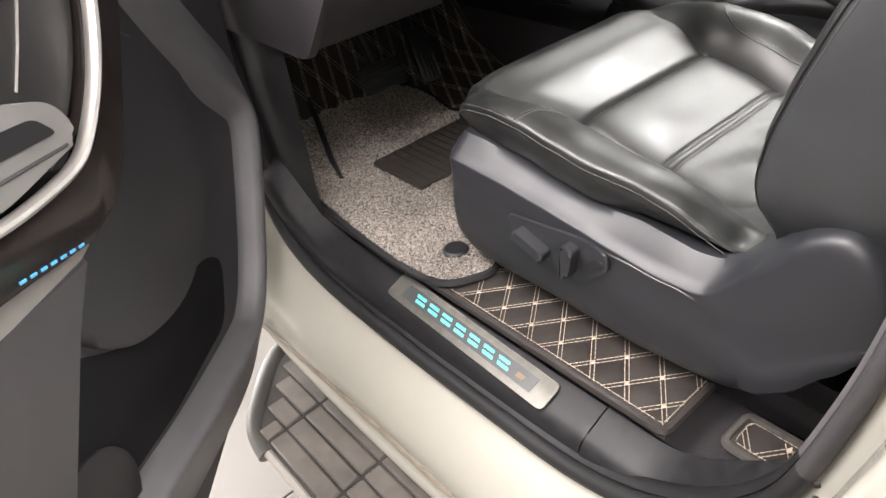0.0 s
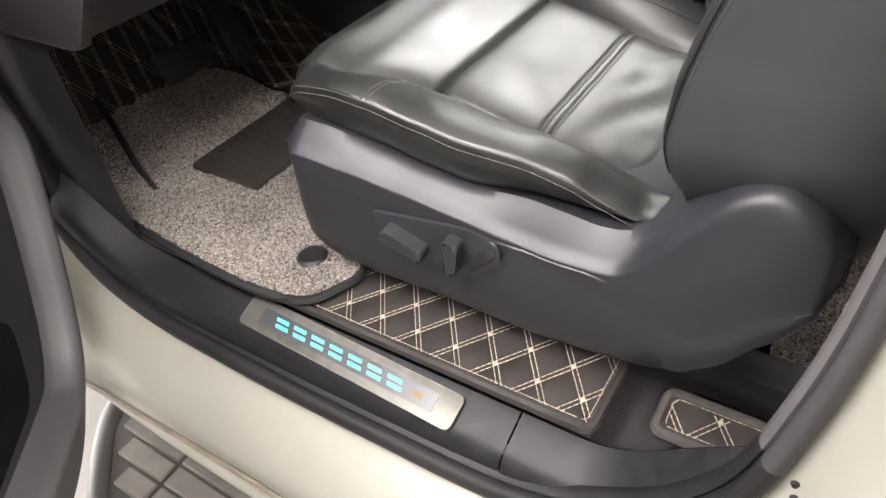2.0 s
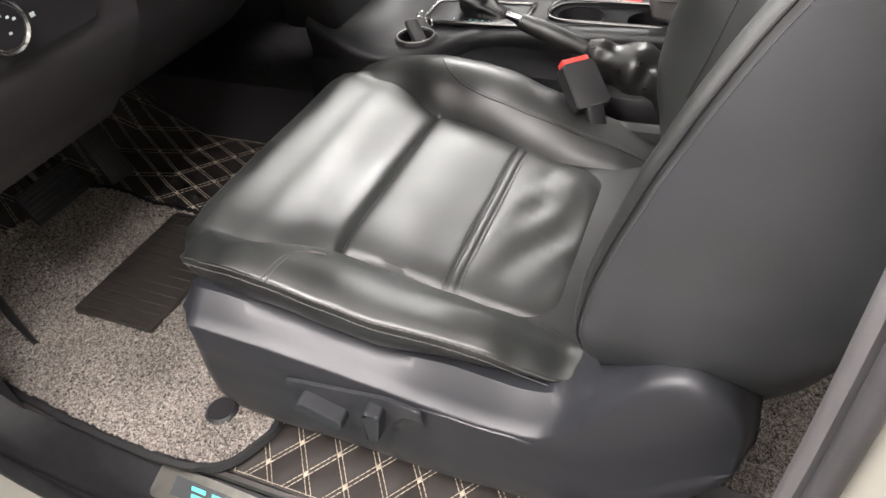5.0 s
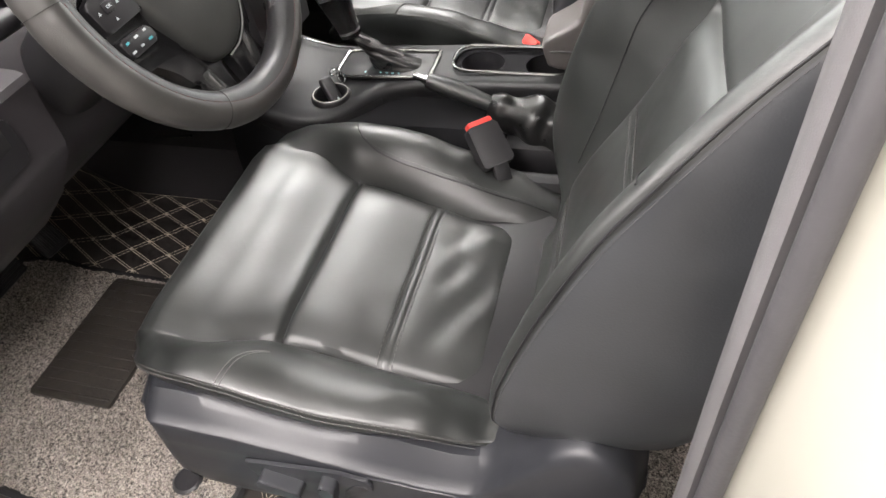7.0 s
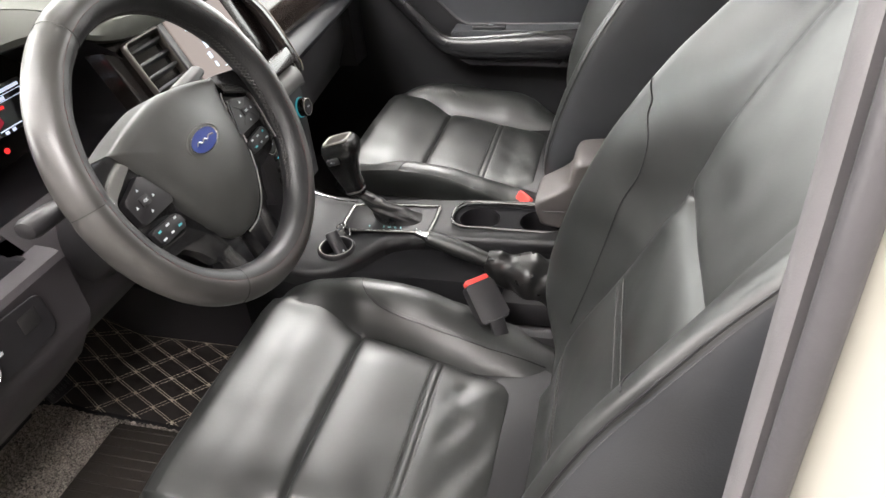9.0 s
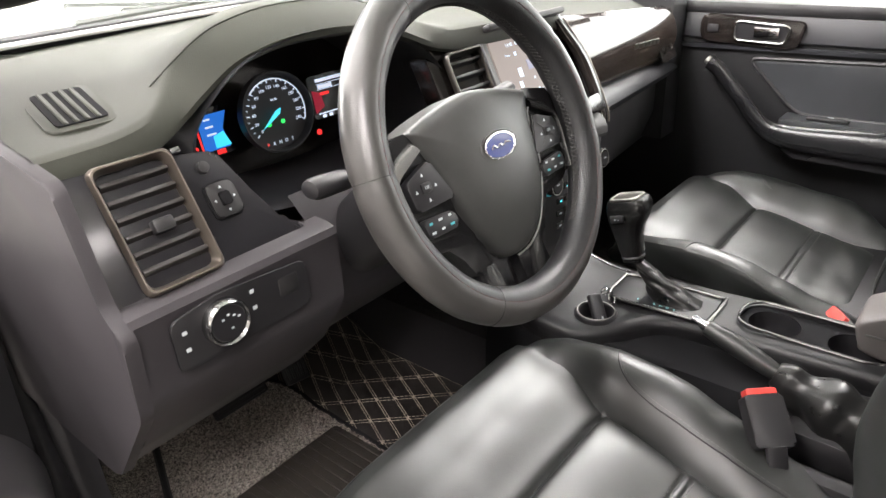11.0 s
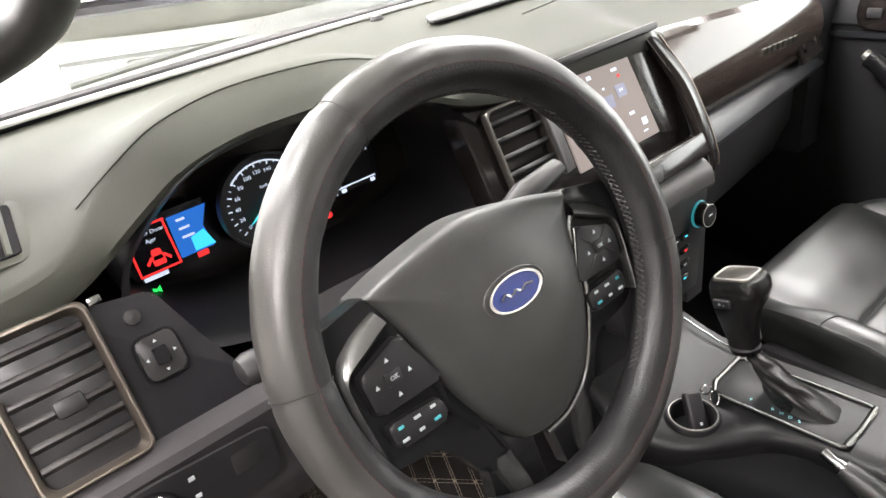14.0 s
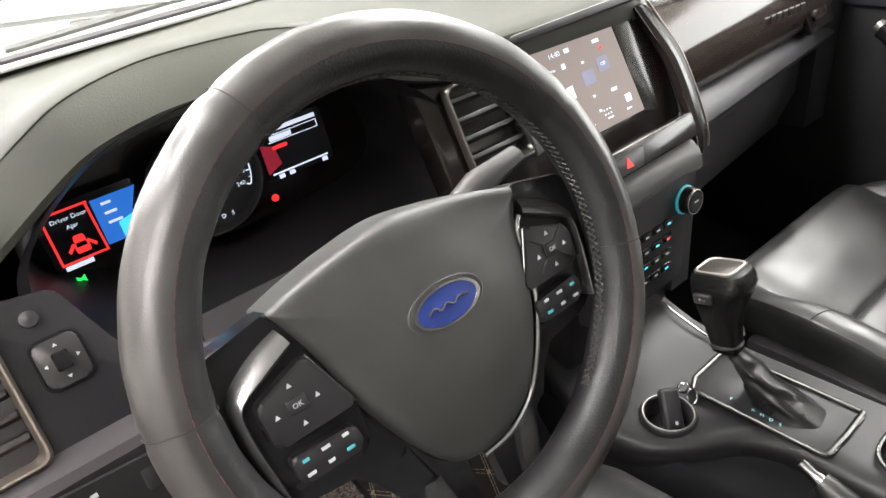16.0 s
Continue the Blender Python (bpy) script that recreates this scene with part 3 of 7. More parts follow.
    # seam across each bolster, a doubled one on the door side, that turns back along the crown
    for off in (0.0, 0.006):
        run = [(-(edge(-1, 0.153)[0] - 0.001), 0.150 + off), (-0.228, 0.147 + off), (-0.210, 0.143 + off * 0.9), (-0.195, 0.134 + off * 0.9), (-0.184, 0.118 + off * 0.7)]
        add("seam", tube([(side(p.x), p.y, surf(p.x, p.y) + 0.0003) for p in curve_points([(a, b, 0) for a, b in run], 22)], 0.0007, 5), SEAM, "", cushion)
    run = [(0.2345, 0.152), (0.205, 0.140), (0.186, 0.118), (0.177, 0.085), (0.172, 0.04), (0.169, -0.02), (0.167, -0.09), (0.166, -0.15)]
    pts = [(p.x, p.y) for p in curve_points([(a, b, 0) for a, b in run], 80)]
    add("crown_seam", tube([(side(a), b, surf(a, b) + 0.0002) for a, b in pts], 0.0011, 5), BLACK, "", cushion)
    ct = bmesh.new()
    stitches(dense([(side(a + 0.004), b + 0.002 * smooth(0.08, 0.14, b), surf(a + 0.004, b) + 0.0005) for a, b in pts[18:]], 0.001), 0.004, 0.002, 0.0004, ct)
    add("crown_stitching", ct, SEAM, "grey stitching beside the crown seam", cushion)

    # backrest
    zs = sorted(list(np.linspace(0.80, 1.42, 80)) + [1.44, 1.46, 1.48, 1.495, 1.507, 1.515] + [c + d for c in (0.921, 1.052) for d in (-0.009, -0.0065, -0.004, 0.0, 0.004, 0.0065, 0.009)] + [1.166, 1.17, 1.174, 1.178, 1.182, 1.186])

    def front_y(z):
        return -0.135 - 0.543 * (z - 0.826) - 0.026 * smooth(0.94, 0.85, z)

    def half(z):
        return eased([(0.78, 0.19), (0.84, 0.196), (0.87, 0.210), (0.90, 0.230), (0.94, 0.244), (1.0, 0.250), (1.08, 0.253), (1.25, 0.252), (1.36, 0.243), (1.43, 0.215), (1.48, 0.18), (1.515, 0.14)], z, 0.015)

    def bolster(z):
        return eased([(0.78, -0.035), (0.84, -0.022), (0.87, 0.0), (0.90, 0.027), (0.92, 0.043), (0.95, 0.060), (1.0, 0.079), (1.05, 0.092), (1.10, 0.102), (1.15, 0.108), (1.19, 0.1105), (1.25, 0.106), (1.29, 0.100), (1.342, 0.085), (1.40, 0.055), (1.46, 0.022), (1.515, 0.004)], z, 0.015) + 0.026 * smooth(0.94, 0.85, z)

    def insert_y(u, z):
        w = smooth(0.135, 0.105, abs(u))
        g = sum(0.0016 * math.exp(-((z - c) / 0.0024) ** 2) for c in (0.917, 0.925, 1.048, 1.056)) - 0.005 * abs(math.sin(math.pi * (z - 0.921) / 0.131)) * smooth(1.20, 1.14, z)
        tuck = 0.007 * math.exp(-((z - 1.174) / 0.006) ** 2) - 0.003 * math.exp(-((z - 1.145) / 0.02) ** 2)
        step = 0.013 * smooth(1.170, 1.20, z)
        return front_y(z) + step - (g + tuck) * w + 0.010 + 0.0025 * noise.noise(Vector((u * 10, z * 14, cx)))

    def back_section(z):
        h, bo, fy = half(z), bolster(z), front_y(z)
        st = 0.013 * smooth(1.14, 1.26, z)
        thick = 0.15 if z < 1.36 else 0.15 - 0.5 * (z - 1.36)
        top = smooth(1.44, 1.515, z)
        hi = smooth(1.12, 1.36, z)
        row = [(-h * 0.80, fy - thick), (-h * 0.95, fy - thick + 0.02), (-h * 1.0, fy - thick * 0.5), (-h * 1.005, fy + bo * 0.35), (-h * 1.0, fy + bo * 0.75), (-h * 0.975, fy + bo * 0.95), (-h * 0.93, fy + bo),
               (-h * 0.84, fy + bo * 0.88), (-h * 0.72, fy + bo * (0.54 + 0.14 * hi) + st * 0.3), (-h * 0.60, fy + bo * (0.16 + 0.24 * hi) + st * 0.7), (-h * 0.53, fy + 0.002 * (1 - hi) + bo * 0.16 * hi + st), (-h * 0.49, fy + 0.007 + bo * 0.09 * hi + st)]
        row = row + [(-u, 9) for u in (0.108, 0.085, 0.06, 0.03)]
        row = [(q, insert_y(q, z) if r == 9 else r) for q, r in row]
        row = row + [(0, insert_y(0, z))] + [(-q, r) for q, r in row[::-1]]
        return [Vector((p.x, p.y - 0.05 * top, z)) for p in curve_points([(q, r, 0) for q, r in row], 120)]

    def on_back(x, z, lift=0.0005):
        sec = [p for p in back_section(z) if p.y > front_y(z) - 0.03]
        p = min(sec, key=lambda q: abs(q.x - x))
        return (p.x, p.y + lift, z)

    rest = add("backrest", loft([back_section(z) for z in zs]), LEATHER, "black leather backrest with raised side bolsters")
    rest.data.materials.append(LEATHER_SIDE)
    for f in rest.data.polygons:
        z = f.center.z + 0.62
        if f.center.y < front_y(z) + bolster(z) * 0.86 and abs(f.center.x) > half(z) * 0.93:
            f.material_index = 1
    for s in (-1, 1):
        stb = bmesh.new()
        stitches([(s * half(z) * 0.992, front_y(z) + bolster(z) * 0.86 + 0.0008, z) for z in np.linspace(0.88, 1.44, 900)], 0.0032, 0.0012, 0.0004, stb)
        add("edge_stitching", stb, EDGE_THREAD, "grey edge stitching", rest)
        add("edge_seam", tube([(s * half(z) * 0.984, front_y(z) + bolster(z) * 0.925 + 0.0002, z) for z in np.linspace(0.90, 1.44, 60)], 0.0009, 6), BLACK, "", rest)
        if s != outer:
            run = [on_back(s * half(z) * k, z) for z, k in ((0.94, 0.60), (1.0, 0.645), (1.06, 0.675), (1.12, 0.700), (1.16, 0.722), (1.20, 0.755), (1.226, 0.80), (1.242, 0.85), (1.252, 0.90), (1.259, 0.94))]
            add("crown_seam", tube(curve_points(run, 40), 0.0011, 5), BLACK, "", rest)
        else:
            run = [on_back(s * half(z) * k, z) for z, k in ((1.205, 0.62), (1.214, 0.72), (1.222, 0.82), (1.228, 0.90), (1.231, 0.955))]
            add("cross_seam", tube(curve_points(run, 20), 0.0010, 5), BLACK, "", rest)
    for c in (0.914, 0.928, 1.045, 1.059):
        stb = bmesh.new()
        stitches([(u, insert_y(u, c) + 0.0006, c) for u in np.linspace(-0.108, 0.108, 240)], 0.0045, 0.0018, 0.0006, stb)
        add("panel_stitching", stb, SEAM, "grey double seam", rest)

    # side shield on the door side, base and rails
    low = [(-0.297, 0.850), (-0.284, 0.812), (-0.256, 0.763), (-0.222, 0.712), (-0.192, 0.688), (-0.152, 0.675), (-0.097, 0.668), (-0.037, 0.664), (0.097, 0.669), (0.181, 0.668), (0.235, 0.674), (0.262, 0.690), (0.280, 0.722), (0.289, 0.765), (0.292, 0.80)]
    high = [(-0.297, 0.866), (-0.27, 0.909), (-0.24, 0.926), (-0.21, 0.917), (-0.185, 0.890), (-0.16, 0.858), (-0.139, 0.836), (-0.116, 0.827), (-0.093, 0.825), (-0.064, 0.829), (-0.023, 0.834), (0.009, 0.832), (0.043, 0.830), (0.102, 0.836), (0.163, 0.846), (0.229, 0.857), (0.27, 0.857), (0.292, 0.838)]
    crest = [(-0.297, 0.845), (-0.290, 0.872), (-0.276, 0.894), (-0.259, 0.912), (-0.241, 0.921), (-0.223, 0.918), (-0.204, 0.905), (-0.182, 0.875), (-0.166, 0.852), (-0.154, 0.835), (-0.140, 0.816), (-0.126, 0.803), (-0.113, 0.798), (-0.065, 0.797), (-0.01, 0.803), (0.047, 0.811), (0.109, 0.819), (0.174, 0.826), (0.26, 0.831), (0.292, 0.826)]
    ys2 = sorted(set([round(v, 4) for v in np.linspace(-0.290, -0.09, 70)] + [round(v, 4) for v in np.linspace(-0.09, 0.28, 42)] + [-0.2965, -0.2955, -0.294, -0.292, 0.284, 0.287, 0.290, 0.292]))
    secs = []
    for y in ys2:
        zb, zf = eased(low, y, 0.006), eased(crest, y, 0.008)
        zt = max(zf + 0.004, eased(high, y, 0.008))
        end = smooth(0.0, 0.03, 0.292 - y) * smooth(0.0, 0.016, y + 0.2975)
        soft = smooth(-0.10, -0.19, y)
        zr = zf - 0.006 - (0.05 * smooth(-0.09, -0.22, y) + max(0, zf - 0.800))
        zr = max(zr, zb + 0.30 * (zf - zb))
        rise = 0.0016 * (1 - soft)
        run = [(zb + 0.002, 0.238), (zb + 0.006, 0.248), (zb + 0.014, 0.2540), (zb + 0.25 * (zr - zb), 0.2580), (zb + 0.5 * (zr - zb), 0.2595), (zb + 0.75 * (zr - zb), 0.2590), (zr - 0.006, 0.2575), (zr, 0.2570 + rise), (zr + 0.3 * (zf - 0.003 - zr), 0.2565 + 0.4 * rise),
               (zf - 0.003 - 0.014 * soft, 0.2580), (zf - 0.0015 - 0.007 * soft, 0.2574 - 0.0015 * soft), (zf - 0.0005 - 0.003 * soft, 0.2560 - 0.003 * soft), (zf + 0.0005, 0.2535 - 0.006 * soft),
               (zf + 0.33 * (zt - zf), 0.2450 - 0.006 * soft), (zf + 0.66 * (zt - zf), 0.2360 - 0.004 * soft), (zt - 0.0004, 0.226 - 0.002 * soft), (zt, 0.205)]
        secs.append([(outer * 0.17, y, zb)] + [(outer * xa * (0.9 + 0.1 * end), y, za) for za, xa in run] + [(outer * 0.17, y, zt)])
    sh = add("side_shield", loft(secs), SEAT_PLASTIC, "dark grey moulded plastic side shield with a rounded hinge cover")
    base = rbox((0.42, 0.40, 0.12), Matrix.Translation((0, 0.02, 0.77)), 0.03)
    add("seat_base", base, BLACK)
    inner = rbox((0.03, 0.42, 0.12), Matrix.Translation((-outer * 0.225, 0.02, 0.79)), 0.012)
    add("inner_shield", inner, DARK)
    for s in (-1, 1):
        add("seat_rail", rbox((0.042, 0.72, 0.05), Matrix.Translation((s * 0.20, -0.11, 0.662)), 0.004), BLACK)
        for yy in (0.2, -0.28):
            add("rail_foot", rbox((0.05, 0.05, 0.05), Matrix.Translation((s * 0.19, yy, 0.625)), 0.004), BLACK)
    if switches:
        m = Matrix.Translation((-0.2590, 0.0, 0.0)) @ Matrix(((0, 0, -1, 0), (1, 0, 0, 0), (0, 1, 0, 0), (0, 0, 0, 1)))
        plate = prism(round_poly([(0.152, 0.788), (0.144, 0.755), (0.044, 0.733), (0.026, 0.738), (-0.010, 0.776), (-0.006, 0.796), (0.030, 0.803)], [0.008, 0.012, 0.012, 0.012, 0.008, 0.008, 0.01], 6), 0.0050, m, 0.003, 3)
        pl = add("switch_plate", plate, SEAT_PLASTIC, "raised switch surround", sh)
        # thin black patch stands for the shade in the scooped recess
        add("recess_shade", prism(round_poly([(0.030, 0.744), (-0.004, 0.777), (-0.002, 0.784), (0.012, 0.784), (0.028, 0.762)], 0.006, 5), 0.0058, m, 0.001, 2), BLACK, "flat dark patch for the shade in the finger recess", pl)
        add("slide_switch", prism(round_poly([(0.134, 0.765), (0.080, 0.750), (0.077, 0.766), (0.126, 0.782)], 0.005, 4), 0.023, m, 0.004, 4), SEAT_PLASTIC, "seat slide switch", sh)
        add("recline_switch", prism(round_poly([(0.054, 0.742), (0.038, 0.747), (0.031, 0.790), (0.050, 0.794)], 0.006, 4), 0.021, m, 0.005, 4), SEAT_PLASTIC, "seat recline switch", sh)
    return root


driver_seat = seat("driver_seat", "black leather powered driver seat with grey plastic side shield", -0.417, -1, True)
passenger_seat = seat("passenger_seat", "black leather passenger seat beyond the centre console", 0.40, 1, False, 0.048)


# ---- floor mats ----
def mat_place(x, y):
    """A point of the mat laid flat, bent up the side of the tunnel and the toe board."""
    up = max(0.0, x + 0.355)
    k = smooth(0.30, 0.42, y)
    return x - up * 0.028 * k, y, 0.643 + 0.45 * max(0.0, y - 0.68) + 0.75 * max(0.0, y - 0.78) + 0.235 * up * k


QX, QY = 0.071, 0.0515
PHASE_A, PHASE_B = 0.891, 0.279


class Lattice:
    """Diamonds qx long and qy wide, turned and leaning by some degrees, with a knot at a given point."""

    def __init__(self, qx, qy, turn, knot, lean=0):
        self.qx, self.qy = qx, qy
        self.u = Vector((math.cos(radians(turn)), math.sin(radians(turn))))
        self.v = Vector((-math.sin(radians(turn + lean)), math.cos(radians(turn + lean))))
        X, Y = self.local(*knot)
        self.pa, self.pb = X / qx + Y / qy, X / qx - Y / qy

    def local(self, x, y):
        d = self.u.x * self.v.y - self.u.y * self.v.x
        return (x * self.v.y - y * self.v.x) / d, (y * self.u.x - x * self.u.y) / d

    def world(self, X, Y):
        return X * self.u.x + Y * self.v.x, X * self.u.y + Y * self.v.y

    def swell(self, x, y):
        X, Y = self.local(x, y)
        return (abs(math.sin(math.pi * (X / self.qx + Y / self.qy - self.pa))) * abs(math.sin(math.pi * (X / self.qx - Y / self.qy - self.pb)))) ** 0.8


FLAT_QUILT = Lattice(QX, QY, 0, ((PHASE_A + PHASE_B) / 2 * QX, (PHASE_A - PHASE_B) / 2 * QY))
TOE_QUILT = Lattice(0.0815, 0.0489, 87.5, (-0.272, 0.621), 30.5)


def quilted_mat(name, label, x0, x1, y0, y1, step, at, edging, quilt=FLAT_QUILT):
    root = thing(name, label, "floor mat", "quilted floor mats")
    nx, ny = int((x1 - x0) / step), int((y1 - y0) / step)
    xs, yy = np.linspace(x0, x1, nx + 1), np.linspace(y0, y1, ny + 1)

    def lie(x, y, h=0.0):
        p = at(x, y)
        return p[0], p[1], p[2] + h

    secs = [[lie(x, y, 0.0034 * quilt.swell(x, y) * min(1, i / 2, (nx - i) / 2, j / 2, (ny - j) / 2) - (0.012 if i in (0, nx) or j in (0, ny) else 0))
             for i, x in enumerate(xs)] for j, y in enumerate(yy)]
    part("quilted_top", loft(secs, wrap=False), QUILT, root, "dark brown quilted leatherette")
    st, knots = bmesh.new(), bmesh.new()
    corners = [quilt.local(x, y) for x in (x0, x1) for y in (y0, y1)]
    lo, hi = min(c[0] for c in corners), max(c[0] for c in corners)
    for fam, ph in ((1, quilt.pa), (-1, quilt.pb)):
        ends = [X / quilt.qx + fam * Y / quilt.qy - ph for X, Y in corners]
        for n in range(int(min(ends)) - 2, int(max(ends)) + 2):
            for off in (-0.0024, 0.0024):
                line = []
                for X in np.arange(lo, hi, 0.0012):
                    x, y = quilt.world(X, fam * (n + ph - X / quilt.qx) * quilt.qy + off * 1.3)
                    if x0 + 0.006 < x < x1 - 0.006 and y0 + 0.006 < y < y1 - 0.006:
                        line.append(lie(x, y, 0.0016))
                if len(line) > 4:
                    stitches(line, 0.0052, 0.0012, 0.0006, st)
    tagged(part("stitching", st, THREAD, root, "beige double diamond stitching"), kind="stuff")
    for i in range(-60, 60):
        for j in range(-60, 60):
            a, b = i + quilt.pa, j + quilt.pb
            x, y = quilt.world((a + b) / 2 * quilt.qx, (a - b) / 2 * quilt.qy)
            if x0 + 0.008 < x < x1 - 0.008 and y0 + 0.008 < y < y1 - 0.008:
                join(knots, rbox((0.0052, 0.0052, 0.0020), Matrix.Translation(lie(x, y, 0.0018)) @ pose(0, 0, 0, 0, 0, 45), 0.001, 1))
    tagged(part("knot", knots, THREAD, root), kind="stuff")
    ring = round_poly([(x0, y0), (x1, y0), (x1, y1), (x0, y1)], 0.011, 5)
    edge = dense([(x, y, 0) for x, y in ring + ring[:1]], 0.02)
    hem = bmesh.new()
    inner = round_poly([(x0 + 0.008, y0 + 0.008), (x1 - 0.008, y0 + 0.008), (x1 - 0.008, y1 - 0.008), (x0 + 0.008, y1 - 0.008)], 0.006, 4)
    stitches([lie(p.x, p.y, 0.0022) for p in dense([(x, y, 0) for x, y in inner + inner[:1]], 0.0012)], 0.0045, 0.0012, 0.0005, hem)
    tagged(part("hem_stitching", hem, THREAD, root, "beige hem stitching"), kind="stuff")
    part("piping", tube([lie(p.x, p.y, -0.001) for p in edge[:-1]], 0.0055, 6, True), edging, root, "piped edge")
    return root


quilted_mat("footwell_mat", "dark brown quilted leatherette mat with beige stitching under the seat", -0.735, -0.30, -0.135, 0.40, 0.0045, mat_place, QUILT)
quilted_mat("toe_mat", "dark quilted leatherette mat that climbs the tunnel and toe board", -0.735, -0.140, 0.405, 0.90, 0.0055, mat_place, QUILT, TOE_QUILT)
quilted_mat("rear_mat", "dark brown quilted leatherette mat of the rear footwell", -0.705, -0.652, -0.75, -0.187, 0.0045, lambda x, y: (x, y, 0.645), material("grey_piping", (0.055, 0.050, 0.046), 0.5, mottle=0.2, mottle_size=0.01))

# coil mat: grey looped pile with a bound edge, a slit and a heel pad
coil = thing("coil_mat", "grey looped coil floor mat with a black bound edge", "floor mat")
OUT = round_poly([(-0.735, 0.235), (-0.655, 0.200), (-0.615, 0.255), (-0.40, 0.26), (-0.335, 0.42), (-0.325, 0.66), (-0.335, 0.76), (-0.42, 0.815), (-0.55, 0.835), (-0.575, 0.80), (-0.60, 0.85),
                  (-0.66, 0.85), (-0.715, 0.70), (-0.742, 0.44), (-0.748, 0.31)], [0.03, 0.03, 0.05, 0.05, 0.06, 0.03, 0.05, 0.05, 0.02, 0.01, 0.02, 0.04, 0.05, 0.05, 0.05], 5)


def coil_z(x, y):
    return 0.650 + 0.45 * max(0.0, y - 0.68) + 0.4 * max(0.0, y - 0.80)


def inside(x, y, poly):
    c = False
    for (a, b), (d, e) in zip(poly, poly[1:] + poly[:1]):
        if (b > y) != (e > y) and x < (d - a) * (y - b) / (e - b) + a:
            c = not c
    return c


bm = bmesh.new()
grid = {}
step = 0.0045
rng = random.Random(4)
for j in range(int(0.68 / step)):
    for i in range(int(0.44 / step)):
        x, y = -0.755 + i * step, 0.195 + j * step
        if inside(x, y, OUT):
            grid[i, j] = bm.verts.new((x + rng.uniform(-1, 1) * 0.0012, y + rng.uniform(-1, 1) * 0.0012, coil_z(x, y) + 0.006 + rng.uniform(-1, 1) * 0.0022))
for (i, j), v in grid.items():
    if (i + 1, j) in grid and (i, j + 1) in grid and (i + 1, j + 1) in grid:
        bm.faces.new((v, grid[i + 1, j], grid[i + 1, j + 1], grid[i, j + 1]))
part("looped_top", bm, COIL, coil, "grey looped pile", False)
part("backing", loft([[(x, y, coil_z(x, y) + h) for x, y in OUT] for h in (-0.006, 0.002)], caps=False), RUBBER, coil)
part("bound_edge", tube([(x, y, coil_z(x, y) + 0.002) for x, y in OUT], 0.0065, 6, True), RUBBER, coil, "black bound edge")
part("slit", tube([(-0.575, 0.835, coil_z(0, 0.835) + 0.007), (-0.592, 0.78, coil_z(0, 0.78) + 0.008), (-0.628, 0.69, coil_z(0, 0.69) + 0.008), (-0.655, 0.615, 0.657)], [0.007, 0.006, 0.006, 0.004], 6), RUBBER, coil, "black slit in the pile")
heel = prism(round_poly([(-0.587, 0.463), (-0.345, 0.463), (-0.345, 0.609), (-0.587, 0.609)], 0.006), 0.012, Matrix.Translation((0, 0, 0.651)), 0.002)
part("heel_pad", heel, HEEL, coil, "worn dark brown rubber heel pad")
for i in range(13):
    part("heel_rib", rbox((0.0035, 0.136, 0.0025), Matrix.Translation((-0.577 + i * 0.0185, 0.536, 0.6635)), 0.001, 1), HEEL, coil)
part("fixing_badge", lathe([(0.0, 0.0), (0.021, 0.0), (0.021, 0.010), (0.017, 0.013), (0.0, 0.012)], pose(-0.666, 0.286, 0.647), 24), BLACK, coil, "round black mat fixing")

rear_coil = thing("rear_coil_mat", "grey looped coil mat of the rear footwell", "floor mat")
bm = bmesh.new()
rows = [[bm.verts.new((-0.585 + i * 0.006 + rng.uniform(-1, 1) * 0.0014, -0.262 - j * 0.006 + rng.uniform(-1, 1) * 0.0014, 0.660 + rng.uniform(-1, 1) * 0.0022)) for i in range(56)] for j in range(76)]
for p, q in zip(rows, rows[1:]):
    for i in range(55):
        bm.faces.new((p[i], p[i + 1], q[i + 1], q[i]))
part("looped_top", bm, COIL, rear_coil, "grey looped pile", False)
part("backing", plane_box(-0.585, -0.255, -0.72, -0.262, 0.640, 0.656, 0.004), RUBBER, rear_coil)

# ---- illuminated sill plate ----
plate = thing("sill_plate", "brushed steel sill plate with glowing cyan lettering shapes", "sill plate")
PM = Matrix.Translation((-0.762, 0.166, 0.6195)) @ Euler((0, radians(-22), 0)).to_matrix().to_4x4() @ pose(0, 0, 0, 0, 0, 90 - 2.0)
part("steel_frame", prism(round_poly([(-0.163, -0.021), (0.163, -0.021), (0.163, 0.021), (-0.163, 0.021)], 0.008), 0.003, PM, 0.001), material("plate_steel", (0.20, 0.194, 0.175), 0.5, metal=0.7, mottle=0.15, mottle_size=0.015), plate, "brushed steel plate")
part("dark_inlay", prism(round_poly([(-0.135, -0.011), (0.135, -0.011), (0.135, 0.011), (-0.135, 0.011)], 0.001), 0.0012, PM @ Matrix.Translation((0, 0, 0.0026)), 0), material("inlay_grey", (0.06, 0.064, 0.068), 0.25, mottle=0.1), plate, "grey glassy inlay")
for i in range(7):
    s = 0.098 - i * 0.0295
    for lo, hi in ((-0.0062, -0.0018), (0.0018, 0.0062)):
        sl = 0.45
        g = prism([(s - 0.0100 - lo * sl, lo), (s + 0.0100 - lo * sl, lo), (s + 0.0100 - hi * sl, hi), (s - 0.0100 - hi * sl, hi)], 0.0008, PM @ Matrix.Translation((0, 0, 0.0036)))
        part("light_bar", g, CYAN_LIGHT, plate, "glowing cyan bar", False)
part("amber_bar", prism([(-0.118, -0.003), (-0.104, -0.003), (-0.104, 0.004), (-0.118, 0.004)], 0.0006, PM @ Matrix.Translation((0, 0, 0.0036))), material("amber_print", (0.16, 0.10, 0.05), 0.5, mottle=0), plate, "small amber bar", False)

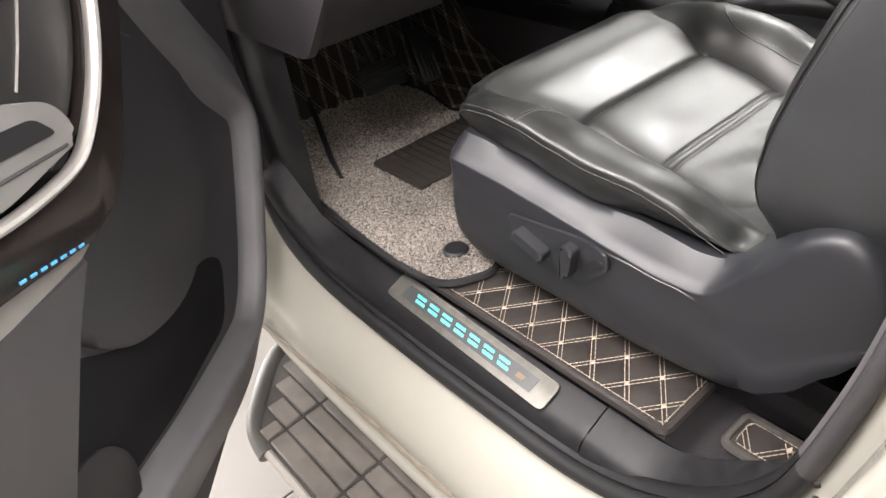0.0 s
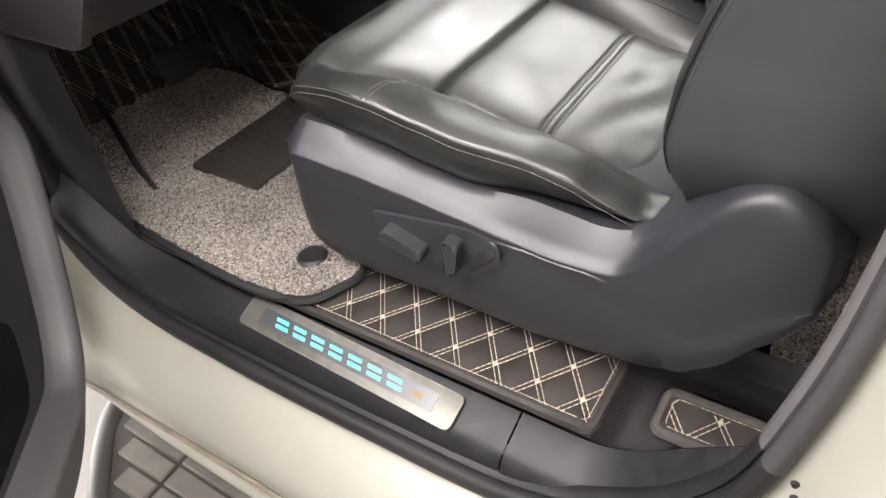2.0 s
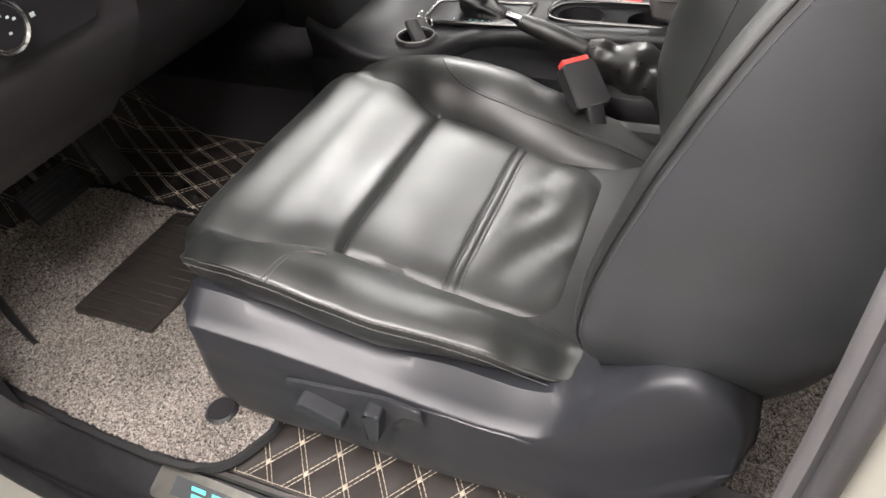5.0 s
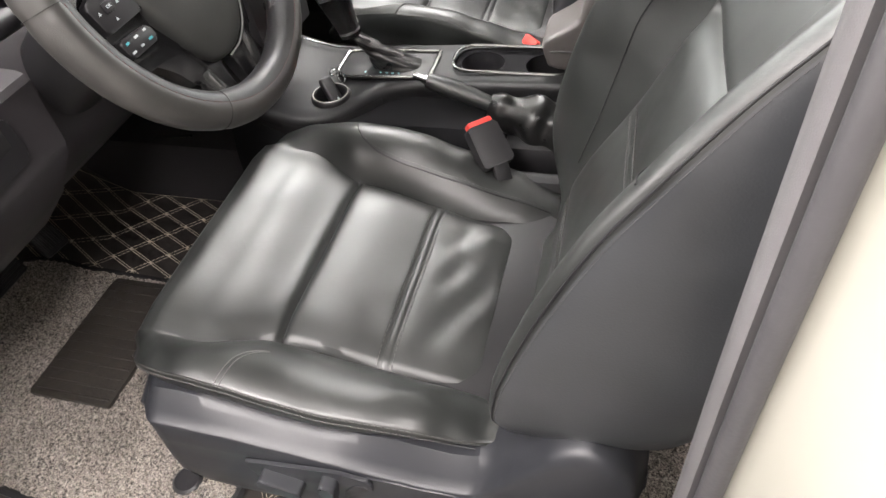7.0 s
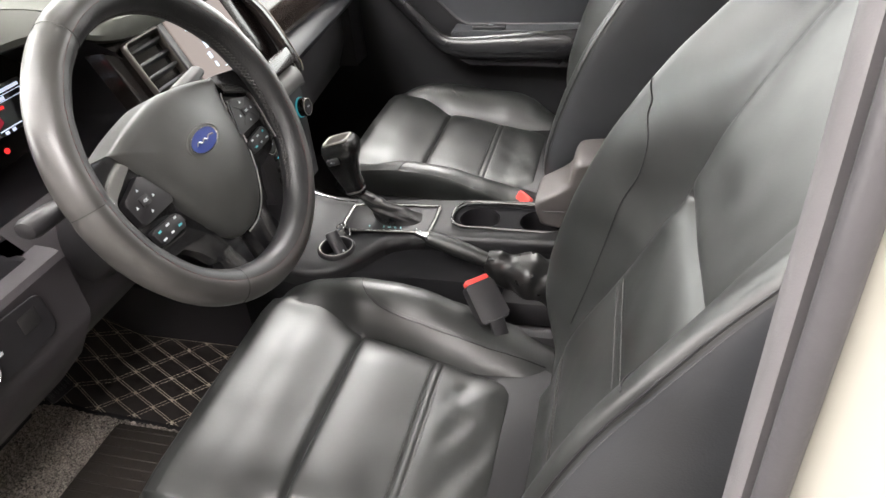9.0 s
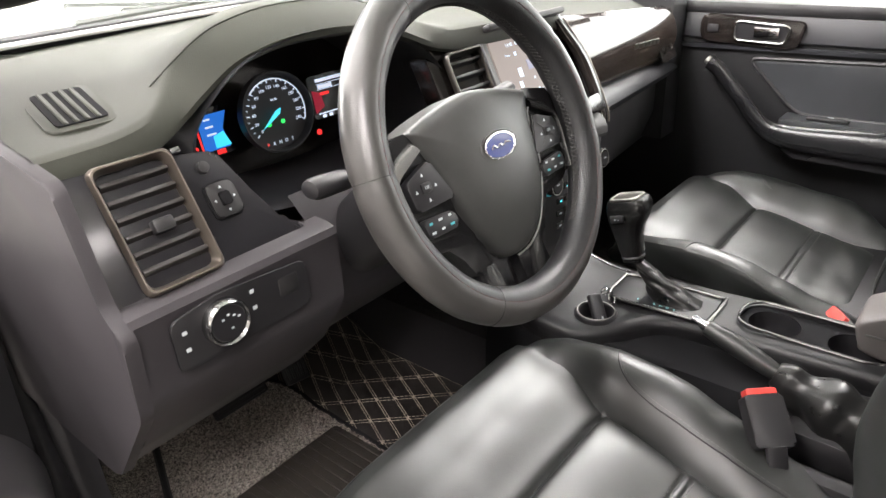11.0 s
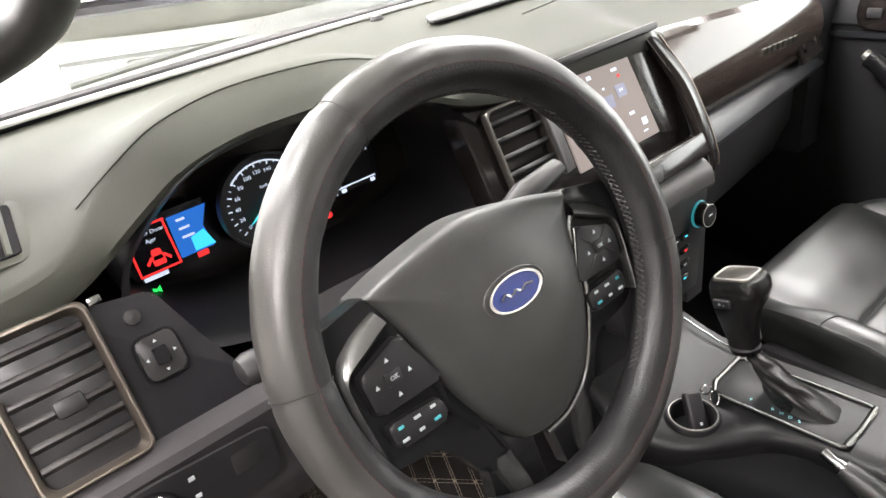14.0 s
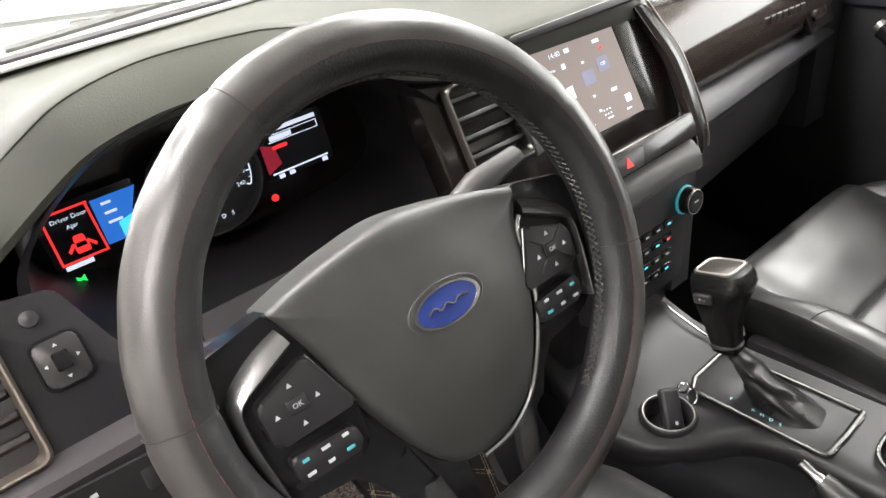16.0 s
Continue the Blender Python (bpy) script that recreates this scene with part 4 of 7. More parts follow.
# ---- running board ----
board = thing("running_board", "grey brown ribbed plastic running board below the sill", "running board")
outline = round_poly([(-0.872, -1.2), (-0.872, 0.545), (-0.905, 0.540), (-1.005, 0.430), (-1.016, 0.39), (-1.016, -1.2)], [0.005, 0.02, 0.03, 0.03, 0.03, 0.005], 6)
part("board", prism(outline, 0.030, Matrix.Translation((0, 0, 0.386)), 0.005, 3), STEP_DARK, board, "dark grooved base")
for r in range(4):
    front = (0.522, 0.490, 0.455, 0.420)[r]
    joints = [front] + [0.392 - 0.166 * q - 0.002 * r for q in range(8)]
    for y1, y0 in zip(joints, joints[1:]):
        if y1 - y0 > 0.012:
            part("tread_pad", rbox((0.0305, y1 - y0 - 0.007, 0.008), Matrix.Translation((-0.893 - r * 0.0345, (y0 + y1) / 2, 0.4185)), 0.0022, 1), STEP, board)
cap = curve_points([(-0.868, 0.572, 0.408), (-0.900, 0.562, 0.410), (-0.945, 0.522, 0.411), (-0.992, 0.468, 0.410), (-1.014, 0.428, 0.406), (-1.022, 0.380, 0.400)], 30)
part("end_cap", tube(cap, 0.0165, 10, flat=0.8), material("step_cap_grey", (0.085, 0.080, 0.074), 0.45, mottle=0.1), board, "pale grey curved end cap")
part("edge_trim", tube([(-1.020, y, 0.404) for y in (0.40, -1.2)], 0.0085, 8), material("step_edge_grey", (0.34, 0.32, 0.29), 0.4, mottle=0.1), board, "pale outer edge strip")

# ---- open driver's door ----
door = thing("front_door", "open white car door with dark grey plastic inner trim", "car door")
HINGE, ALONG, FACE = Vector((-0.905, 0.54, 0)), Vector((-0.718, -0.696, 0)), Vector((0.696, -0.718, 0))
DM = Matrix(((ALONG.x, 0, FACE.x, HINGE.x), (ALONG.y, 0, FACE.y, HINGE.y), (0, 1, 0, 0), (0, 0, 0, 1)))
SHAPE = round_poly([(0.34, 0.465), (0.12, 0.505), (-0.04, 0.565), (-0.165, 0.72), (-0.19, 0.95), (-0.205, 1.16), (0.95, 1.20), (0.98, 0.75), (0.92, 0.465)], [0.03, 0.06, 0.06, 0.08, 0.08, 0.03, 0.03, 0.1, 0.06], 6)
part("door_shell", prism(SHAPE, 0.10, DM @ Matrix.Translation((0, 0, -0.118)), 0.012), PAINT, door, "white painted door shell")
part("inner_panel", prism([(0.5 + (a - 0.5) * 0.985, 0.8 + (b - 0.8) * 0.975) for a, b in SHAPE], 0.022, DM @ Matrix.Translation((0, 0, -0.018)), 0.014, 4), DOOR_TRIM, door, "dark grey plastic inner panel")
part("door_seal", tube([DM @ Vector((a, b, -0.02)) for a, b in SHAPE], 0.009, 8, True), RUBBER, door, "black rubber door seal")
# rim that runs down the panel as a soft ridge and turns along the foot of the door
REC = curve_points([(0.075, 1.12, 0), (0.015, 1.03, 0), (-0.045, 0.955, 0), (-0.095, 0.895, 0), (-0.112, 0.845, 0), (-0.078, 0.775, 0), (-0.026, 0.698, 0), (0.022, 0.637, 0), (0.071, 0.597, 0), (0.124, 0.588, 0), (0.296, 0.606, 0), (0.428, 0.630, 0), (0.55, 0.64, 0)], 64)
secs = []
for i, p in enumerate(REC):
    d = (REC[min(i + 1, 63)] - REC[max(i - 1, 0)]).normalized()
    n = Vector((-d.y, d.x, 0))
    up = 0.30 + 0.70 * smooth(6, 22, i)
    wide = 2.6 - 1.5 * smooth(8, 24, i)
    flank = 1.0 + 0.45 * smooth(38, 50, i)
    secs.append([DM @ Vector((p.x + n.x * k, p.y + n.y * k, h)) for k, h in ((-0.085 * flank, -0.012), (-0.070 * flank, 0.004), (-0.016, 0.036 * up), (-0.008, 0.040 * up), (-0.003, 0.0405 * up), (0.0015, 0.038 * up), (0.006 * wide, 0.028 * up), (0.011 * wide, 0.012 * up), (0.020 * wide, 0.003), (0.034 * wide, -0.002))])
# lighter copy of the door plastic, for the light on the rim
part("raised_rim", loft(secs, wrap=False), material("door_rim_lit", (0.085, 0.083, 0.088), 0.40, bump=0.15, grain=1, grain_size=0.0012, mottle=0.08), door, "raised rim, its grey lightened for the light it catches")
bulge = prism(round_poly([(0.02, 0.965), (0.03, 0.86), (0.10, 0.775), (0.20, 0.735), (0.33, 0.77), (0.40, 0.85), (0.33, 1.00), (0.12, 1.08)], [0.03, 0.05, 0.06, 0.06, 0.06, 0.04, 0.04, 0.04], 6), 0.014, DM @ Matrix.Translation((0, 0, 0.0)), 0.012, 5)
part("centre_panel", bulge, DOOR_TRIM, door, "dark grey moulded panel")
# flat matt black sheet gives the shade inside the map pocket
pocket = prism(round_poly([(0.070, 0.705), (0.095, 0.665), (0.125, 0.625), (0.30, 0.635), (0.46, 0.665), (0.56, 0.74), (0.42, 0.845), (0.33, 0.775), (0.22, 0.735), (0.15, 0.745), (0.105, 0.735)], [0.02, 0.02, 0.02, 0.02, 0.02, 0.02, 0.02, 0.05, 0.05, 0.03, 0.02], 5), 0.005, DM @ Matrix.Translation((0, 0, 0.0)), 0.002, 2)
part("map_pocket_shade", pocket, MATT, door, "map pocket as a flat black sheet that holds its shade")
GL = curve_points([(0.105, 1.17, 0), (0.135, 1.10, 0), (0.185, 1.03, 0), (0.228, 0.975, 0), (0.268, 0.943, 0), (0.325, 0.928, 0), (0.45, 0.953, 0), (0.64, 0.99, 0)], 30)
CH = curve_points([(0.64, 1.045, 0), (0.47, 1.014, 0), (0.40, 1.002, 0), (0.32, 0.999, 0), (0.278, 1.014, 0), (0.228, 1.056, 0), (0.19, 1.11, 0), (0.165, 1.17, 0)], 30)
part("gloss_surround", prism([(p.x, p.y) for p in GL] + [(p.x, p.y) for p in CH], 0.03, DM @ Matrix.Translation((0, 0, 0.004)), 0.006, 3), GLOSS, door, "glossy black handle surround")
part("chrome_arc", tube([DM @ Vector((p.x, p.y, 0.035)) for p in CH], 0.0085, 10, flat=0.7), MOULDED_SILVER, door, "satin silver arc")
part("armrest", prism([(p.x, p.y + 0.012) for p in CH] + [(0.235, 1.19), (0.64, 1.19)], 0.014, DM @ Matrix.Translation((0, 0, 0.004)), 0.006), PLASTIC, door, "grey padded armrest")
part("armrest_seam", tube([DM @ Vector(p) for p in ((0.255, 1.155, 0.0185), (0.29, 1.11, 0.0185), (0.318, 1.078, 0.0185))], 0.0014, 6), MOULDED_SILVER, door, "thin silver line")
cup = prism(round_poly([(0.293, 1.018), (0.295, 1.045), (0.315, 1.068), (0.36, 1.083), (0.62, 1.13), (0.62, 1.06), (0.42, 1.015)], [0.012, 0.015, 0.02, 0.02, 0.01, 0.01, 0.03], 5), 0.030, DM @ Matrix.Translation((0, 0, 0.008)), 0.008, 4)
part("grab_handle", cup, material("handle_grey", (0.20, 0.195, 0.19), 0.36, mottle=0.08), door, "light grey grab handle")
# dark patch laid on the handle for the shade inside its cup
part("handle_recess", prism(round_poly([(0.318, 1.038), (0.34, 1.062), (0.62, 1.112), (0.62, 1.085)], 0.010, 4), 0.002, DM @ Matrix.Translation((0, 0, 0.0375))), DARK, door, "flat dark patch for the shade in the finger recess")
part("handle_groove", tube([DM @ Vector(p) for p in ((0.312, 1.022, 0.0375), (0.42, 1.038, 0.0385), (0.60, 1.074, 0.0385))], 0.002, 6), BLACK, door)
part("trim_strip", prism(round_poly([(0.325, 0.922), (0.35, 0.915), (0.46, 0.925), (0.66, 0.95), (0.66, 0.99), (0.45, 0.950)], 0.004, 3), 0.020, DM @ Matrix.Translation((0, 0, 0.004)), 0.004, 3), MOULDED_SILVER, door, "satin silver strip")
BLUE_LIGHT = material("blue_light", (0.05, 0.2, 0.4), 0.5, mottle=0, emit=(0.06, 0.35, 0.7), power=0.8)
for i in range(7):
    part("light_bar", rbox((0.0085, 0.0030, 0.003), DM @ Matrix.Translation((0.352 + i * 0.0135, 0.9345 + i * 0.0036, 0.0335)) @ pose(0, 0, 0, 0, 0, 14), 0.0005, 1), BLUE_LIGHT, door, "glowing blue bar", False)
lower = prism(round_poly([(0.335, 0.915), (0.395, 0.862), (0.502, 0.742), (0.60, 0.62), (0.85, 0.62), (0.85, 0.95), (0.46, 0.925)], 0.012), 0.022, DM @ Matrix.Translation((0, 0, 0.002)), 0.006, 3)
part("lower_panel", lower, material("door_lower_grey", (0.050, 0.048, 0.051), 0.5, bump=0.15, grain=1, grain_size=0.0012, mottle=0.08), door, "lighter grey lower panel")
part("speaker_grille", lathe([(0, 0), (0.070, 0), (0.070, 0.010), (0.064, 0.014), (0, 0.010)], DM @ Matrix.Translation((0.475, 0.675, 0.0)), 32), DARK, door, "round dark speaker grille")

# latch striker and bolts on the pillar
HG = Matrix.Translation((-0.8, -0.364, 1.261)) @ pose(0, 0, 0, 0, -12, 0)
hinge = part("door_hinge", lathe([(0, -0.022), (0.009, -0.022), (0.010, -0.020), (0.010, 0.020), (0.009, 0.022), (0, 0.022)], HG, 20), PAINT, rear_door, "white painted hinge knuckle")
part("leaf", rbox((0.008, 0.034, 0.036), HG @ Matrix.Translation((0.010, -0.012, 0)), 0.003), PAINT, hinge)
part("pin_head", lathe([(0, 0.030), (0.006, 0.029), (0.0075, 0.026), (0.0075, 0.021), (0, 0.021)], HG, 16), PAINT, hinge)
striker = thing("door_striker", "bare steel latch striker bolted to the white pillar", "latch striker")
SP = Matrix.Translation((-0.812, -0.340, 1.06)) @ pose(0, 0, 0, 0, 0, -52) @ Matrix.Scale(0.62, 4)
part("striker_plate", rbox((0.030, 0.004, 0.055), SP, 0.002), STEEL, striker, "pressed steel plate")
for dz in (0.021, -0.021):
    part("striker_bar", tube([SP @ Vector(p) for p in ((-0.016, 0.0, dz), (-0.014, -0.012, dz), (0.0, -0.014, dz), (0.030, -0.016, dz))], 0.0038, 10), STEEL, striker, "steel bar")
    part("screw", lathe([(0, 0.004), (0.005, 0.0035), (0.006, 0)], SP @ Matrix.Translation((-0.004, -0.002, dz * 0.35)) @ pose(0, 0, 0, 90, 0, 0), 12), STEEL, striker)
for i, (by, bz) in enumerate(((-0.303, 0.792), (-0.306, 0.776))):
    bolt = tagged(new("bolt"), "small dark bolt head on the white pillar", "bolt", "pillar bolts")
    part("head", lathe([(0, 0.003), (0.002, 0.0025), (0.0032, 0)], Matrix.Translation((-0.805, by, bz)) @ pose(0, 0, 0, 0, -75, 0), 14), RUBBER, bolt)


# ---- dashboard ----
dash = thing("dashboard", "dark grey moulded dashboard with satin and gloss black trim", "dashboard")


def raw_lip(x):
    """Height and depth of the front edge of the dash pad."""
    z = interp([(-0.74, 1.305), (-0.64, 1.308), (-0.60, 1.325), (-0.55, 1.362), (-0.48, 1.387), (-0.40, 1.391), (-0.32, 1.384), (-0.26, 1.358), (-0.20, 1.335), (0.10, 1.325), (0.16, 1.295), (0.55, 1.268), (0.76, 1.24)], x)
    y = interp([(-0.74, 0.44), (-0.62, 0.44), (-0.57, 0.455), (-0.50, 0.45), (-0.40, 0.43), (-0.30, 0.43), (-0.22, 0.43), (0.1, 0.432), (0.16, 0.448), (0.55, 0.465), (0.76, 0.50)], x)
    return y, z


def lip(x):
    near = [raw_lip(x + 0.011 * k) for k in range(-4, 5)]
    return sum(p[0] for p in near) / 9, sum(p[1] for p in near) / 9


XS = list(np.linspace(-0.74, 0.76, 121))
secs = []
for x in XS:
    y, z = lip(x)
    flat_z = interp([(-0.74, 1.335), (-0.2, 1.345), (0.1, 1.345), (0.2, 1.33), (0.76, 1.30)], x)
    hump = max(0, z - 1.335)
    k = smooth(-0.63, -0.56, x) * smooth(-0.20, -0.27, x)
    cy, cz = y + 0.012 + 0.034 * k, z + 0.004 + 0.006 * k
    secs.append([(x, y + 0.03, z - 0.030), (x, y + 0.010, z - 0.029), (x, y + 0.001, z - 0.025), (x, y, z - 0.018), (x, y + 0.003 + 0.012 * k, z - 0.006), (x, cy - 0.006, cz - 0.003), (x, cy, cz), (x, cy + 0.006, cz + 0.0015), (x, cy + 0.03, cz + 0.003),
                 (x, cy + 0.09, (cz + 0.002) * 0.55 + (flat_z + 0.008) * 0.45), (x, cy + 0.16, flat_z + hump * 0.22 + 0.012), (x, 0.70, flat_z + 0.018), (x, 0.80, flat_z + 0.014), (x, 0.92, flat_z + 0.0)])
part("dash_pad", loft(secs, wrap=False), PAD, dash, "grained grey dash top pad with a hood over the instruments")
part("hood_crease", tube([(x, lip(x)[0] + 0.046, lip(x)[1] + 0.0104) for x in np.linspace(-0.60, -0.25, 90)], 0.0007, 5), PAD, dash)

# windscreen base: black band and bright moulding
part("scuttle_band", tube([(x, 0.815 - 0.05 * (x / 0.7) ** 2, 1.362) for x in np.linspace(-0.72, 0.72, 24)], 0.010, 8), BLACK, dash)
part("bright_moulding", tube([(x, 0.798 - 0.05 * (x / 0.7) ** 2, 1.3635) for x in np.linspace(-0.72, 0.72, 24)], 0.0038, 8), MOULDING, dash, "pale moulding along the windscreen base")

# cavity of the instruments
CAV = [(-0.585, 1.235), (-0.592, 1.285), (-0.56, 1.325), (-0.50, 1.358), (-0.41, 1.368), (-0.32, 1.358), (-0.26, 1.325), (-0.215, 1.28), (-0.215, 1.21), (-0.30, 1.185), (-0.50, 1.19)]
mouth = [(p.x, p.y) for p in curve_points([(a, b, 0) for a, b in CAV], 60, True)]
secs = []
for f, sc in ((0.0, 1.05), (0.01, 1.0), (0.06, 0.98), (0.11, 0.97), (0.175, 0.96)):
    secs.append([(-0.40 + (x + 0.40) * sc, 0.432 + f, 1.277 + (z - 1.277) * sc) for x, z in mouth])
hole = loft(secs, caps=False)
part("instrument_cavity", hole, BLACK, dash, "black instrument recess")
IM = Matrix.Translation((0, 0.590, 1.27)) @ pose(0, 0, 0, 78, 0, 0)
part("instrument_face", prism([(x, (z - 1.27)) for x, z in mouth], 0.006, IM @ Matrix.Translation((0, 0, -0.004))), GLOSS, dash, "gloss black instrument face")

# fascia round the left vent
FM = Matrix.Translation((-0.67, 0.376, 1.191)) @ Matrix(((1, 0, 0, 0), (0, 0.5, -0.866, 0), (0, 0.866, 0.5, 0), (0, 0, 0, 1)))
part("left_fascia", prism(round_poly([(-0.066, -0.012), (0.146, -0.012), (0.147, 0.000), (0.126, 0.010), (0.107, 0.052), (0.088, 0.102), (0.02, 0.113), (-0.066, 0.117)], 0.006), 0.02, FM @ Matrix.Translation((0, 0, -0.022)), 0.003), GLOSS_GREY, dash, "gloss dark grey fascia panel")


def vent(name, M, w, h, slats, label, par, rim=None, blade=None, tab=True):
    v = tagged(new(name), label)
    v.parent = par
    ring = bmesh.new()
    outer = round_poly([(-w / 2, -h / 2), (w / 2, -h / 2), (w / 2, h / 2), (-w / 2, h / 2)], 0.010, 5)
    prof = [(1.0, 0.0), (1.0, 0.005), (0.97, 0.0085), (0.945, 0.0085), (0.905, 0.003), (0.88, -0.006), (0.87, -0.03)]
    secs = []
    for sc, zz in prof:
        k = (1 - sc) * w * 0.75
        secs.append([M @ Vector((a - math.copysign(min(k, abs(a)), a), b - math.copysign(min(k, abs(b)), b), zz)) for a, b in outer])
    part("vent_frame", loft(secs, caps=False), rim or TRIM, v, "thin satin vent frame" if rim else "satin champagne vent frame")
    part("vent_duct", prism(round_poly([(-w * 0.44, -h * 0.46), (w * 0.44, -h * 0.46), (w * 0.44, h * 0.46), (-w * 0.44, h * 0.46)], 0.004), 0.004, M @ Matrix.Translation((0, 0, -0.03))), BLACK, v)
    for i in range(slats):
        yy = -h * 0.40 + h * 0.80 * (i + 0.5) / slats
        part("slat", rbox((w * 0.82, 0.0052, 0.022), M @ Matrix.Translation((0, yy, -0.008)) @ pose(0, 0, 0, -22, 0, 0), 0.0016, 2), blade or SLAT, v)
    if tab:
        part("vent_tab", rbox((w * 0.26, 0.014, 0.012), M @ Matrix.Translation((0.002, -h * 0.04, 0.004)), 0.003), PLASTIC, v)
    return v


vent("left_air_vent", FM @ Matrix.Translation((0.0, 0.054, 0.002)), 0.082, 0.126, 6, "upright air vent with champagne frame", dash)

part("fascia_edge", tube([FM @ Vector(p) for p in ((0.055, -0.011, 0.000), (0.10, -0.011, 0.000), (0.142, -0.010, -0.001))], 0.0016, 6), SATIN, dash, "bright lower edge of the fascia")
part("vent_clip", rbox((0.010, 0.006, 0.004), FM @ Matrix.Translation((0.048, 0.112, 0.002)), 0.001), SATIN, dash)
# mirror adjuster
KM = FM @ Matrix.Translation((0.072, 0.052, 0.0))
part("mirror_bezel", tube([KM @ Vector((x, y, 0.0008)) for x, y in round_poly([(-0.0165, -0.0185), (0.0165, -0.0185), (0.0165, 0.0185), (-0.0165, 0.0185)], 0.008)], 0.0012, 6, True), MATT, dash)
part("mirror_pad", prism(round_poly([(-0.0155, -0.0175), (0.0155, -0.0175), (0.0155, 0.0175), (-0.0155, 0.0175)], 0.007), 0.0045, KM, 0.002), PLASTIC, dash, "black mirror adjuster")
part("mirror_knob", prism(round_poly([(-0.0055, -0.007), (0.0055, -0.007), (0.0055, 0.007), (-0.0055, 0.007)], 0.002), 0.008, KM, 0.002), MATT, dash, "black square knob")
for a, b, turn in ((0, 0.0122, 0), (0, -0.0122, 180), (0.0108, 0, -90), (-0.0108, 0, 90)):
    part("mark", prism([(-0.0016, -0.0010), (0.0016, -0.0010), (0.0, 0.0016)], 0.0005, KM @ Matrix.Translation((a, b, 0.0046)) @ pose(0, 0, 0, 0, 0, turn)), WHITE_MARK, dash, "", False)
part("dimmer_button", lathe([(0, 0), (0.0065, 0), (0.006, 0.006), (0, 0.007)], FM @ Matrix.Translation((0.066, 0.088, 0)), 16), PLASTIC, dash)

# ridge and lower panel on the driver's side
secs = []
for x in np.linspace(-0.74, -0.50, 16):
    secs.append([(x, 0.385, 1.186), (x, 0.364, 1.1845), (x, 0.355, 1.181), (x, 0.351, 1.174), (x, 0.353, 1.166), (x, 0.352, 1.10), (x, 0.356, 1.085), (x, 0.40, 1.02), (x, 0.46, 0.96), (x, 0.62, 0.93)])
part("lower_panel_left", loft(secs, wrap=False), LOWER_DASH, dash, "dark grey lower dash panel")
secs = []
for x in np.linspace(-0.50, -0.20, 12):
    secs.append([(x, 0.43, 1.20), (x, 0.40, 1.17), (x, 0.385, 1.12), (x, 0.40, 1.06), (x, 0.44, 1.0), (x, 0.50, 0.95), (x, 0.66, 0.93)])
part("knee_panel", loft(secs, wrap=False), LOWER_DASH, dash, "dark knee panel below the steering column")
part("firewall", plane_box(-0.74, 0.74, 0.84, 0.86, 0.9, 1.34), BLACK, dash)
part("centre_side", plane_box(0.095, 0.135, 0.36, 0.84, 0.93, 1.16), BLACK, dash)
part("under_tray", plane_box(-0.73, 0.72, 0.58, 0.88, 0.92, 0.95), BLACK, dash)
LM = Matrix.Translation((-0.657, 0.3485, 1.145)) @ pose(0, 0, 0, 88, 0, 0)
part("switch_plate", prism(round_poly([(-0.052, -0.034), (0.105, -0.030), (0.105, 0.020), (0.0, 0.028), (-0.052, 0.02)], 0.01), 0.003, LM, 0.001), BLACK, dash, "black switch plate")
part("light_dial_ring", lathe([(0.0215, 0), (0.0235, 0.004), (0.0235, 0.013), (0.0215, 0.016), (0.0195, 0.013)], LM, 36), SATIN, dash, "chrome ring of the light switch")
part("light_dial", lathe([(0, 0), (0.0205, 0), (0.0205, 0.010), (0.018, 0.014), (0, 0.0135)], LM, 36), BLACK, dash, "black rotary light switch")
for a, b in ((-0.006, 0.006), (0.0, 0.009), (0.006, 0.006), (0.002, -0.006), (0.011, 0.003)):
    part("mark", rbox((0.003, 0.002, 0.0005), LM @ Matrix.Translation((a, b, 0.0142)), 0.0001, 1), WHITE_MARK, dash, "", False)
for a, b in ((-0.040, 0.006), (-0.040, -0.012), (0.036, 0.014), (0.036, -0.004), (0.080, 0.004)):
    part("mark", rbox((0.005, 0.004, 0.0006), LM @ Matrix.Translation((a, b, 0.0034)), 0.0002, 1), WHITE_MARK, dash, "", False)
part("release_switch", rbox((0.026, 0.022, 0.006), LM @ Matrix.Translation((0.080, 0.002, 0.001)), 0.003), PLASTIC, dash)

# defroster grille on the pad
DG = Matrix.Translation((-0.664, 0.535, 1.3235)) @ pose(0, 0, 0, 12, -2, -8)
part("defroster_rim", prism(round_poly([(-0.036, -0.050), (0.032, -0.050), (0.032, 0.050), (-0.036, 0.050)], 0.012), 0.005, DG, 0.003, 3), PAD, dash, "grey defroster rim")
part("defroster_slot", prism(round_poly([(-0.026, -0.040), (0.023, -0.040), (0.023, 0.040), (-0.026, 0.040)], 0.006), 0.002, DG @ Matrix.Translation((0, 0, 0.0045))), MATT, dash, "dark defroster slot")
for i in range(4):
    part("defroster_fin", rbox((0.0058, 0.078, 0.003), DG @ Matrix.Translation((-0.0165 + i * 0.0102, 0, 0.0062)) @ pose(0, 0, 0, 0, 25, 0), 0.001, 1), PAD, dash)

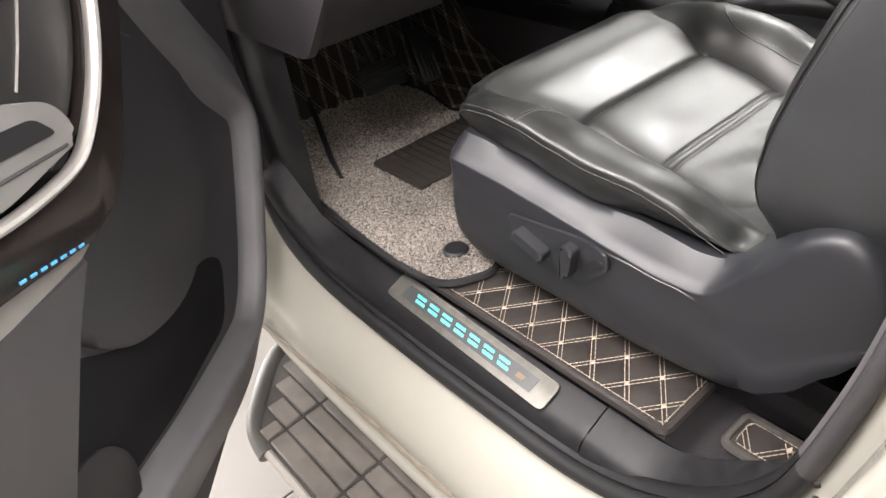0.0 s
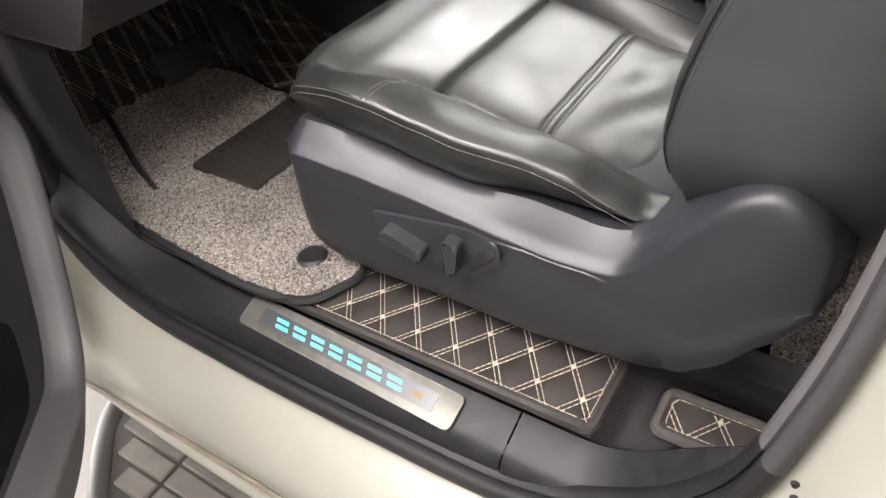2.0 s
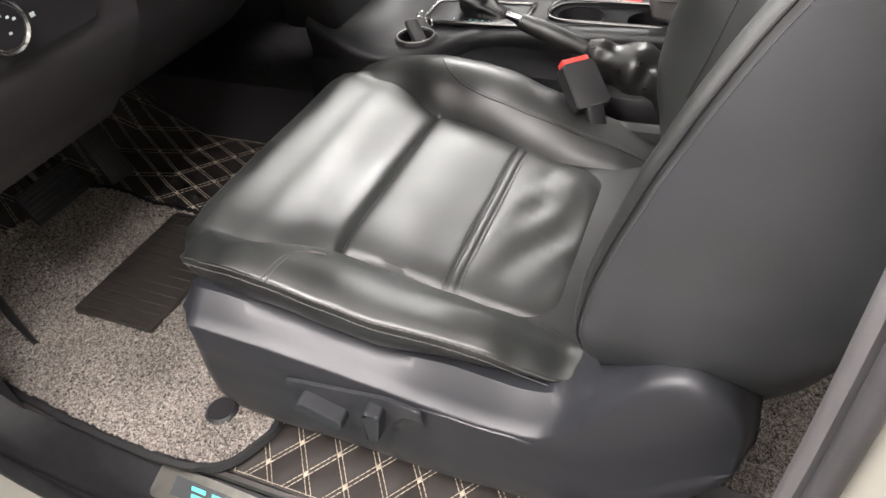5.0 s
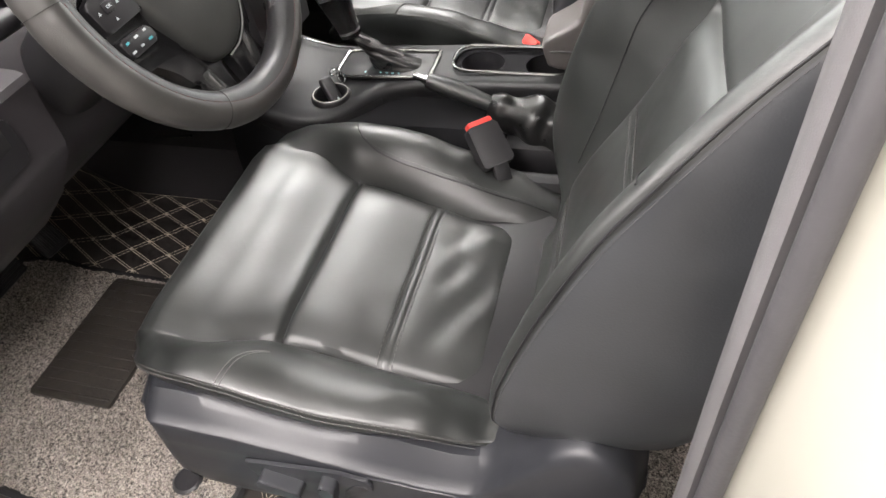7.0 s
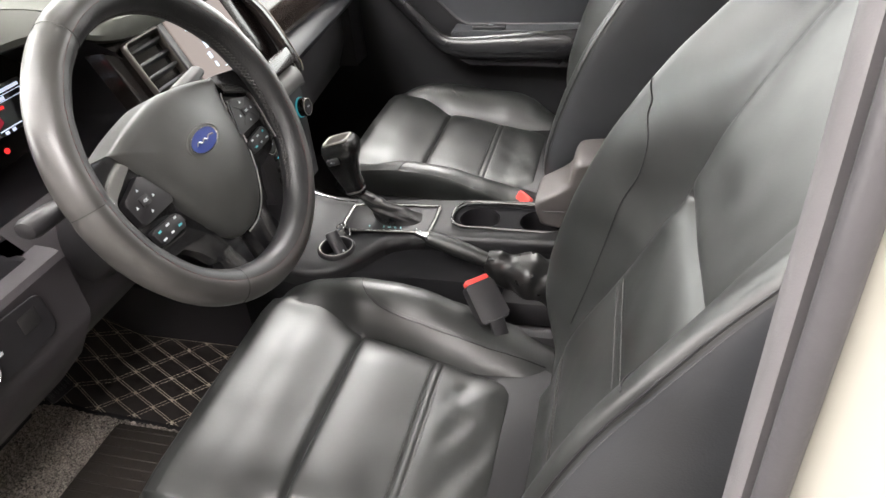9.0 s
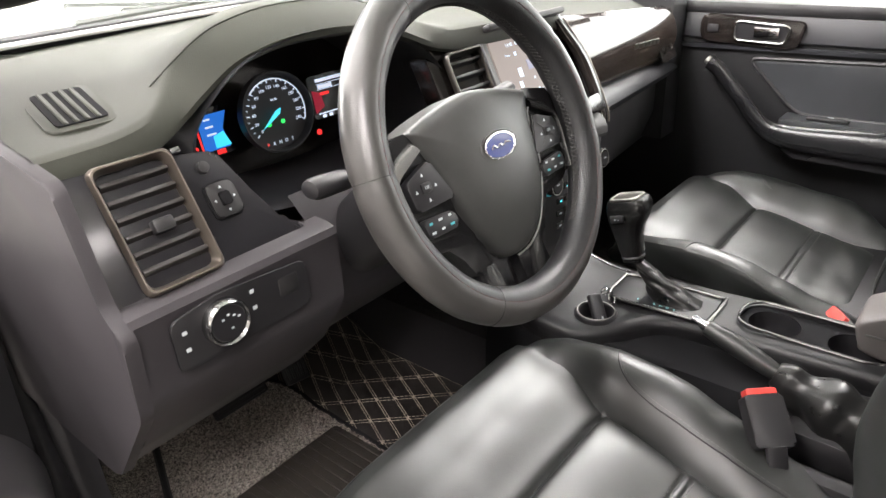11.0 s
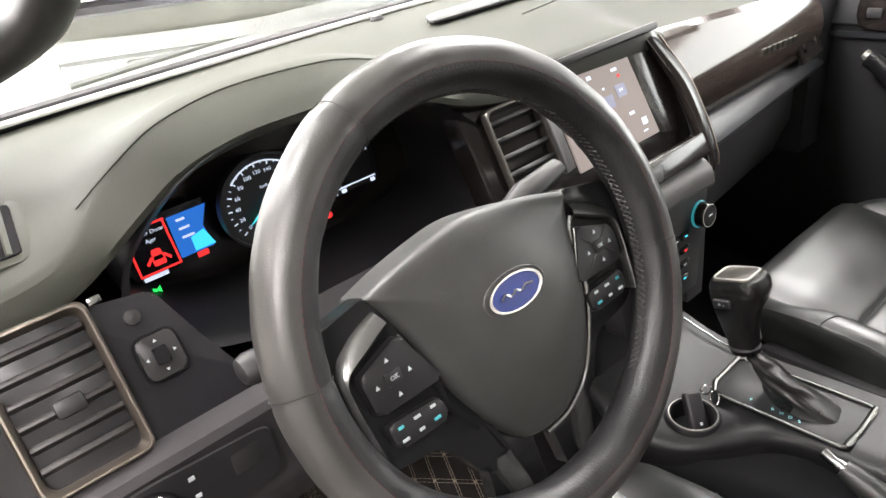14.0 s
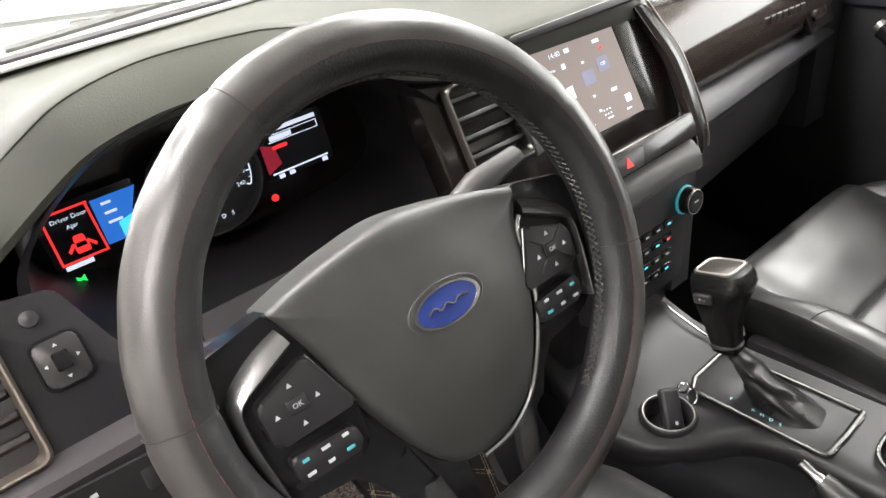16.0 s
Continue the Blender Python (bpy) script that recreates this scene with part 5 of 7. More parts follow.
# instruments
RED_GLOW = material("red_glow", (0.2, 0.01, 0.01), 0.5, mottle=0, emit=(1.0, 0.03, 0.03), power=1.2)
BLUE_GLOW = material("blue_glow", (0.02, 0.05, 0.2), 0.5, mottle=0, emit=(0.02, 0.16, 0.62), power=0.9)
PALE_GLOW = material("pale_glow", (0.5, 0.6, 0.7), 0.5, mottle=0, emit=(0.75, 0.82, 1.0), power=0.8)
AQUA_GLOW = material("aqua_glow", (0.1, 0.5, 0.6), 0.5, mottle=0, emit=(0.05, 0.65, 0.85), power=1.1)
GREEN_GLOW = material("green_glow", (0.02, 0.4, 0.05), 0.5, mottle=0, emit=(0.02, 0.85, 0.12), power=1.2)
MAROON_GLOW = material("maroon_glow", (0.1, 0.01, 0.01), 0.5, mottle=0, emit=(0.28, 0.01, 0.03), power=0.8)
SCREEN_OFF = material("dark_screen", (0.012, 0.012, 0.016), 0.12, mottle=0, coat=0.5)
CM = Matrix.Translation((-0.4285, 0.530, 1.271)) @ pose(0, 0, 0, 80, 0, 0) @ Matrix.Diagonal((0.97, 0.90, 1, 1)) @ Matrix.Translation((0.4285, 0, 0))
DISPLAY = CM @ Matrix.Translation((0.004, -0.008, -0.026))


def flat(name, poly, mat, lift=0.0, label="", depth=0.0008, M=None):
    return part(name, prism(poly, depth, (M or CM) @ Matrix.Translation((0, 0, lift))), mat, dash, label, False)


def rect(x0, x1, y0, y1):
    return [(x0, y0), (x1, y0), (x1, y1), (x0, y1)]


flat("left_display", round_poly(rect(-0.578, -0.484, -0.034, 0.030), 0.006), SCREEN_OFF, 0.0, "dark trip display", M=DISPLAY)
for p in (rect(-0.572, -0.570, -0.028, 0.024), rect(-0.572, -0.530, -0.030, -0.028), rect(-0.562, -0.530, 0.022, 0.024)):
    flat("red_border", p, RED_GLOW, 0.001, "glowing red border", M=DISPLAY)
flat("red_border", [(-0.531, -0.030), (-0.529, -0.030), (-0.531, 0.024), (-0.533, 0.024)], RED_GLOW, 0.001, M=DISPLAY)
flat("blue_field", [(-0.528, -0.026), (-0.492, -0.026), (-0.496, 0.0), (-0.486, 0.022), (-0.528, 0.022)], BLUE_GLOW, 0.001, "glowing blue field", M=DISPLAY)
flat("aqua_gauge", [(-0.512, -0.024), (-0.490, -0.024), (-0.497, -0.004), (-0.512, -0.008)], AQUA_GLOW, 0.0018, M=DISPLAY)
for i in range(3):
    flat("scale_mark", rect(-0.520, -0.511 + 0.002 * i, 0.014 - i * 0.010, 0.0165 - i * 0.010), PALE_GLOW, 0.0018, M=DISPLAY)
flat("white_status_bar", rect(-0.570, -0.545, -0.0355, -0.031), PALE_GLOW, 0.001, M=DISPLAY)
DX, DY = -0.549, -0.013
for poly in (round_poly([(-0.006, -0.010), (0.006, -0.010), (0.0065, -0.004), (-0.0065, -0.004)], 0.001), round_poly([(-0.0055, 0.001), (0.0055, 0.001), (0.0045, 0.0085), (-0.0045, 0.0085)], 0.002),
             [(-0.0065, -0.004), (-0.005, -0.004), (-0.0045, 0.001), (-0.006, 0.001)], [(0.005, -0.004), (0.0065, -0.004), (0.006, 0.001), (0.0045, 0.001)],
             [(-0.0065, 0.002), (-0.013, -0.005), (-0.0115, -0.008), (-0.0065, -0.002)], [(0.0065, 0.002), (0.013, -0.005), (0.0115, -0.008), (0.0065, -0.002)]):
    flat("door_warning", [(DX + u, DY + v) for u, v in poly], RED_GLOW, 0.001, "red open door symbol", M=DISPLAY)
flat("red_lamp", rect(-0.512, -0.500, -0.033, -0.027), RED_GLOW, 0.001, M=DISPLAY)
flat("green_lamp", [(-0.566, -0.052), (-0.562, -0.049), (-0.558, -0.052), (-0.558, -0.044), (-0.562, -0.047), (-0.566, -0.044)], GREEN_GLOW, 0.0, "green side light symbol", M=DISPLAY)

# speedometer
GX, GZ, GR = -0.425, -0.005, 0.042
dial = part("speed_dial", lathe([(0, 0), (0.052, 0), (0.054, 0.012), (0.056, 0.012), (0.056, 0.0), (0.0, -0.002)], CM @ Matrix.Translation((GX, GZ, -0.004)), 40), BLACK, dash, "black round speedometer dial")
arc = [CM @ Vector((GX + 0.046 * math.cos(a), GZ + 0.046 * math.sin(a), 0.001)) for a in np.linspace(radians(-25), radians(215), 50)]
part("dial_arc", tube(arc[:34], 0.0009, 4), PALE_GLOW, dash, "white dial arc")
for i in range(25):
    a = radians(215 - 10 * i)
    r0 = 0.0415 if i % 2 == 0 else 0.0435
    part("tick", rbox((0.046 - r0, 0.0009 if i % 2 else 0.0014, 0.0006), CM @ Matrix.Translation((GX, GZ, 0.001)) @ pose(0, 0, 0, 0, 0, math.degrees(a)) @ Matrix.Translation(((0.046 + r0) / 2, 0, 0)), 0, 1), PALE_GLOW, dash, "", False)


def words(text, size, M, mat, par, label=""):
    cu = bpy.data.curves.new("text", "FONT")
    cu.body, cu.size, cu.extrude, cu.align_x, cu.align_y, cu.resolution_u = text, size, 0.00015, "CENTER", "CENTER", 2
    tmp = bpy.data.objects.new("text", cu)
    me = bpy.data.meshes.new_from_object(tmp)
    bpy.data.objects.remove(tmp)
    me.transform(M)
    me.materials.clear()
    me.materials.append(mat)
    ob = new("lettering", me)
    ob.parent = par
    if label:
        ob["label"] = label
    return ob


for i in range(0, 13):
    a = radians(215 - 20 * i)
    words(str(20 * i), 0.0062, CM @ Matrix.Translation((GX + 0.0355 * math.cos(a), GZ + 0.0355 * math.sin(a), 0.0012)), PALE_GLOW, dash)
words("Driver Door", 0.0062, DISPLAY @ Matrix.Translation((-0.5495, 0.0145, 0.0012)), PALE_GLOW, dash)
words("Ajar", 0.0062, DISPLAY @ Matrix.Translation((-0.5495, 0.0055, 0.0012)), PALE_GLOW, dash)
words("km/h", 0.005, CM @ Matrix.Translation((GX, GZ + 0.018, 0.0012)), PALE_GLOW, dash)
na = radians(213)
tip, tail = (GX + 0.034 * math.cos(na), GZ + 0.034 * math.sin(na)), (GX + 0.004, GZ + 0.004)
flat("needle", [(tip[0], tip[1]), (GX + 0.0026, GZ - 0.0026), (GX + 0.006, GZ + 0.005), (GX - 0.0026, GZ + 0.0026)], AQUA_GLOW, 0.003, "glowing aqua needle")
for gx in (GX - 0.016, GX + 0.006):
    flat("green_lamp", [(gx + 0.0032 * math.cos(t), GZ - 0.014 + 0.0032 * math.sin(t)) for t in np.linspace(0, 2 * math.pi, 9)[:-1]], GREEN_GLOW, 0.001)
for i, ch in enumerate("PRNDS"):
    words(ch, 0.0065, CM @ Matrix.Translation((-0.450 + i * 0.0098, -0.046, 0.001)), RED_GLOW if i == 0 else PALE_GLOW, dash)
flat("red_lamp", [(-0.364 + 0.0042 * math.cos(t), -0.050 + 0.0042 * math.sin(t)) for t in np.linspace(0, 2 * math.pi, 13)[:-1]], RED_GLOW, 0.0, "red warning lamp")
flat("right_display", round_poly(rect(-0.366, -0.286, -0.032, 0.030), 0.006), SCREEN_OFF, 0.0, "dark media display")
flat("maroon_field", [(-0.362, -0.024), (-0.345, -0.016), (-0.348, 0.004), (-0.362, 0.010)], MAROON_GLOW, 0.001)
flat("white_bar", rect(-0.352, -0.294, 0.020, 0.0245), PALE_GLOW, 0.001)
for p in (rect(-0.352, -0.294, 0.0165, 0.0172), rect(-0.352, -0.294, 0.0085, 0.0092), rect(-0.2947, -0.294, 0.0085, 0.0172), rect(-0.350, -0.325, 0.010, 0.0155)):
    flat("menu_line", p, PALE_GLOW, 0.001)
flat("text_bar", rect(-0.350, -0.333, 0.0005, 0.0045), RED_GLOW, 0.001)
flat("white_bar", rect(-0.358, -0.292, -0.0262, -0.0245), PALE_GLOW, 0.001)
for x in (-0.352, -0.340, -0.300):
    flat("symbol", rect(x, x + 0.006, -0.032, -0.0275), PALE_GLOW, 0.001)

# centre stack, screen and vents
SM = Matrix.Translation((0.0, 0.400, 1.256)) @ Matrix(((1, 0, 0, 0), (0, 0.42, -0.907, 0), (0, 0.907, 0.42, 0), (0, 0, 0, 1)))
stack = prism(round_poly([(-0.235, -0.055), (-0.12, -0.085), (0.120, -0.085), (0.135, 0.0), (0.125, 0.085), (-0.235, 0.078)], 0.012), 0.03, SM @ Matrix.Translation((0, 0, -0.045)), 0.004)
part("centre_panel", stack, GLOSS, dash, "gloss black centre panel")
# raised frame round the screen
part("screen_brow", rbox((0.215, 0.010, 0.035), SM @ Matrix.Translation((-0.005, 0.078, -0.006)), 0.004), DARK, dash, "dark brow over the screen")
part("screen_shelf", prism([(-0.108, -0.082), (0.098, -0.082), (0.075, -0.052), (-0.10, -0.052)], 0.010, SM @ Matrix.Translation((0, 0, -0.014)) @ pose(0, 0, 0, 12, 0, 0), 0.001), GLOSS, dash, "gloss shelf below the screen")
part("screen_side", prism([(0.061, -0.052), (0.098, -0.060), (0.090, 0.074), (0.052, 0.074)], 0.004, SM @ Matrix.Translation((0, 0, -0.0165)), 0.001), GLOSS, dash, "gloss black band beside the screen")
SCREEN = material("warm_grey_screen", (0.05, 0.042, 0.04), 0.35, mottle=0.05, mottle_size=0.05, emit=(0.34, 0.28, 0.255), power=0.9, spec=0.15)
part("touch_screen", prism(round_poly([(-0.098, -0.050), (0.060, -0.050), (0.051, 0.060), (-0.098, 0.060)], 0.002), 0.004, SM @ Matrix.Translation((0, 0, -0.016))), SCREEN, dash, "lit touch screen with a greyish menu")
TM = SM @ Matrix.Translation((0, 0, -0.0118))
words("14:40", 0.0085, TM @ Matrix.Translation((-0.050, 0.049, 0)), PALE_GLOW, dash)
words("Menu", 0.006, TM @ Matrix.Translation((-0.062, 0.034, 0)), PALE_GLOW, dash)
words("Off", 0.006, TM @ Matrix.Translation((0.018, 0.020, 0)), PALE_GLOW, dash)
for x, y, w, h in ((-0.030, 0.049, 0.008, 0.005), (0.018, 0.047, 0.011, 0.004), (-0.042, 0.034, 0.006, 0.006), (-0.012, 0.030, 0.004, 0.003), (-0.012, -0.010, 0.004, 0.003), (0.022, -0.012, 0.010, 0.004), (-0.010, -0.028, 0.004, 0.003), (0.040, -0.028, 0.010, 0.009), (-0.050, -0.030, 0.005, 0.009), (-0.044, 0.004, 0.010, 0.014), (-0.052, -0.014, 0.008, 0.010), (0.002, -0.040, 0.009, 0.002), (-0.030, -0.040, 0.009, 0.002), (0.036, -0.040, 0.009, 0.002)):
    flat("menu_symbol", rect(x - w / 2, x + w / 2, y - h / 2, y + h / 2), PALE_GLOW, 0, "", 0.0003, TM)
for x, y in ((-0.010, 0.012), (0.018, 0.020)):
    flat("menu_button", rect(x - 0.010, x + 0.010, y - 0.008, y + 0.008), material("menu_blue", (0.18, 0.18, 0.26), 0.3, mottle=0, emit=(0.2, 0.2, 0.32), power=0.5) if x < 0 else bpy.data.materials["menu_blue"], -0.0002, "", 0.0003, TM)
for i in range(3):
    for j in range(2):
        flat("app_dot", rect(-0.006 + i * 0.005, -0.004 + i * 0.005, -0.031 - j * 0.005, -0.029 - j * 0.005), PALE_GLOW, 0, "", 0.0003, TM)
flat("red_mark", rect(0.020, 0.025, 0.036, 0.040), RED_GLOW, 0, "", 0.0003, TM)
# curved side vent beside the screen
ARC = curve_points([(0.112, 0.441, 1.312), (0.120, 0.428, 1.29), (0.131, 0.402, 1.25), (0.133, 0.376, 1.20), (0.126, 0.354, 1.16), (0.118, 0.347, 1.143)], 24)
part("side_vent_rail", tube([p + Vector((-0.012, -0.004, 0)) for p in ARC], [0.006 + 0.004 * math.sin(math.pi * i / 23) for i in range(24)], 8), GLOSS, dash, "gloss black curved rail")
part("side_vent_slot", tube([p + Vector((0.004, 0.010, 0)) for p in ARC], [0.006 + 0.008 * math.sin(math.pi * i / 23) for i in range(24)], 8), BLACK, dash)
part("side_vent_chrome", tube([p + Vector((0.014, -0.002, 0)) for p in ARC], 0.0016, 8), TRIM, dash, "chrome edge of the curved vent")
part("side_vent_chrome", tube([p + Vector((-0.019, -0.008, 0)) for p in ARC], 0.0012, 6), SATIN, dash)
vent("centre_air_vent", SM @ Matrix.Translation((-0.168, 0.012, -0.008)), 0.088, 0.098, 4, "black slatted centre air vent", dash, DARK_RIM, DARK, False)
part("vent_cheek", rbox((0.030, 0.10, 0.004), SM @ Matrix.Translation((-0.118, 0.01, -0.006)) @ pose(0, 0, 0, 0, 25, 0), 0.001), DARK, dash)
# ledge, hazard switch and climate panel
part("hazard_panel", rbox((0.19, 0.030, 0.02), Matrix.Translation((-0.005, 0.347, 1.186)) @ pose(0, 0, 0, 62, 0, 0), 0.004, 3), GLOSS, dash, "gloss panel of the hazard switch")
HM = Matrix.Translation((-0.044, 0.3375, 1.1885)) @ pose(0, 0, 0, 62, 0, 0)
part("hazard_switch", prism(round_poly([(-0.032, -0.010), (0.024, -0.010), (0.034, 0.009), (-0.032, 0.009)], 0.003), 0.003, HM, 0.001), BLACK, dash)
flat("hazard_triangle", [(-0.0035, -0.005), (0.0085, -0.005), (0.0025, 0.006)], RED_GLOW, 0.0031, "red hazard triangle", 0.0005, HM)
ledge = loft([[(x, 0.362, 1.176 - d), (x, 0.350, 1.1755 - d), (x, 0.338, 1.172 - d), (x, 0.329, 1.164 - d), (x, 0.3245, 1.153 - d), (x, 0.323, 1.143 - d), (x, 0.326, 1.138 - d), (x, 0.352, 1.136 - d)] for x, d in ((v, 0.004 * smooth(0.04, 0.09, v) ** 2) for v in np.linspace(-0.13, 0.086, 18))])
part("silver_ledge", ledge, material("satin_grey", (0.055, 0.053, 0.052), 0.45, mottle=0.06), dash, "satin grey ledge")
PMC = Matrix.Translation((0.0, 0.331, 1.068)) @ pose(0, 0, 0, 84, 0, 0)
part("climate_panel", prism(round_poly([(-0.105, -0.072), (0.056, -0.072), (0.091, 0.050), (0.090, 0.069), (-0.105, 0.069)], 0.005), 0.03, PMC @ Matrix.Translation((0, 0, -0.030)), 0.003), BLACK, dash, "black climate control panel")
part("disc_slot", rbox((0.092, 0.0024, 0.002), PMC @ Matrix.Translation((-0.006, 0.0645, 0.0)), 0.0006, 1), STEEL, dash, "thin bright line of the disc slot")
for kx in (-0.084, 0.068):
    KP = PMC @ Matrix.Translation((kx, 0.030, 0))
    part("knob_glow", lathe([(0.0165, 0.0), (0.0185, 0.001), (0.0185, 0.003), (0.0165, 0.004)], KP, 28), KNOB_LIGHT, dash, "glowing aqua ring")
    part("knob_ring", lathe([(0.0, 0.003), (0.0168, 0.003), (0.0165, 0.013), (0.0150, 0.0165), (0.0138, 0.0170), (0.0, 0.0165)], KP, 28), GLOSS, dash, "gloss black rotary knob")
    part("knob_edge", tube([KP @ Vector((0.0150 * math.cos(a), 0.0150 * math.sin(a), 0.0166)) for a in np.linspace(0, 2 * math.pi, 33)[:-1]], 0.0007, 5, True), STEEL, dash, "thin silver ring")
    part("knob_face", lathe([(0, 0.0165), (0.0130, 0.0165), (0.0126, 0.0175), (0, 0.0178)], KP, 24), BLACK, dash)
    part("knob_mark", rbox((0.008, 0.0024, 0.0006), KP @ Matrix.Translation((0, 0.001, 0.0180)), 0.0002, 1), WHITE_MARK, dash, "", False)
for j in range(4):
    for i in range(5):
        bx, by = -0.052 + i * 0.0215 - j * 0.003, 0.013 - j * 0.0195
        part("climate_button", rbox((0.0195, 0.011, 0.004), PMC @ Matrix.Translation((bx, by, 0.0)) @ pose(0, 0, 0, 10, 0, 0), 0.0025, 2), GLOSS, dash)
        flat("button_mark", rect(bx - 0.003, bx + 0.003, by - 0.0016, by + 0.0004), (AQUA_GLOW if (i + j) % 3 == 1 else RED_GLOW if i == 4 and j in (1, 3) else WHITE_MARK), 0.0024, "", 0.0003, PMC)
part("storage_recess", rbox((0.21, 0.10, 0.15), Matrix.Translation((0.0, 0.42, 0.975)), 0.012), BLACK, dash, "dark storage recess")

# passenger side: gloss trim, padded ledge, glove box
secs, low, glove = [], [], []
for x in np.linspace(0.138, 0.66, 24):
    t = (x - 0.138) / 0.522
    zt, zb, yt, yb = 1.305 - 0.045 * t, 1.185 - 0.035 * t, 0.452 + 0.015 * t, 0.405 + 0.06 * t
    secs.append([(x, yt + 0.02, zt + 0.004), (x, yt, zt)] + [(x, yt + (yb - yt) * k - 0.020 * math.sin(math.pi * k), zt + (zb - zt) * k) for k in (0.08, 0.18, 0.28, 0.4, 0.52, 0.64, 0.76, 0.88, 0.95)] + [(x, yb, zb), (x, yb + 0.03, zb - 0.004)])
for x in np.linspace(0.132, 0.72, 24):
    t = (x - 0.132) / 0.588
    zt, yy = 1.172 - 0.035 * t, 0.375 + 0.09 * t
    low.append([(x, yy + 0.05, zt + 0.008), (x, yy + 0.015, zt + 0.003), (x, yy, zt - 0.006), (x, yy - 0.006, zt - 0.020), (x, yy + 0.004, zt - 0.036), (x, yy + 0.03, zt - 0.046), (x, yy + 0.06, zt - 0.05)])
    glove.append([(x, yy + 0.03, zt - 0.05), (x, yy + 0.03, zt - 0.12), (x, yy + 0.06, zt - 0.2), (x, 0.62, 0.94), (x, 0.80, 0.93)])
part("gloss_trim", loft(secs, wrap=False), TRIM_GLOSS, dash, "glossy dark brown trim panel")
part("padded_ledge", loft(low, wrap=False), SEAT_PLASTIC, dash, "padded grey ledge")
part("glove_box", loft(glove, wrap=False), DARK, dash, "black glove box")
for i in range(7):
    x = 0.40 + i * 0.021
    t = (x - 0.138) / 0.522
    part("badge_bar", rbox((0.013, 0.003, 0.011), Matrix.Translation((x, 0.452 + 0.015 * t + 0.5 * (0.405 + 0.06 * t - 0.452 - 0.015 * t) - 0.0212, 0.5 * (1.305 - 0.045 * t + 1.185 - 0.035 * t) - 0.005)), 0.001, 1), DARK_RIM, dash, "small satin bar", False)
RV = Matrix.Translation((0.602, 0.461, 1.212)) @ pose(0, 0, 0, 68, 0, 6)
vent("right_air_vent", RV, 0.058, 0.092, 5, "narrow air vent at the passenger end", dash, GLOSS, SLAT, False)
end = prism(round_poly([(0.40, 1.30), (0.37, 1.19), (0.345, 1.17), (0.355, 1.08), (0.46, 0.95), (0.93, 0.95), (0.93, 1.32), (0.60, 1.33)], 0.012), 0.014, Matrix(((0, 0, -1, -0.738), (1, 0, 0, 0), (0, 1, 0, 0), (0, 0, 0, 1))), 0.004)
part("dash_end", end, LOWER_DASH, dash, "dark plastic dash end cap")
part("dash_end", plane_box(0.66, 0.74, 0.46, 0.80, 0.95, 1.28), DARK, dash, "dark dash end")
part("vent_panel", rbox((0.10, 0.12, 0.01), Matrix.Translation((0.61, 0.462, 1.21)) @ pose(0, 0, 0, 68, 0, 6), 0.003), GLOSS, dash)
# grille and seam of the pad
part("speaker_mesh", prism(round_poly([(-0.10, -0.028), (0.16, -0.028), (0.19, 0.022), (-0.07, 0.022)], 0.02), 0.003, Matrix.Translation((0.0, 0.66, 1.364)), 0.001), DARK, dash, "dark perforated speaker grille")
part("pad_seam", tube([(x, 0.53 + 0.06 * smooth(-0.15, 0.3, x), 1.3645) for x in np.linspace(-0.02, 0.62, 30)], 0.0012, 5), DARK, dash)
part("sun_sensor", lathe([(0, 0.006), (0.008, 0.005), (0.011, 0.0)], pose(-0.09, 0.77, 1.362), 16), DARK, dash)


# ---- steering wheel ----
wheel = thing("steering_wheel", "black steering wheel in a worn grey leather cover", "steering wheel")
WM = Matrix.Translation((-0.402, 0.212, 1.270)) @ pose(0, 0, 0, 66.5, 0, 0)
R0, R1 = 0.1635, 0.0200
COVER = material("worn_cover_leather", (0.033, 0.0315, 0.030), 0.37, spec=1.0, grain=1, grain_size=0.0012, bump=0.2, mottle=0.42, mottle_size=0.05)
COVER_SIDE = material("smooth_rim_leather", (0.017, 0.017, 0.018), 0.40, grain=1, grain_size=0.002, bump=0.25, mottle=0.25, mottle_size=0.02)
LACE = material("dull_lace", (0.032, 0.031, 0.030), 0.7, mottle=0.2, mottle_size=0.004)
RED_THREAD = material("red_thread", (0.09, 0.03, 0.03), 0.7, mottle=0.2, mottle_size=0.004)


def rim_point(a, b, r=R1):
    return WM @ Vector(((R0 + r * 0.98 * math.cos(b)) * math.cos(a), (R0 + r * 0.98 * math.cos(b)) * math.sin(a), r * 1.02 * math.sin(b)))


def rim_piece(b0, b1, mat, label):
    """A band of the rim round its whole length, from section angle b0 to b1."""
    bm = bmesh.new()
    rows = []
    for i in range(144):
        a = 2 * math.pi * i / 144
        seam = min(abs((math.degrees(a) - s + 180) % 360 - 180) for s in (115, 175, 239, 349, 30))
        row = []
        for j in range(13):
            b = b0 + (b1 - b0) * j / 12
            r = R1 * (1 + 0.03 * noise.noise(Vector((math.cos(a) * 7, math.sin(a) * 7, b)))) - 0.0012 * math.exp(-(seam / 1.2) ** 2) - 0.0010 * (math.exp(-((b - b0) / 0.09) ** 2) + math.exp(-((b - b1) / 0.09) ** 2))
            row.append(bm.verts.new(rim_point(a, b, r)))
        rows.append(row)
    for a, b in zip(rows, rows[1:] + rows[:1]):
        for i in range(12):
            bm.faces.new((a[i], a[i + 1], b[i + 1], b[i]))
    return part("rim_cover", bm, mat, wheel, label)


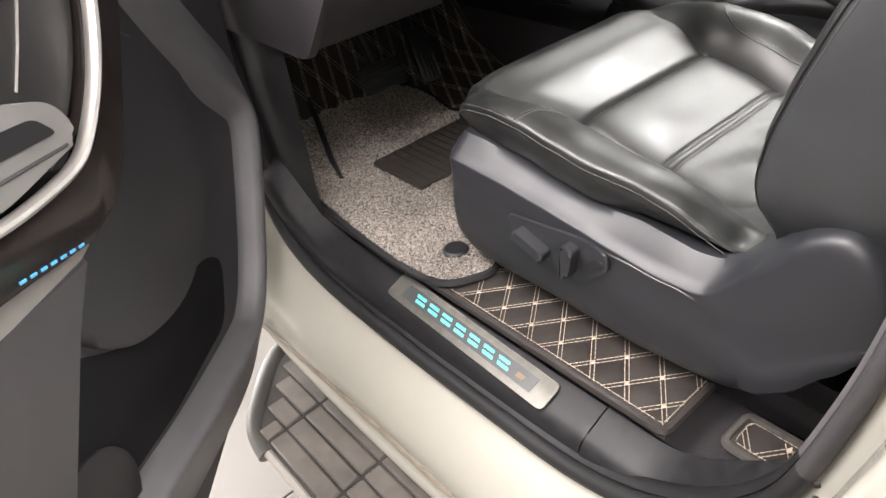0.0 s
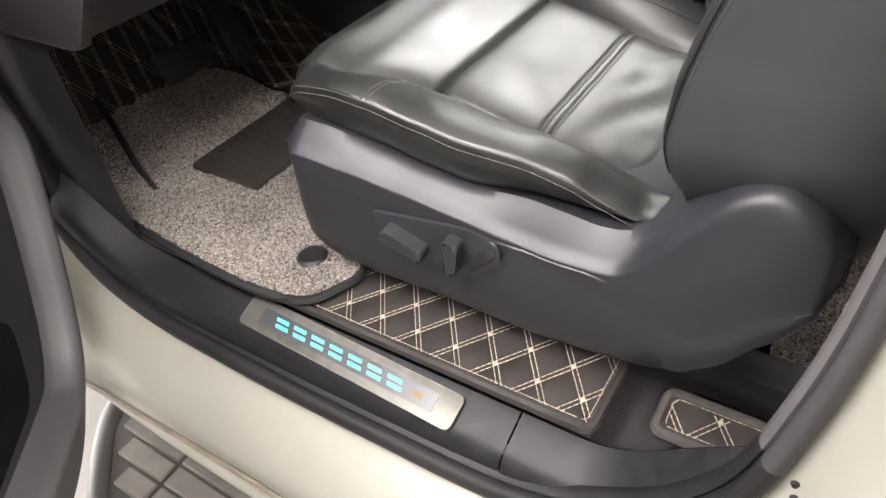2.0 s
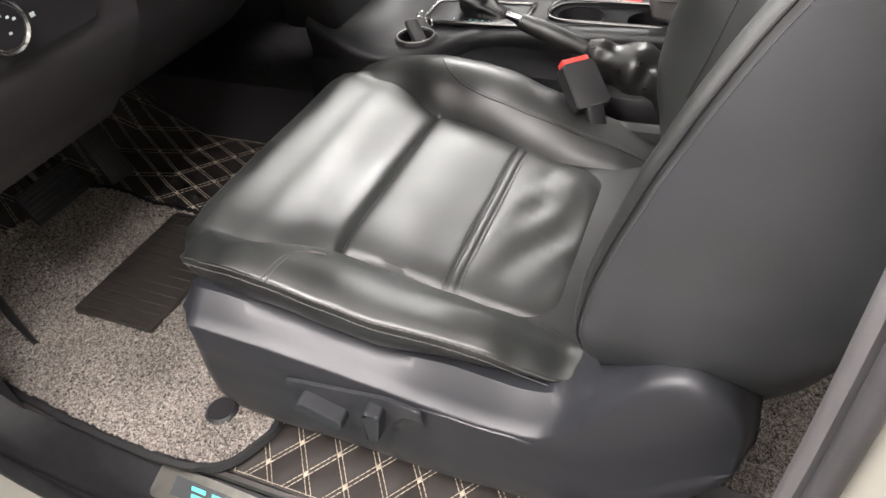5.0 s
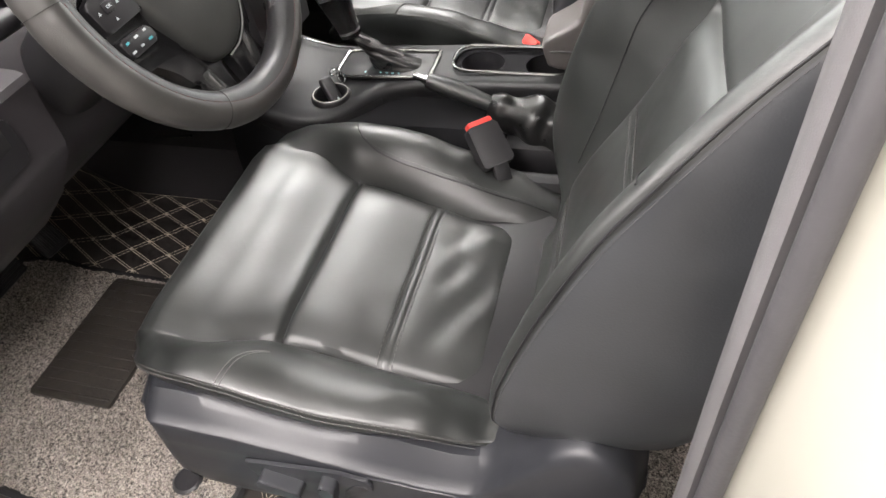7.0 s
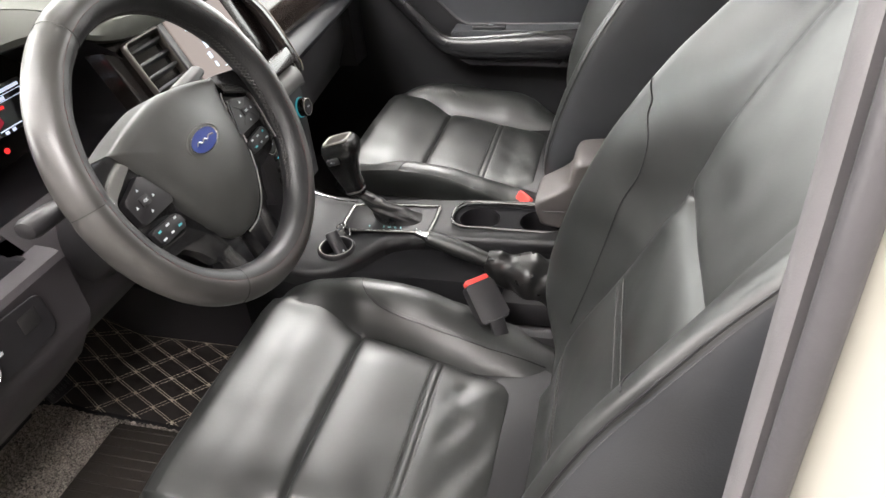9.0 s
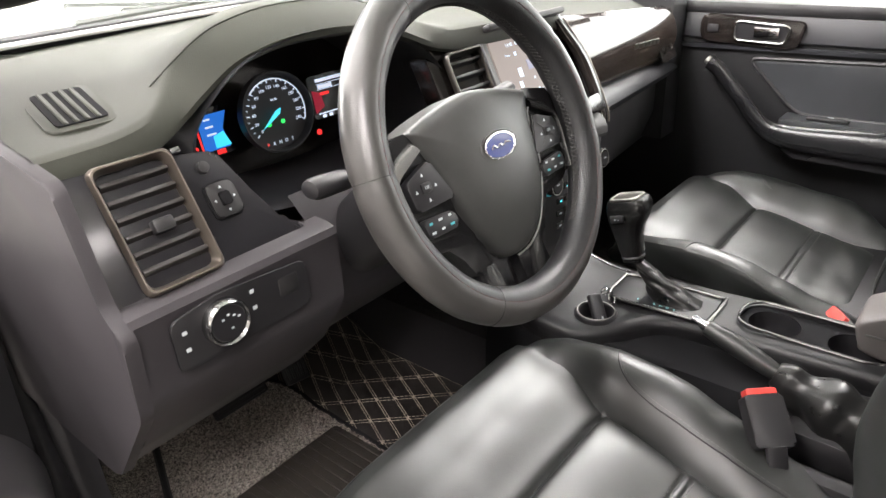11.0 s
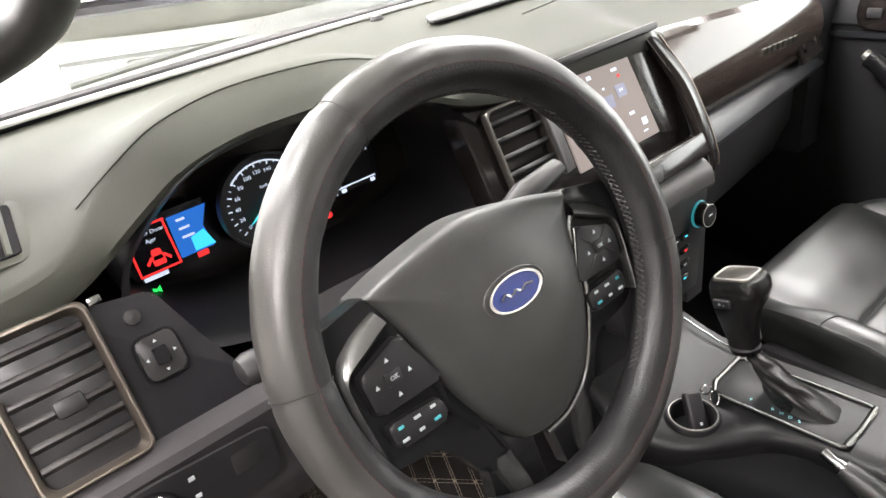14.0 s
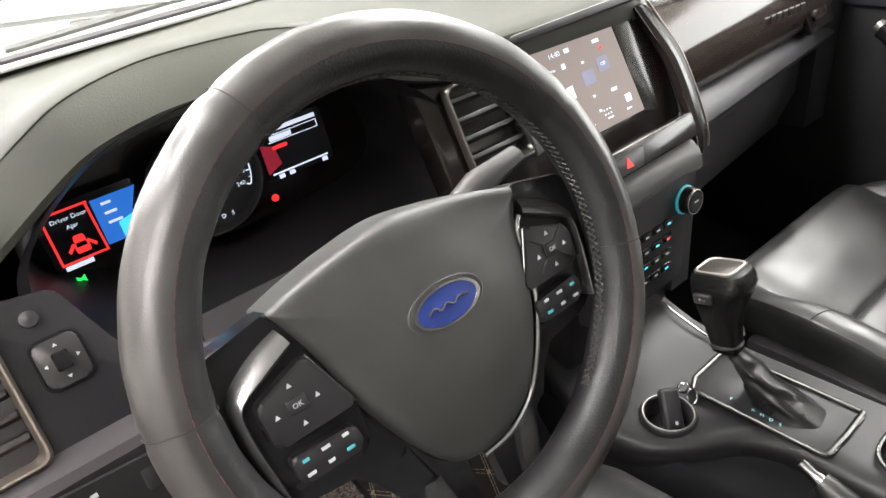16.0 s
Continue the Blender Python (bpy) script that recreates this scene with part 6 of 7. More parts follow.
cover = rim_piece(radians(-60), radians(100), COVER, "worn grey leather outer cover")
rim_piece(radians(100), radians(300), COVER_SIDE, "black leather inner rim")
for bb in (100, -60):
    st = bmesh.new()
    stitches([rim_point(a, radians(bb), R1 - 0.0004) for a in np.linspace(0, 2 * math.pi, 1400)], 0.004, 0.002, 0.0003, st)
    part("cover_stitching", st, RED_THREAD, cover, "faded red stitching")
for s in (115, 175, 239, 349):
    part("cover_joint", tube([rim_point(radians(s), radians(b), R1 + 0.0001) for b in range(-60, 205, 12)], 0.00035, 4), LACE, cover, "sewn joint")
lace = bmesh.new()
for i in range(92):
    a = radians(-52 + i * 2.0)
    for d in (0, 1):
        add_tube(lace, [rim_point(a, radians(190 if d else 168), R1 + 0.0002), rim_point(a + 0.034, radians(168 if d else 190), R1 + 0.0002)], 0.0009, 4)
tagged(part("lacing", lace, LACE, cover, "grey crossed lacing"), kind="stuff")

HUB_TOP = [(p.x, p.y) for p in curve_points([(-0.098, 0.041, 0), (-0.07, 0.049, 0), (-0.035, 0.056, 0), (0, 0.060, 0), (0.035, 0.056, 0), (0.07, 0.049, 0), (0.098, 0.041, 0)], 31)]
HUB_LOW = [(p.x, p.y) for p in curve_points([(0.098, 0.041, 0), (0.087, 0.010, 0), (0.079, -0.04, 0), (0.056, -0.092, 0), (0.028, -0.114, 0), (0, -0.118, 0), (-0.024, -0.110, 0), (-0.047, -0.080, 0), (-0.070, -0.032, 0), (-0.084, 0.010, 0), (-0.098, 0.041, 0)], 55)]
HUB = round_poly(HUB_TOP[:-1] + HUB_LOW[:-1], [0.006 if i in (0, 30) else 0.001 for i in range(84)], 2)
def pad_point(x, y, s, z):
    a = math.atan2(y + 0.02, x)
    k = smooth(1.0, 0.74, s)
    v = -0.02 + s * ((y + 0.02) * (1 - k) + 0.082 * math.sin(a) * k)
    return WM @ Vector((s * (x * (1 - k) + 0.075 * math.cos(a) * k), v, z - 0.9 * max(0.0, -0.03 - v) ** 2))


secs = [[pad_point(x, y, s, z) for x, y in HUB] for s, z in ((1.0, -0.05), (1.0, -0.018), (0.995, -0.013), (0.98, -0.009), (0.95, -0.0055), (0.915, -0.0035), (0.88, -0.002), (0.82, -0.0001), (0.76, 0.0015), (0.62, 0.004), (0.45, 0.0055), (0.28, 0.0065), (0.1, 0.007))]
pad = part("airbag_pad", loft(secs), HUB_SKIN, wheel, "dark grey airbag pad")
part("pad_edge", tube([WM @ Vector((x * 1.012, -0.02 + (y + 0.02) * 1.012, -0.010 - 0.9 * max(0.0, -0.03 - y) ** 2)) for x, y in [(p.x, p.y) for p in curve_points([(0.092, 0.02, 0), (0.086, 0.008, 0), (0.081, -0.04, 0), (0.056, -0.093, 0), (0.028, -0.115, 0), (0.0, -0.119, 0)], 24)]], 0.0021, 8), CHROME, wheel, "thin chrome edge")
part("logo_seat", lathe([(0, 0.003), (0.8, 0.003), (1.0, 0.0055), (1.06, 0.004), (1.1, 0.0)], WM @ Matrix.Translation((0.004, -0.003, 0.001)) @ Matrix.Diagonal((0.0295, 0.0155, 1, 1)), 36), HUB_SKIN, wheel)
part("logo_rim", lathe([(0.86, 0.004), (0.9, 0.0062), (1.0, 0.0062), (1.02, 0.003)], WM @ Matrix.Translation((0.004, -0.003, 0.002)) @ Matrix.Diagonal((0.0262, 0.0132, 1, 1)), 36), CHROME, wheel, "chrome oval rim")
part("logo", lathe([(0, 0.0056), (0.9, 0.0056), (0.9, 0.002)], WM @ Matrix.Translation((0.004, -0.003, 0.002)) @ Matrix.Diagonal((0.0258, 0.0128, 1, 1)), 36), material("logo_blue", (0.02, 0.04, 0.20), 0.25, mottle=0.05, coat=0.4), wheel, "blue oval emblem")
part("logo_stroke", tube(curve_points([WM @ Vector((0.004 + x, -0.003 + y, 0.0082)) for x, y in ((-0.016, -0.001), (-0.011, 0.002), (-0.006, -0.0012), (-0.001, 0.0014), (0.004, -0.0012), (0.009, 0.0014), (0.016, 0.0))], 40), 0.0009, 5), CHROME, wheel)

for s in (-1, 1):
    # spoke with a silver edge and two switch pods
    part("spoke_bezel", prism(round_poly([(s * 0.060, 0.026), (s * 0.148, 0.030), (s * 0.152, -0.050), (s * 0.128, -0.072), (s * 0.085, -0.078), (s * 0.048, -0.088)], 0.010), 0.020, WM @ Matrix.Translation((0, 0, -0.038)), 0.004), SPOKE, wheel, "glossy spoke bezel")
    part("spoke", prism(round_poly([(s * 0.07, -0.066), (s * 0.132, -0.060), (s * 0.150, -0.03), (s * 0.150, 0.032), (s * 0.095, 0.043), (s * 0.07, 0.03)], 0.01), 0.024, WM @ Matrix.Translation((0, 0, -0.036)), 0.005), SPOKE, wheel, "glossy dark spoke")
    inner = curve_points([(-0.093, 0.020, 0), (-0.112, 0.011, 0), (-0.1315, 0.001, 0), (-0.1335, -0.015, 0), (-0.132, -0.034, 0), (-0.129, -0.060, 0)], 26)
    rimward = curve_points([(-0.099, 0.039, 0), (-0.123, 0.031, 0), (-0.1425, 0.013, 0), (-0.1465, -0.010, 0), (-0.1455, -0.035, 0), (-0.139, -0.066, 0)], 26)
    strip = [[WM @ Vector((-s * (p.x + (q.x - p.x) * f), p.y + (q.y - p.y) * f, z)) for f, z in ((0.0, -0.016), (0.02, -0.0055), (0.10, -0.0040), (0.30, -0.0055), (0.55, -0.0100), (0.80, -0.0175), (1.0, -0.028))] for p, q in zip(inner, rimward)]
    # right-hand trim takes the darker metal for the dark it reflects
    part("spoke_trim", loft(strip, wrap=False), SPOKE_METAL if s < 0 else SPOKE_DARK, wheel, "silver spoke edge, toned darker on the right for its reflections")
    pod = part("switch_pod", prism(round_poly([(s * 0.127, -0.001), (s * 0.090, 0.012), (s * 0.071, -0.030), (s * 0.125, -0.030)], 0.005), 0.010, WM @ Matrix.Translation((0, 0, -0.013)), 0.003), BLACK, wheel, "black switch pod")
    for x, y in ((0.105, 0.001), (0.105, -0.023), (0.118, -0.012), (0.092, -0.012)):
        part("mark", prism([(s * x - 0.0017, y - 0.0013), (s * x + 0.0017, y - 0.0013), (s * x, y + 0.0018)], 0.0004, WM @ Matrix.Translation((0, 0, -0.0029))), WHITE_MARK, pod, "", False)
    if s > 0:
        for turn in (40, -40):
            part("pad_rib", rbox((0.040, 0.0016, 0.0012), WM @ Matrix.Translation((0.105, -0.011, -0.0028)) @ pose(0, 0, 0, 0, 0, turn), 0.0004, 1), PLASTIC, pod)
    part("pod_edge", tube([WM @ Vector((s * x, y, -0.0055)) for x, y in ((0.089, 0.0115), (0.082, -0.006), (0.0715, -0.029))], 0.0009, 6), SATIN, pod, "thin silver edge")
    part("ok_key", rbox((0.013, 0.010, 0.003), WM @ Matrix.Translation((s * 0.105, -0.011, -0.0025)), 0.002), DARK, pod)
    words("OK", 0.0045, WM @ Matrix.Translation((s * 0.105, -0.011, -0.0008)), WHITE_MARK, pod)
    keys = part("key_bar", prism(round_poly([(s * 0.122, -0.038), (s * 0.078, -0.041), (s * 0.077, -0.058), (s * 0.120, -0.057)], 0.005), 0.010, WM @ Matrix.Translation((0, 0, -0.015)), 0.003), BLACK, wheel, "black key row")
    for i in range(3):
        for j in range(2):
            part("mark", rbox((0.0045 + 0.0012 * ((i + j) % 2), 0.0022, 0.0005), WM @ Matrix.Translation((s * (0.1135 - i * 0.0135), -0.0435 - j * 0.009, -0.0047)), 0.0002, 1), KNOB_LIGHT if (i + j) % 3 == 0 else WHITE_MARK, keys, "", False)
    # web below the keys and one of the paired lower spokes
    part("spoke_web", prism(round_poly([(s * 0.050, -0.060), (s * 0.136, -0.040), (s * 0.132, -0.062), (s * 0.096, -0.071), (s * 0.074, -0.094), (s * 0.062, -0.118), (s * 0.030, -0.125)], 0.007), 0.016, WM @ Matrix.Translation((0, 0, -0.036)), 0.005, 3), SPOKE, wheel, "gloss black web of the spoke")
    part("lower_spoke", prism(round_poly([(s * 0.008, -0.100), (s * 0.060, -0.095), (s * 0.057, -0.122), (s * 0.062, -0.156), (s * 0.012, -0.160)], 0.006), 0.014, WM @ Matrix.Translation((0, 0, -0.038)), 0.004), SPOKE, wheel, "gloss black lower spoke")
    blade = [[WM @ Vector((s * (x + w * f), y, z)) for f, z in ((0.0, -0.026), (0.1, -0.019), (0.5, -0.0165), (0.9, -0.019), (1.0, -0.026))] for x, w, y in ((0.034, 0.016, -0.112), (0.033, 0.020, -0.118), (0.030, 0.021, -0.130), (0.027, 0.020, -0.142), (0.026, 0.018, -0.154))]
    part("lower_spoke_trim", loft(blade, wrap=False), SPOKE_DARK, wheel, "gloss spoke accent")
part("hub_back", lathe([(0, -0.075), (0.075, -0.07), (0.085, -0.05), (0.08, -0.03), (0, -0.03)], WM @ Matrix.Translation((0, -0.03, 0)), 32), BLACK, wheel)

column = thing("steering_column", "dark plastic steering column shroud with two stalks", "steering column")
SH = [(p.x, p.y) for p in curve_points([(-0.062, -0.035, 0), (-0.066, 0.01, 0), (-0.045, 0.042, 0), (0, 0.050, 0), (0.045, 0.042, 0), (0.066, 0.01, 0), (0.062, -0.035, 0), (0.03, -0.052, 0), (-0.03, -0.052, 0)], 40, True)]
secs = [[WM @ Vector((x * s, y * s + dy, z)) for x, y in SH] for s, dy, z in ((0.84, -0.016, -0.055), (0.92, -0.014, -0.062), (0.97, -0.018, -0.10), (0.98, -0.032, -0.16), (0.95, -0.05, -0.22))]
part("shroud", loft(secs), DARK, column)
part("ignition_lock", lathe([(0, 0), (0.014, 0), (0.013, 0.012), (0, 0.013)], WM @ Matrix.Translation((0.07, -0.02, -0.12)) @ pose(0, 0, 0, 0, 60, 0), 20), BLACK, column)
part("turn_stalk", tube([WM @ Vector(p) for p in ((-0.05, 0.01, -0.085), (-0.10, 0.018, -0.083), (-0.135, 0.022, -0.080), (-0.166, 0.0236, -0.0784), (-0.172, 0.024, -0.078), (-0.174, 0.024, -0.078))], [0.008, 0.009, 0.0135, 0.0142, 0.0115, 0.006], 14, flat=0.75), BLACK, column, "grey indicator stalk")
part("wiper_stalk", tube([WM @ Vector(p) for p in ((0.05, 0.01, -0.085), (0.09, 0.03, -0.083), (0.12, 0.042, -0.080), (0.165, 0.050, -0.078))], [0.009, 0.012, 0.014, 0.010], 12, flat=0.75), PLASTIC, column, "grey wiper stalk")

# ---- centre console ----
def cut(ob, holes):
    """Cut closed shapes out of a mesh for good."""
    for bm in holes:
        me = bpy.data.meshes.new("hole")
        bmesh.ops.recalc_face_normals(bm, faces=bm.faces)
        bm.to_mesh(me)
        bm.free()
        tool = bpy.data.objects.new("hole", me)
        scene.collection.objects.link(tool)
        mod = ob.modifiers.new("hole", "BOOLEAN")
        mod.object, mod.operation, mod.solver = tool, "DIFFERENCE", "EXACT"
        bpy.context.view_layer.update()
        done = bpy.data.meshes.new_from_object(ob.evaluated_get(bpy.context.evaluated_depsgraph_get()))
        ob.modifiers.clear()
        old, ob.data = ob.data, done
        bpy.data.objects.remove(tool)
        bpy.data.meshes.remove(me)
        bpy.data.meshes.remove(old)



console = thing("centre_console", "grey plastic centre console between the front seats", "centre console")
EDGE = [(0.42, -0.118, 0.925), (0.38, -0.124, 0.905), (0.33, -0.132, 0.888), (0.28, -0.135, 0.882), (0.24, -0.122, 0.882), (0.20, -0.085, 0.884), (0.17, -0.045, 0.886), (0.14, -0.026, 0.888), (0.10, -0.020, 0.890), (0.0, -0.020, 0.896), (-0.10, -0.020, 0.899), (-0.16, -0.020, 0.900), (-0.5, -0.020, 0.900)]
secs = []
for p in curve_points(EDGE, 60):
    y, xl, zt = p
    xr = 0.118
    dz = 0.02 * smooth(0.30, 0.18, y)
    secs.append([(xl + 0.01, y, 0.72), (xl + 0.004, y, zt - 0.045), (xl, y, zt - 0.026), (xl - 0.001, y, zt - 0.014), (xl + 0.003, y, zt - 0.005), (xl + 0.010, y, zt - 0.0005), (xl + 0.03, y, zt + 0.002), (xr - 0.03, y, zt + 0.002), (xr - 0.010, y, zt), (xr, y, zt - 0.012), (xr + 0.006, y, 0.72)])
CUPS = round_poly([(0.006, 0.058), (0.006, -0.155), (0.094, -0.155), (0.094, 0.058)], 0.04, 8)
WELLS = [(0.05, 0.008), (0.05, -0.104)]
top = part("console_top", loft(secs), CONSOLE, console, "satin grey console top")
cut(top, [prism(CUPS, 0.05, Matrix.Translation((0, 0, 0.890)))] + [lathe([(0.038, 0), (0.040, 0.1)], pose(x, y, 0.82), 32) for x, y in WELLS] + [lathe([(0.027, 0), (0.029, 0.1)], pose(-0.066, 0.250, 0.835), 32)])
top.data.set_sharp_from_angle(angle=radians(38))
top.data.materials.append(DARK)
for f in top.data.polygons:
    if f.center.z < 0.866:
        f.material_index = 1
side = loft([[(-0.145 + 0.02 * smooth(0.3, 0.1, y), y, 0.70), (-0.14 + 0.03 * smooth(0.3, 0.1, y), y, 0.80), (-0.132 + 0.05 * smooth(0.3, 0.1, y), y, 0.845), (-0.12 + 0.05 * smooth(0.3, 0.1, y), y, 0.862 - 0.015 * smooth(0.25, 0.1, y)), (-0.02, y, 0.862)] for y in np.linspace(0.42, -0.5, 24)], wrap=False)
part("console_side", side, MATT, console, "dark console side")
ZC = 0.8925
frame_pts = round_poly([(-0.018, 0.255), (-0.010, 0.088), (0.080, 0.088), (0.070, 0.262)], [0.02, 0.012, 0.012, 0.02], 6)
part("gear_gate", prism(frame_pts, 0.003, Matrix.Translation((0, 0, 0.890)), 0.001), CONSOLE, console, "grey gear gate plate")
part("gear_frame", tube([(x, y, ZC + 0.002) for x, y in frame_pts], 0.0026, 8, True), SATIN, console, "satin gear gate frame")
part("gear_frame_bar", tube([(-0.008, 0.091, ZC + 0.002), (0.03, 0.089, ZC + 0.003), (0.078, 0.091, ZC + 0.002)], 0.0042, 8), SATIN, console)
part("gear_frame_bar", tube([(-0.016, 0.25, ZC + 0.002), (0.0, 0.258, ZC + 0.003), (0.066, 0.260, ZC + 0.002)], 0.0036, 8), SATIN, console)
for ch, y in zip("PRNDS", (0.208, 0.180, 0.169, 0.158, 0.147)):
    words(ch, 0.0066, Matrix.Translation((0.0005, y, ZC + 0.0012)) @ pose(0, 0, 0, 0, 0, -60), GATE_LIGHT, console)
part("console_line", tube([(0.088, 0.39, 0.9165), (0.089, 0.345, 0.9005), (0.087, 0.30, 0.8905), (0.086, 0.262, 0.8895)], 0.0016, 6), SATIN, console, "thin bright line along the console")
# round cup with the car key
KC = Matrix.Translation((-0.066, 0.250, 0.8855))
part("key_cup_ring", lathe([(0.0275, -0.01), (0.0275, 0.003), (0.0295, 0.0055), (0.0325, 0.005), (0.0345, 0.002), (0.035, -0.003)], KC, 36, False), BLACK, console, "dark cup ring")
part("key_cup_rim", tube([KC @ Vector((0.0300 * math.cos(a), 0.0300 * math.sin(a), 0.0055)) for a in np.linspace(0, 2 * math.pi, 37)[:-1]], 0.0009, 5, True), STEEL, console, "thin silver rim of the cup")
part("key_cup", lathe([(0.0, -0.040), (0.024, -0.040), (0.0265, -0.034), (0.0278, -0.004)], KC, 36, False), BLACK, console, "black cup")
key = thing("car_key", "black remote car key with a metal ring in the round cup", "car key")
part("fob", rbox((0.026, 0.056, 0.013), KC @ Matrix.Translation((0.006, 0.0, 0.002)) @ pose(0, 0, 0, 50, 14, -20), 0.005, 3), BLACK, key, "black remote fob")
part("key_ring", tube([KC @ Vector((0.030 + 0.0085 * math.cos(a), -0.012 + 0.004 * math.sin(a), 0.018 + 0.0085 * math.sin(a))) for a in (2 * math.pi * i / 16 for i in range(16))], 0.0012, 6, True), CHROME, key, "steel key ring")
part("key_ring", tube([KC @ Vector((0.026 + 0.006 * math.cos(a), -0.002 + 0.006 * math.sin(a), 0.029 + 0.003 * math.cos(a))) for a in (2 * math.pi * i / 14 for i in range(14))], 0.0016, 6, True), CHROME, key)
part("fob_mark", rbox((0.004, 0.004, 0.0005), KC @ Matrix.Translation((0.006, 0.0, 0.002)) @ pose(0, 0, 0, 50, 14, -20) @ Matrix.Translation((0, -0.014, 0.0068)), 0.0002, 1), WHITE_MARK, key, "", False)
# cup holders
part("cup_rim", tube([(x, y, 0.9015) for x, y in CUPS], 0.0027, 8, True), SATIN, console, "chrome cup holder rim")
tray = part("cup_tray", prism([(0.05 + (x - 0.05) * 0.975, -0.0485 + (y + 0.0485) * 0.985) for x, y in CUPS], 0.003, Matrix.Translation((0, 0, 0.8895))), MATT, console, "black cup holder tray", False)
cut(tray, [lathe([(0.037, 0), (0.037, 0.1)], pose(x, y, 0.84), 32) for x, y in WELLS])
for x, yy in WELLS:
    part("cup_well", lathe([(0.0, 0.0), (0.030, 0.0), (0.034, 0.004), (0.037, 0.066)], pose(x, yy, 0.825), 32, False), BLACK, console, "deep black cup well")
    # pale steel puts the glint into the clip's colour
    part("cup_clip", rbox((0.010, 0.004, 0.012), Matrix.Translation((x, yy - 0.036, 0.880)), 0.001), STEEL, console, "cup clip in steel for its white glint")
arm = [(p.y, p.z) for p in curve_points([(0, -0.170, 0.900), (0, -0.112, 0.905), (0, -0.102, 0.918), (0, -0.096, 0.938), (0, -0.098, 0.950), (0, -0.110, 0.959), (0, -0.135, 0.974), (0, -0.153, 0.990), (0, -0.158, 1.008), (0, -0.164, 1.024), (0, -0.180, 1.031), (0, -0.24, 1.034), (0, -0.40, 1.034), (0, -0.50, 1.030), (0, -0.525, 1.010), (0, -0.53, 0.905), (0, -0.40, 0.900)], 72, True)]
bm = loft([[(0.068 + w * 0.78, -0.30 + (y + 0.30) * k, 0.96 + (z - 0.96) * k) for y, z in arm] for w, k in ((-0.0625, 0.90), (-0.0620, 0.95), (-0.0600, 0.975), (-0.055, 0.99), (-0.045, 0.998), (0.0, 1.0), (0.045, 0.998), (0.055, 0.99), (0.0600, 0.975), (0.0620, 0.95), (0.0625, 0.90))])
part("armrest", bm, material("armrest_leather", (0.075, 0.068, 0.066), 0.42, grain=1, grain_size=0.002, bump=0.2, mottle=0.08), console, "padded grey armrest lid")
part("armrest_seam", tube([(0.0186, -0.112 - 0.04 * k, 0.936 + 0.001 * k) for k in np.linspace(0, 10, 20)], 0.0013, 5), BLACK, console)

DARK_HIDE = material("dark_hide", (0.010, 0.010, 0.010), 0.30, grain=1, grain_size=0.0018, bump=0.2, mottle=0.2, mottle_size=0.02)
lever = thing("gear_lever", "black automatic gear lever with leather boot", "gear lever")
GM = Matrix.Translation((0.012, 0.247, 1.030)) @ pose(0, 0, 0, -16, 0, 0) @ Matrix.Scale(1.07, 4)
KN = [(0.0135, -0.072), (0.0148, -0.055), (0.0172, -0.036), (0.0205, -0.018), (0.0255, -0.002), (0.0278, 0.012), (0.0272, 0.022), (0.0245, 0.028), (0.02, 0.030), (0.0, 0.031)]
secs = [[GM @ Vector((r * 0.92 * math.copysign(abs(math.cos(a)) ** 0.6, math.cos(a)), r * 1.15 * math.copysign(abs(math.sin(a)) ** 0.6, math.sin(a)) - 0.010 * smooth(-0.03, 0.02, z), z)) for a in (2 * math.pi * i / 28 for i in range(28))] for r, z in KN[:-1]]
part("knob", loft(secs), material("knob_black", (0.008, 0.008, 0.008), 0.22, mottle=0.1), lever, "gloss black knob")
part("knob_cap", prism(round_poly([(-0.019, -0.032), (0.019, -0.032), (0.019, 0.014), (-0.019, 0.014)], 0.009), 0.003, GM @ Matrix.Translation((0, 0, 0.0285)), 0.001), DARK_RIM, lever, "satin metal knob cap")
part("knob_trim", tube([GM @ Vector((x, y, 0.0312)) for x, y in round_poly([(-0.017, -0.030), (0.017, -0.030), (0.017, 0.012), (-0.017, 0.012)], 0.009)], 0.0017, 8, True), STEEL, lever, "silver frame round the knob cap")
part("knob_clip", rbox((0.004, 0.010, 0.014), GM @ Matrix.Translation((0.012, -0.010, -0.052)), 0.0012), STEEL, lever, "silver clip on the neck")
part("knob_collar", tube([GM @ Vector((0.0145 * math.cos(a), 0.0165 * math.sin(a), -0.064)) for a in np.linspace(0, 2 * math.pi, 29)[:-1]], 0.0022, 6, True), DARK, lever)
part("shift_button", rbox((0.005, 0.022, 0.012), GM @ Matrix.Translation((-0.0262, 0.0, 0.004)), 0.0024, 3), BLACK, lever, "side shift button")
words("+ -", 0.007, GM @ Matrix.Translation((-0.0290, 0.0, 0.004)) @ pose(0, 0, 0, 90, 0, -90), WHITE_MARK, lever)
def boot_ring(t):
    c = Vector((0.036, 0.158, 0.892)).lerp(Vector((0.012, 0.226, 0.964)), t)
    wide, long = 0.016 * (1 - t) ** 2.2 + 0.0135, 0.030 * (1 - t) ** 1.8 + 0.0145
    out = []
    for i in range(44):
        a = 2 * math.pi * i / 44
        sq = 0.8 + 0.2 * t
        ca, sa = math.copysign(abs(math.cos(a)) ** sq, math.cos(a)), math.copysign(abs(math.sin(a)) ** sq, math.sin(a))
        r = 1 + 0.10 * (1 - t) * t * 4 * math.sin(3 * a + 14 * t) + 0.05 * math.sin(34 * t + 2 * math.sin(a)) * t + 0.05 * noise.noise(Vector((math.cos(a) * 2, math.sin(a) * 2, t * 6)))
        out.append((c.x + wide * r * ca, c.y + long * r * sa, c.z + 0.004 * math.sin(a) * t))
    return out


